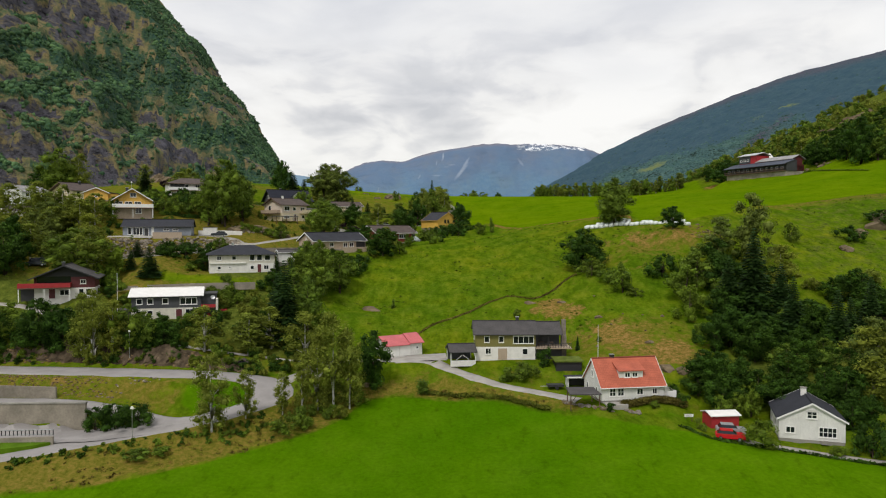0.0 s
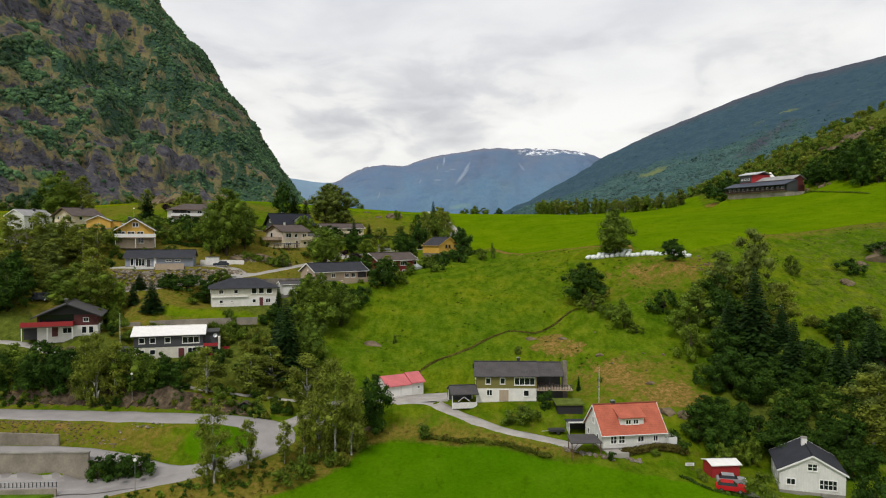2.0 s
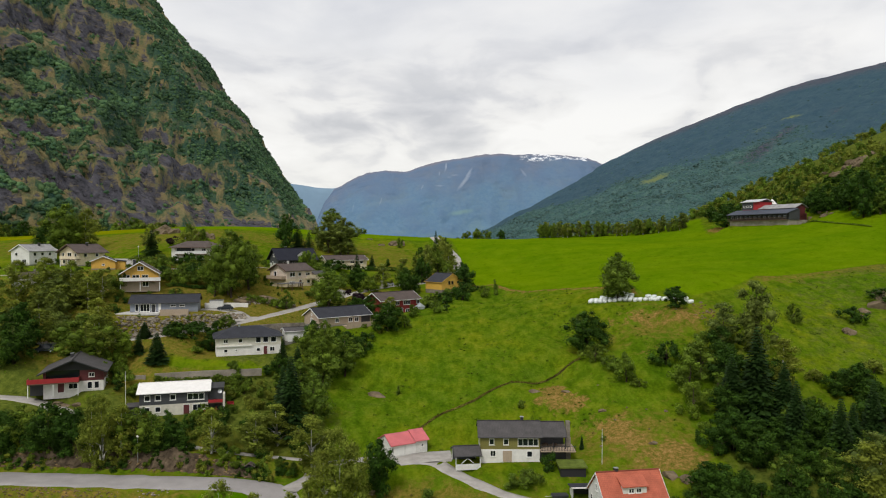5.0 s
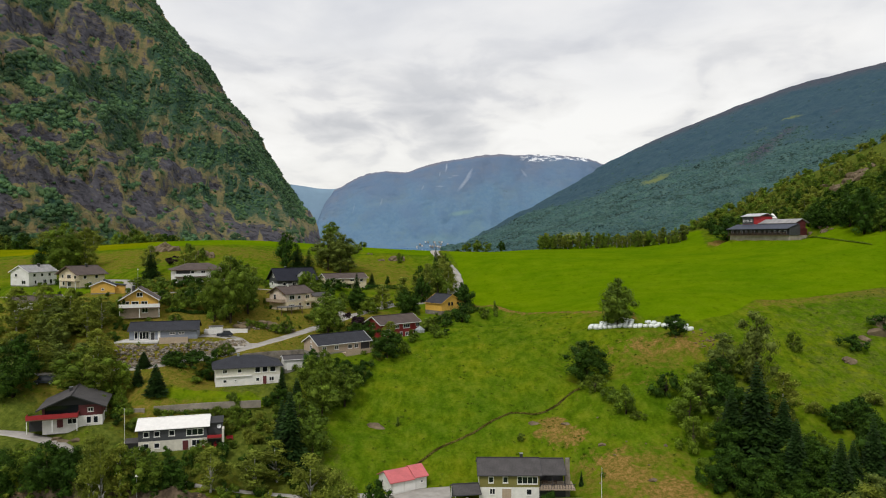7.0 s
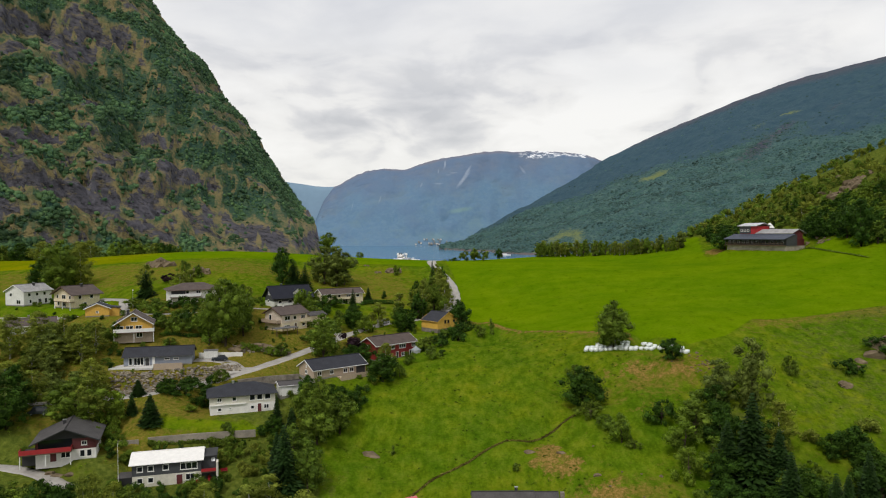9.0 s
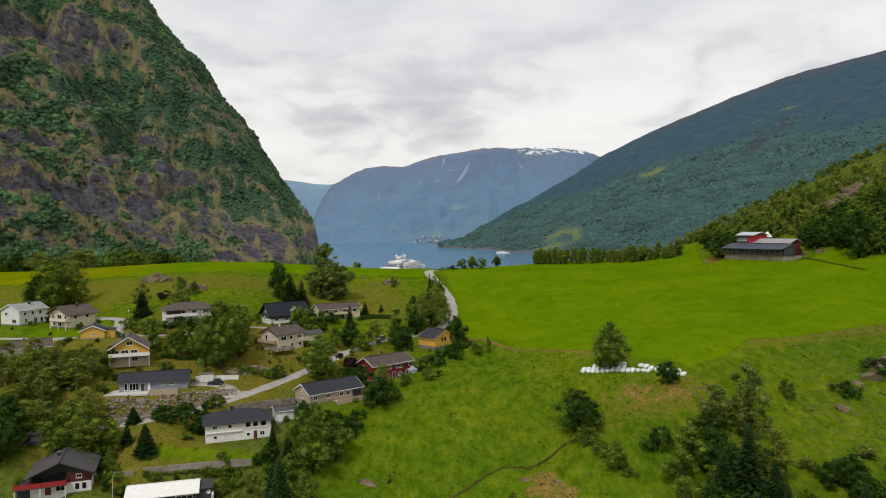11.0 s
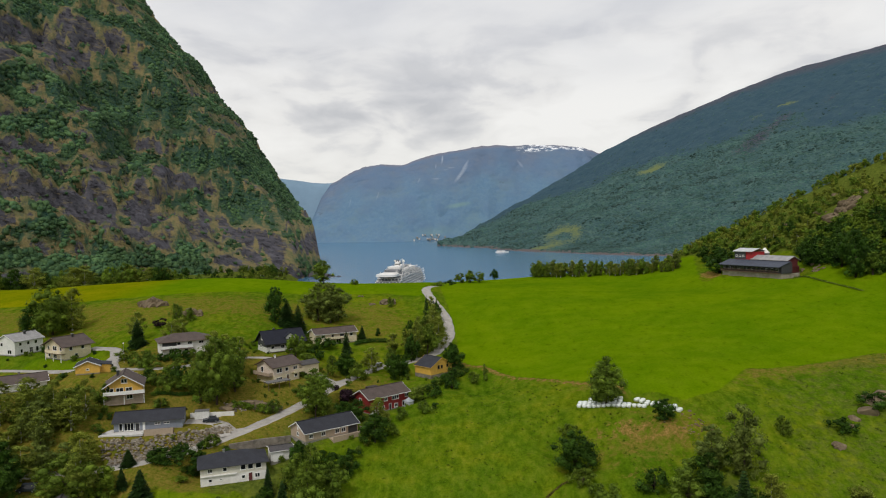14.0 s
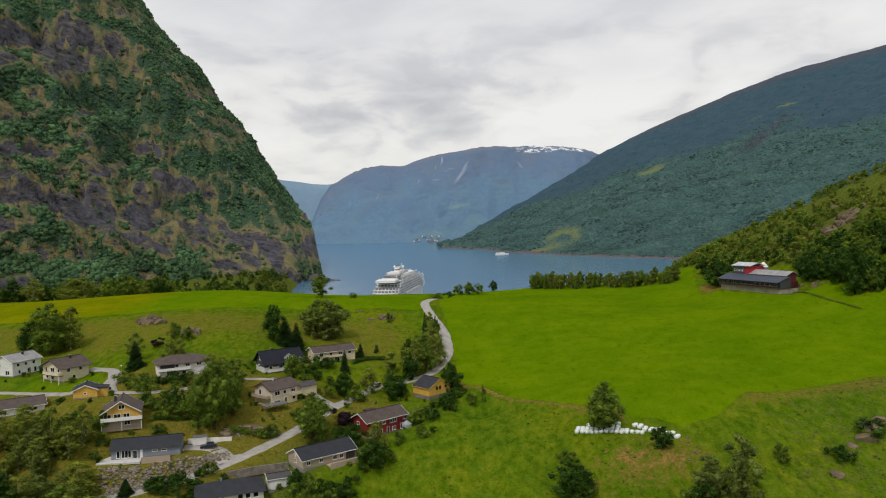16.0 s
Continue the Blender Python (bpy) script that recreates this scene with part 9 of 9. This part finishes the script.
for xx in (-0.5, 0.5):
    part("post", Shape().box((xx - 0.04, 0.03, -0.3), (xx + 0.04, 0.1, 1.0)), BROWNWOOD, sg)
for k in range(2):
    part("text_bar", Shape().box((-0.5, -0.04, 0.66 + 0.16 * k), (0.45, -0.032, 0.72 + 0.16 * k)), DARKTRIM, sg)
hz = on_ground(-36, 128.6)
bx = thing("roadside_hut", pose(-36.4, 128.2, hz, 0, 0, 4) @ Matrix.Diagonal((0.75, 0.75, 0.75, 1)), "small dark roadside hut with reddish gable roof", "hut")
part("wall", Shape().box((-1.1, -0.8, -0.3), (1.1, 0.8, 1.3)), BLACKWOOD, bx)
part("roof", Shape().slab([(-1.4, -1.1, 1.2), (0, -1.1, 2.0), (0, 1.1, 2.0), (-1.4, 1.1, 1.2)], 0.08).slab([(0, -1.1, 2.0), (1.4, -1.1, 1.2), (1.4, 1.1, 1.2), (0, 1.1, 2.0)], 0.08), ROOF_BROWN, bx, planar=True)
part("front_panel", Shape().box((-0.9, -0.84, 0.0), (0.9, -0.8, 0.5)), TRIM, bx)

# ---- vehicles ----
TYRE = plain("rubber", (0.02, 0.02, 0.02), 0.8)


def car(x, y, head, paint, label, van=False):
    z = on_ground(x, y)
    for hw, l in LINES.values():
        k = int(np.argmin(np.hypot(l[:, 0] - x, l[:, 1] - y)))
        if math.hypot(l[k, 0] - x, l[k, 1] - y) < hw:
            z = max(z, l[k, 2]) + 0.06
    c = thing("car", pose(x, y, z, 0, 0, head), label, "car", "parked cars")
    prof = [(-2.1, 0.35), (-2.15, 0.75), (-1.95, 0.95), (-0.9 if not van else -1.4, 1.02), (1.3, 1.0), (2.0, 0.92), (2.1, 0.6), (2.1, 0.35)]
    s = Shape()
    for sgn in (-1, 1):
        s.poly([(px_, 0.85 * sgn, pz) for px_, pz in (prof if sgn > 0 else prof[::-1])][::-1])
    for (ax, az), (bx_, bz) in zip(prof, prof[1:] + prof[:1]):
        s.poly([(ax, -0.85, az), (bx_, -0.85, bz), (bx_, 0.85, bz), (ax, 0.85, az)][::-1])
    part("body", s, paint, c)
    f0, f1, r0, r1, top = (-0.95, -0.35, 1.75, 1.35, 1.48) if not van else (-1.45, -1.0, 2.05, 2.0, 1.85)
    g = Shape()
    lo, hi = [(f0, 1.0), (r0, 1.0)], [(f1, top - 0.05), (r1, top - 0.05)]
    P = [(f0, -0.8, 1.0), (r0, -0.8, 1.0), (r0, 0.8, 1.0), (f0, 0.8, 1.0), (f1, -0.66, top - 0.05), (r1, -0.66, top - 0.05), (r1, 0.66, top - 0.05), (f1, 0.66, top - 0.05)]
    for q in ((0, 1, 5, 4), (1, 2, 6, 5), (2, 3, 7, 6), (3, 0, 4, 7)):
        g.poly([P[i] for i in q])
    part("glazing", g, GLASS, c)
    part("roof", Shape().box((f1 - 0.05, -0.68, top - 0.05), (r1 + 0.05, 0.68, top + 0.02)), paint, c)
    for wx_ in (-1.3, 1.3):
        for wy_ in (-0.86, 0.7):
            w = part("wheel", Shape().tube((wx_, wy_, 0.31), (wx_, wy_ + 0.16, 0.31), 0.31, sides=12), TYRE, c)
            part("rim", Shape().tube((wx_, wy_ - 0.01, 0.31), (wx_, wy_ + 0.17, 0.31), 0.18, sides=8), METAL, w)
    for hy in (-0.6, 0.6):
        part("headlight", Shape().box((-2.17, hy - 0.16, 0.68), (-2.1, hy + 0.16, 0.82)), TRIM, c)
    return c


PAINT_RED = plain("red_car_paint", (0.5, 0.015, 0.02), 0.25, 0, 0.05)
PAINT_SILVER = plain("silver_car_paint", (0.5, 0.5, 0.52), 0.25, 0.4, 0.05)
PAINT_DARK = plain("dark_car_paint", (0.03, 0.035, 0.045), 0.25, 0, 0.05)
car(42.4, 103.8, 160, PAINT_RED, "bright red hatchback parked on the lane")
car(43.6, 106.6, 165, PAINT_SILVER, "silver hatchback parked before the red shed")
car(-60.3, 190.6, 20, PAINT_DARK, "dark hatchback parked in the gravel yard")
car(-100.6, 216.2, 5, PAINT_DARK, "dark car parked by the yellow garage")
car(-91, 158.5, 10, PAINT_DARK, "dark van parked under the trees", True)
car(-20.5, 246.5, 55, PAINT_SILVER, "silver car parked beside the village lane")
tl = thing("trailer", pose(19.4, 121.6, on_ground(19.4, 121.6), 0, 0, 5), "dark flat car trailer beside the lane", "trailer")
part("bed", Shape().box((-1.4, -0.7, 0.45), (1.4, 0.7, 0.8)), DARKTRIM, tl)
part("drawbar", Shape().tube((-1.4, 0, 0.5), (-2.6, 0, 0.45), 0.05), METAL, tl)
for yy in (-0.85, 0.7):
    part("wheel", Shape().tube((0.1, yy, 0.3), (0.1, yy + 0.15, 0.3), 0.3, sides=10), TYRE, tl)

# ---- wrapped bales ----
prof = [(0.0, 0.52), (0.08, 0.6), (0.55, 0.63), (1.05, 0.6), (1.15, 0.5), (1.18, 0.0)]
s = Shape()
for k, (z0, r0) in enumerate(prof):
    for i in range(12):
        a = 2 * math.pi * i / 12
        s.v.append((r0 * math.cos(a) * (1 + 0.03 * math.sin(3 * a + k)), r0 * math.sin(a), z0))
for k in range(len(prof) - 1):
    for i in range(12):
        j = (i + 1) % 12
        s.f.append((k * 12 + i, k * 12 + j, k * 12 + 12 + j, k * 12 + 12 + i))
        s.m.append(0)
BALE = s.data("bale", PLASTIC, True)
brng = random.Random(4)


def bale(x, y, up_=0.0):
    solo("silage_bale", BALE, None, "round silage bale in greenish white plastic wrap", "bale", pose(x, y, on_ground(x, y) - 0.03 + up_, brng.uniform(-3, 3), brng.uniform(-3, 3), brng.uniform(0, 360)) @ Matrix.Diagonal((1, 1, 0.72, 1)), "wrapped bales at the field's edge")


ux, uy = math.cos(radians(-20)), math.sin(radians(-20))
for i in range(14):
    depth = max(1, 5 - abs(i - 5) // 2 - (1 if i > 8 else 0))
    for j in range(depth):
        bale(38.8 + i * 1.3 * ux - j * 1.28 * uy + brng.uniform(-0.1, 0.1), 190.8 + i * 1.3 * uy + j * 1.28 * ux + brng.uniform(-0.1, 0.1))
for i in range(9):
    for j in range(2):
        x, y = 54.0 + i * 1.05 + j * 0.7, 190.0 - i * 1.1 + j * 0.9
        bale(x + brng.uniform(-0.15, 0.15), y + brng.uniform(-0.15, 0.15))
        if i in (5, 7) and j == 0:
            bale(x + 0.4, y, 0.83)

# ---- cruise ship ----
SHIPWHITE = plain("ship_white", (0.82, 0.80, 0.77), 0.5, 0, 0.06, 0.1, 1.0)
SHIPGREY = plain("ship_balcony_glass", (0.22, 0.23, 0.25), 0.3, 0, 0.2, 0.3, 2.0)
sx, sy = -67.0, 800.0
ship = thing("cruise_ship", pose(sx, sy, 1.0, 0, 0, math.degrees(math.atan2(225, 29)) - 90), "large white cruise ship moored in the fjord", "ship")


def deck_outline(w, y0, y1, nose):
    pts = []
    for i in range(9):
        a = math.pi + math.pi * i / 8
        pts.append((w / 2 * math.cos(a), y0 + w * 0.18 * (1 + math.sin(a))))
    return pts + [(w / 2, y1 - nose), (0, y1), (-w / 2, y1 - nose)]


def slab_deck(w, y0, y1, nose, z0, z1):
    o = deck_outline(w, y0, y1, nose)
    return Shape().slab([(x, y, z1) for x, y in o], z1 - z0)


part("hull", slab_deck(31, 0, 232, 40, -3, 17), SHIPWHITE, ship)
for i in range(9):
    z0 = 17 + i * 3.0
    setback = 2 + (0, 3, 10, 14, 26, 30, 46, 56, 70)[i]
    w = (31, 31, 31, 31, 30.5, 30, 27, 22, 16)[i]
    end = (215, 212, 208, 205, 200, 195, 180, 170, 140)[i]
    dk_ = part("deck", slab_deck(w, setback, end, 12, z0, z0 + 0.9), SHIPWHITE, ship)
    part("balcony_band", slab_deck(w - 1.6, setback + 2.4, end - 1, 12, z0 + 0.9, z0 + 3.0), SHIPGREY if i % 2 == 0 or i < 6 else SHIPWHITE, dk_)
    for k in range(0, int(end - setback), 9):
        part("divider", Shape().box((w / 2 - 1.0, setback + 6 + k, z0 + 0.9), (w / 2 - 0.2, setback + 6.4 + k, z0 + 3.0)), SHIPWHITE, dk_)
    if i < 5:
        for k in range(7):
            part("divider", Shape().box((-w / 2 + 3 + k * (w - 6.6) / 6, setback + 0.6, z0 + 0.9), (-w / 2 + 3.5 + k * (w - 6.6) / 6, setback + 3.0, z0 + 3.0)), SHIPWHITE, dk_)
fn = part("funnel", Shape().slab([(-2.6, 86, 48.4), (2.6, 86, 48.4), (3.2, 97, 50), (-3.2, 97, 50)], 6.5), SHIPWHITE, ship)
part("funnel_band", Shape().slab([(-2.7, 85.9, 46.8), (2.7, 85.9, 46.8), (3.3, 97.1, 47.6), (-3.3, 97.1, 47.6)], 1.2), DARKTRIM, fn)
part("funnel_pipe", Shape().tube((-1.2, 90, 49), (-1.2, 88, 51.4), 0.6).tube((1.2, 90, 49), (1.2, 88, 51.4), 0.6), DARKTRIM, fn)
for px_, py_, pz_ in ((-5, 98, 48.2), (6, 98, 48.2), (8, 70, 44.5)):
    part("radome", Shape().tube((px_, py_, 43), (px_, py_, pz_), 0.7).tube((px_, py_, pz_), (px_, py_, pz_ + 1.0), 1.0, 1.8, 10).tube((px_, py_, pz_ + 1.0), (px_, py_, pz_ + 2.8), 1.8, 0.7, 10), SHIPWHITE, ship)
for px_, py_, hh in ((0, 120, 52), (-7, 62, 45), (7, 48, 42), (-10, 34, 40)):
    part("mast", Shape().tube((px_, py_, 34), (px_, py_, hh), 0.5, 0.25).tube((px_ - 2.2, py_, hh - 2), (px_ + 2.2, py_, hh - 2), 0.22), SHIPWHITE, ship)
for k, (zz, y0_, w_) in enumerate(((38.5, 52, 20), (41.5, 66, 16), (35.4, 14, 24))):
    part("deck_house", slab_deck(w_, y0_, y0_ + 30, 6, zz, zz + 2.6), SHIPWHITE if k else SHIPGREY, ship)
part("pool_roof", Shape().box((-9, 28, 35.1), (9, 46, 38.6)), SHIPWHITE, ship)
for k in range(6):
    part("lifeboat", Shape().tube((15.9, 60 + k * 18, 19.5), (15.9, 70 + k * 18, 19.5), 1.5, 1.4, 8), SHIPWHITE, ship)

# ---- far shore ----
frng = random.Random(9)
for i in range(22):
    x = frng.choice((frng.uniform(-200, 10), frng.gauss(-50, 35)))
    up_hill = frng.choice((0.01, 0.015, 0.02, 0.03, 0.05))
    y = 4290 + 40 * math.sin(x * 0.006) + 600 * up_hill
    w, d, h = frng.uniform(6, 10), frng.uniform(6, 8), frng.uniform(3, 5)
    fh = thing("far_house", pose(x, y - 6, 4.0 + 560 * 1.3 * up_hill, 0, 0, frng.uniform(-20, 20)), "tiny pale house on the far shore", "house", "houses on the far shore")
    part("wall", Shape().box((0, 0, -4), (w, d, h)), CONCRETE if i % 3 else PLASTER, fh)
    part("roof", Shape().slab([(-0.5, -0.5, h), (w + 0.5, -0.5, h), (w + 0.5, d / 2, h + 2.4), (-0.5, d / 2, h + 2.4)], 0.3).slab([(-0.5, d / 2, h + 2.4), (w + 0.5, d / 2, h + 2.4), (w + 0.5, d + 0.5, h), (-0.5, d + 0.5, h)], 0.3), ROOF_LIGHT, fh, planar=True)
fb = thing("ferry", pose(190, 2310, 4.0, 0, 0, 4), "small white ferry far out on the fjord", "boat")
part("hull", Shape().slab([(-20, -4, 3), (16, -4, 3), (24, 0, 3), (16, 4, 3), (-20, 4, 3)], 4), SHIPWHITE, fb)
part("cabin", Shape().box((-16, -3, 3), (10, 3, 6.5)), SHIPWHITE, fb)
part("window_band", Shape().box((-15, -3.05, 4.4), (9, 3.05, 5.4)), SHIPGREY, fb)

# ---- garden things ----
ps = thing("parasol", pose(-46.6, 145.2, on_ground(-46.6, 145.2)), "closed dark red garden parasol on the terrace", "parasol")
part("pole", Shape().tube((0, 0, 0), (0, 0, 2.4), 0.04), BROWNWOOD, ps)
part("canopy", Shape().tube((0, 0, 1.2), (0, 0, 2.4), 0.3, 0.05, 8), PAINT_RED, ps)
for x, y in ((-47.5, 143.8), (-49.0, 141.3), (-45.5, 146.5)):
    bn_ = thing("garden_bench", pose(x, y, on_ground(x, y), 0, 0, srng.uniform(0, 90)), "red-stained wooden garden bench", "bench")
    part("seat", Shape().box((-0.7, -0.2, 0.4), (0.7, 0.2, 0.46)), BRIGHTRED, bn_)
    part("backrest", Shape().box((-0.7, 0.2, 0.46), (0.7, 0.25, 0.95)), BRIGHTRED, bn_)
    for xx in (-0.6, 0.6):
        part("leg", Shape().box((xx - 0.04, -0.18, 0), (xx + 0.04, 0.18, 0.4)), BRIGHTRED, bn_)
cp2 = thing("flat_carport", pose(-49.5, 209.6, on_ground(-47, 212) , 0, 0, 40), "low flat grey carport roof above the lane", "carport")
part("roof", Shape().box((0, 0, 2.1), (7.5, 3.0, 2.3)), ROOF_LIGHT, cp2)
for xx in (0.2, 3.6, 7.1):
    for yy in (0.1, 2.7):
        part("post", Shape().box((xx, yy, -1.5), (xx + 0.15, yy + 0.15, 2.1)), BROWNWOOD, cp2)

# ---- grass tufts, past counting ----


def tufts(name, ring, count, size, mat, label, seed):
    rng = np.random.default_rng(seed)
    xs, ys = np.array([p[0] for p in ring]), np.array([p[1] for p in ring])
    X, Y = rng.uniform(xs.min(), xs.max(), count * 3), rng.uniform(ys.min(), ys.max(), count * 3)
    clump = np.array([noise.noise(Vector((x * 0.12, y * 0.12, seed))) for x, y in zip(X, Y)])
    ok = (inside(X, Y, ring, 1.0) > 0.6) & (rng.random(count * 3) < 0.45 + clump)
    for px_, py_, pz, head, lx, ly in PLAN.values():
        ok &= rect_distance(X, Y, px_, py_, head, lx, ly) > 1.2
    for hw, l in LINES.values():
        for p in l[::2]:
            ok &= np.hypot(X - p[0], Y - p[1]) > hw + 1.0
    X, Y = X[ok][:count], Y[ok][:count]
    Z = np.array([on_ground(x, y) for x, y in zip(X, Y)])
    v = leaf_cloud(rng, np.stack([X, Y, Z + size * 0.1], 1), size * rng.uniform(0.6, 1.8, len(X)), 12 * len(X), 0.13, 0.45, 0.5)
    return solo(name, cloud_mesh(name, v, mat), None, label, "grass", kind="stuff")


GRASS = leafy("rough_grass", (0.090, 0.165, 0.006), (0.19, 0.26, 0.016), 0.0, 0.35, 0.1)
DRYGRASS = leafy("dry_grass", (0.11, 0.115, 0.014), (0.28, 0.20, 0.045), 0.0, 0.35, 0.1)
tufts("pasture_tufts", PASTURE, 1000, 0.34, GRASS, "tussocks of rough grass over the pasture", 1)
tufts("meadow_tufts", [(66, 182), (80, 146), (140, 140), (190, 200), (180, 232), (150, 208), (103, 200), (76, 186)], 900, 0.4, GRASS, "tussocks of rough grass on the upper meadow", 2)
tufts("bank_tufts", [(-95, 84), (-75, 90), (-60, 94), (-45, 100), (-33, 106), (-25, 112), (-22, 118), (-14, 123), (-6, 126), (20, 115), (22, 112), (6, 118), (-9, 122), (-15, 114), (-20, 108), (-27, 101.5), (-33, 97), (-45, 91), (-56, 88.6), (-90, 80)], 1500, 0.4, DRYGRASS, "dry brown grass on the road bank", 3)
tufts("village_tufts", [(-160, 150), (-60, 142), (-30, 150), (-36, 176), (-8, 214), (-30, 226), (-60, 240), (-160, 215)], 1600, 0.45, GRASS, "rough grass between the village gardens", 4)
for i in range(26):
    x, y = srng.uniform(200, 300), srng.uniform(270, 420)
    if x > float(np.interp(y, [200, 260, 320, 430], [285, 235, 198, 160])):
        boulder(x, y, srng.uniform(1.2, 3.4), 1.6, srng.uniform(-60, 20))

for x, y, r, n in ((206, 364, 5.0, 8), (216, 371, 5.0, 8), (226, 380, 4.0, 6), (194, 391, 3.4, 5), (232, 352, 3.6, 5)):
    outcrop(x, y, r, n)

for i in range(12):
    x, y = srng.uniform(-64, -52), srng.uniform(113.6, 116.0)
    boulder(x, y, srng.uniform(0.12, 0.3), 1.4, srng.uniform(0, 180))

# rocky toe of the mountain in the water
spit = thing("rocky_toe", pose(-222, 1318, 3.0, 0, 0, -8), "low grey rocks at the mountain's foot in the fjord", "rock", kind="structure")
for k, (dx, r, hh) in enumerate(((-14, 16, 22), (2, 13, 13), (15, 10, 7), (27, 7, 4), (36, 5, 2.5))):
    st = part("rock", BOULDERS[k % 4].copy(), None, spit)
    st.data.materials[0] = plain("wet_grey_rock", (0.12, 0.11, 0.12), 0.95, 0, 0.5, 0.05, 0.4, 0.6)
    st.matrix_basis = pose(dx, srng.uniform(-4, 4), 0, 0, 0, srng.uniform(0, 180)) @ Matrix.Diagonal((r, r, hh, 1))
hedge([(156.8, 316), (157, 300), (157.2, 290), (158.4, 276), (159.4, 266)], 0.6, 2.2, LEAF, "overgrown ditch beside the field", 700)
for i in range(14):
    boulder(srng.uniform(162, 167), srng.uniform(303, 320), srng.uniform(0.5, 1.1), 1.4, srng.uniform(0, 180))
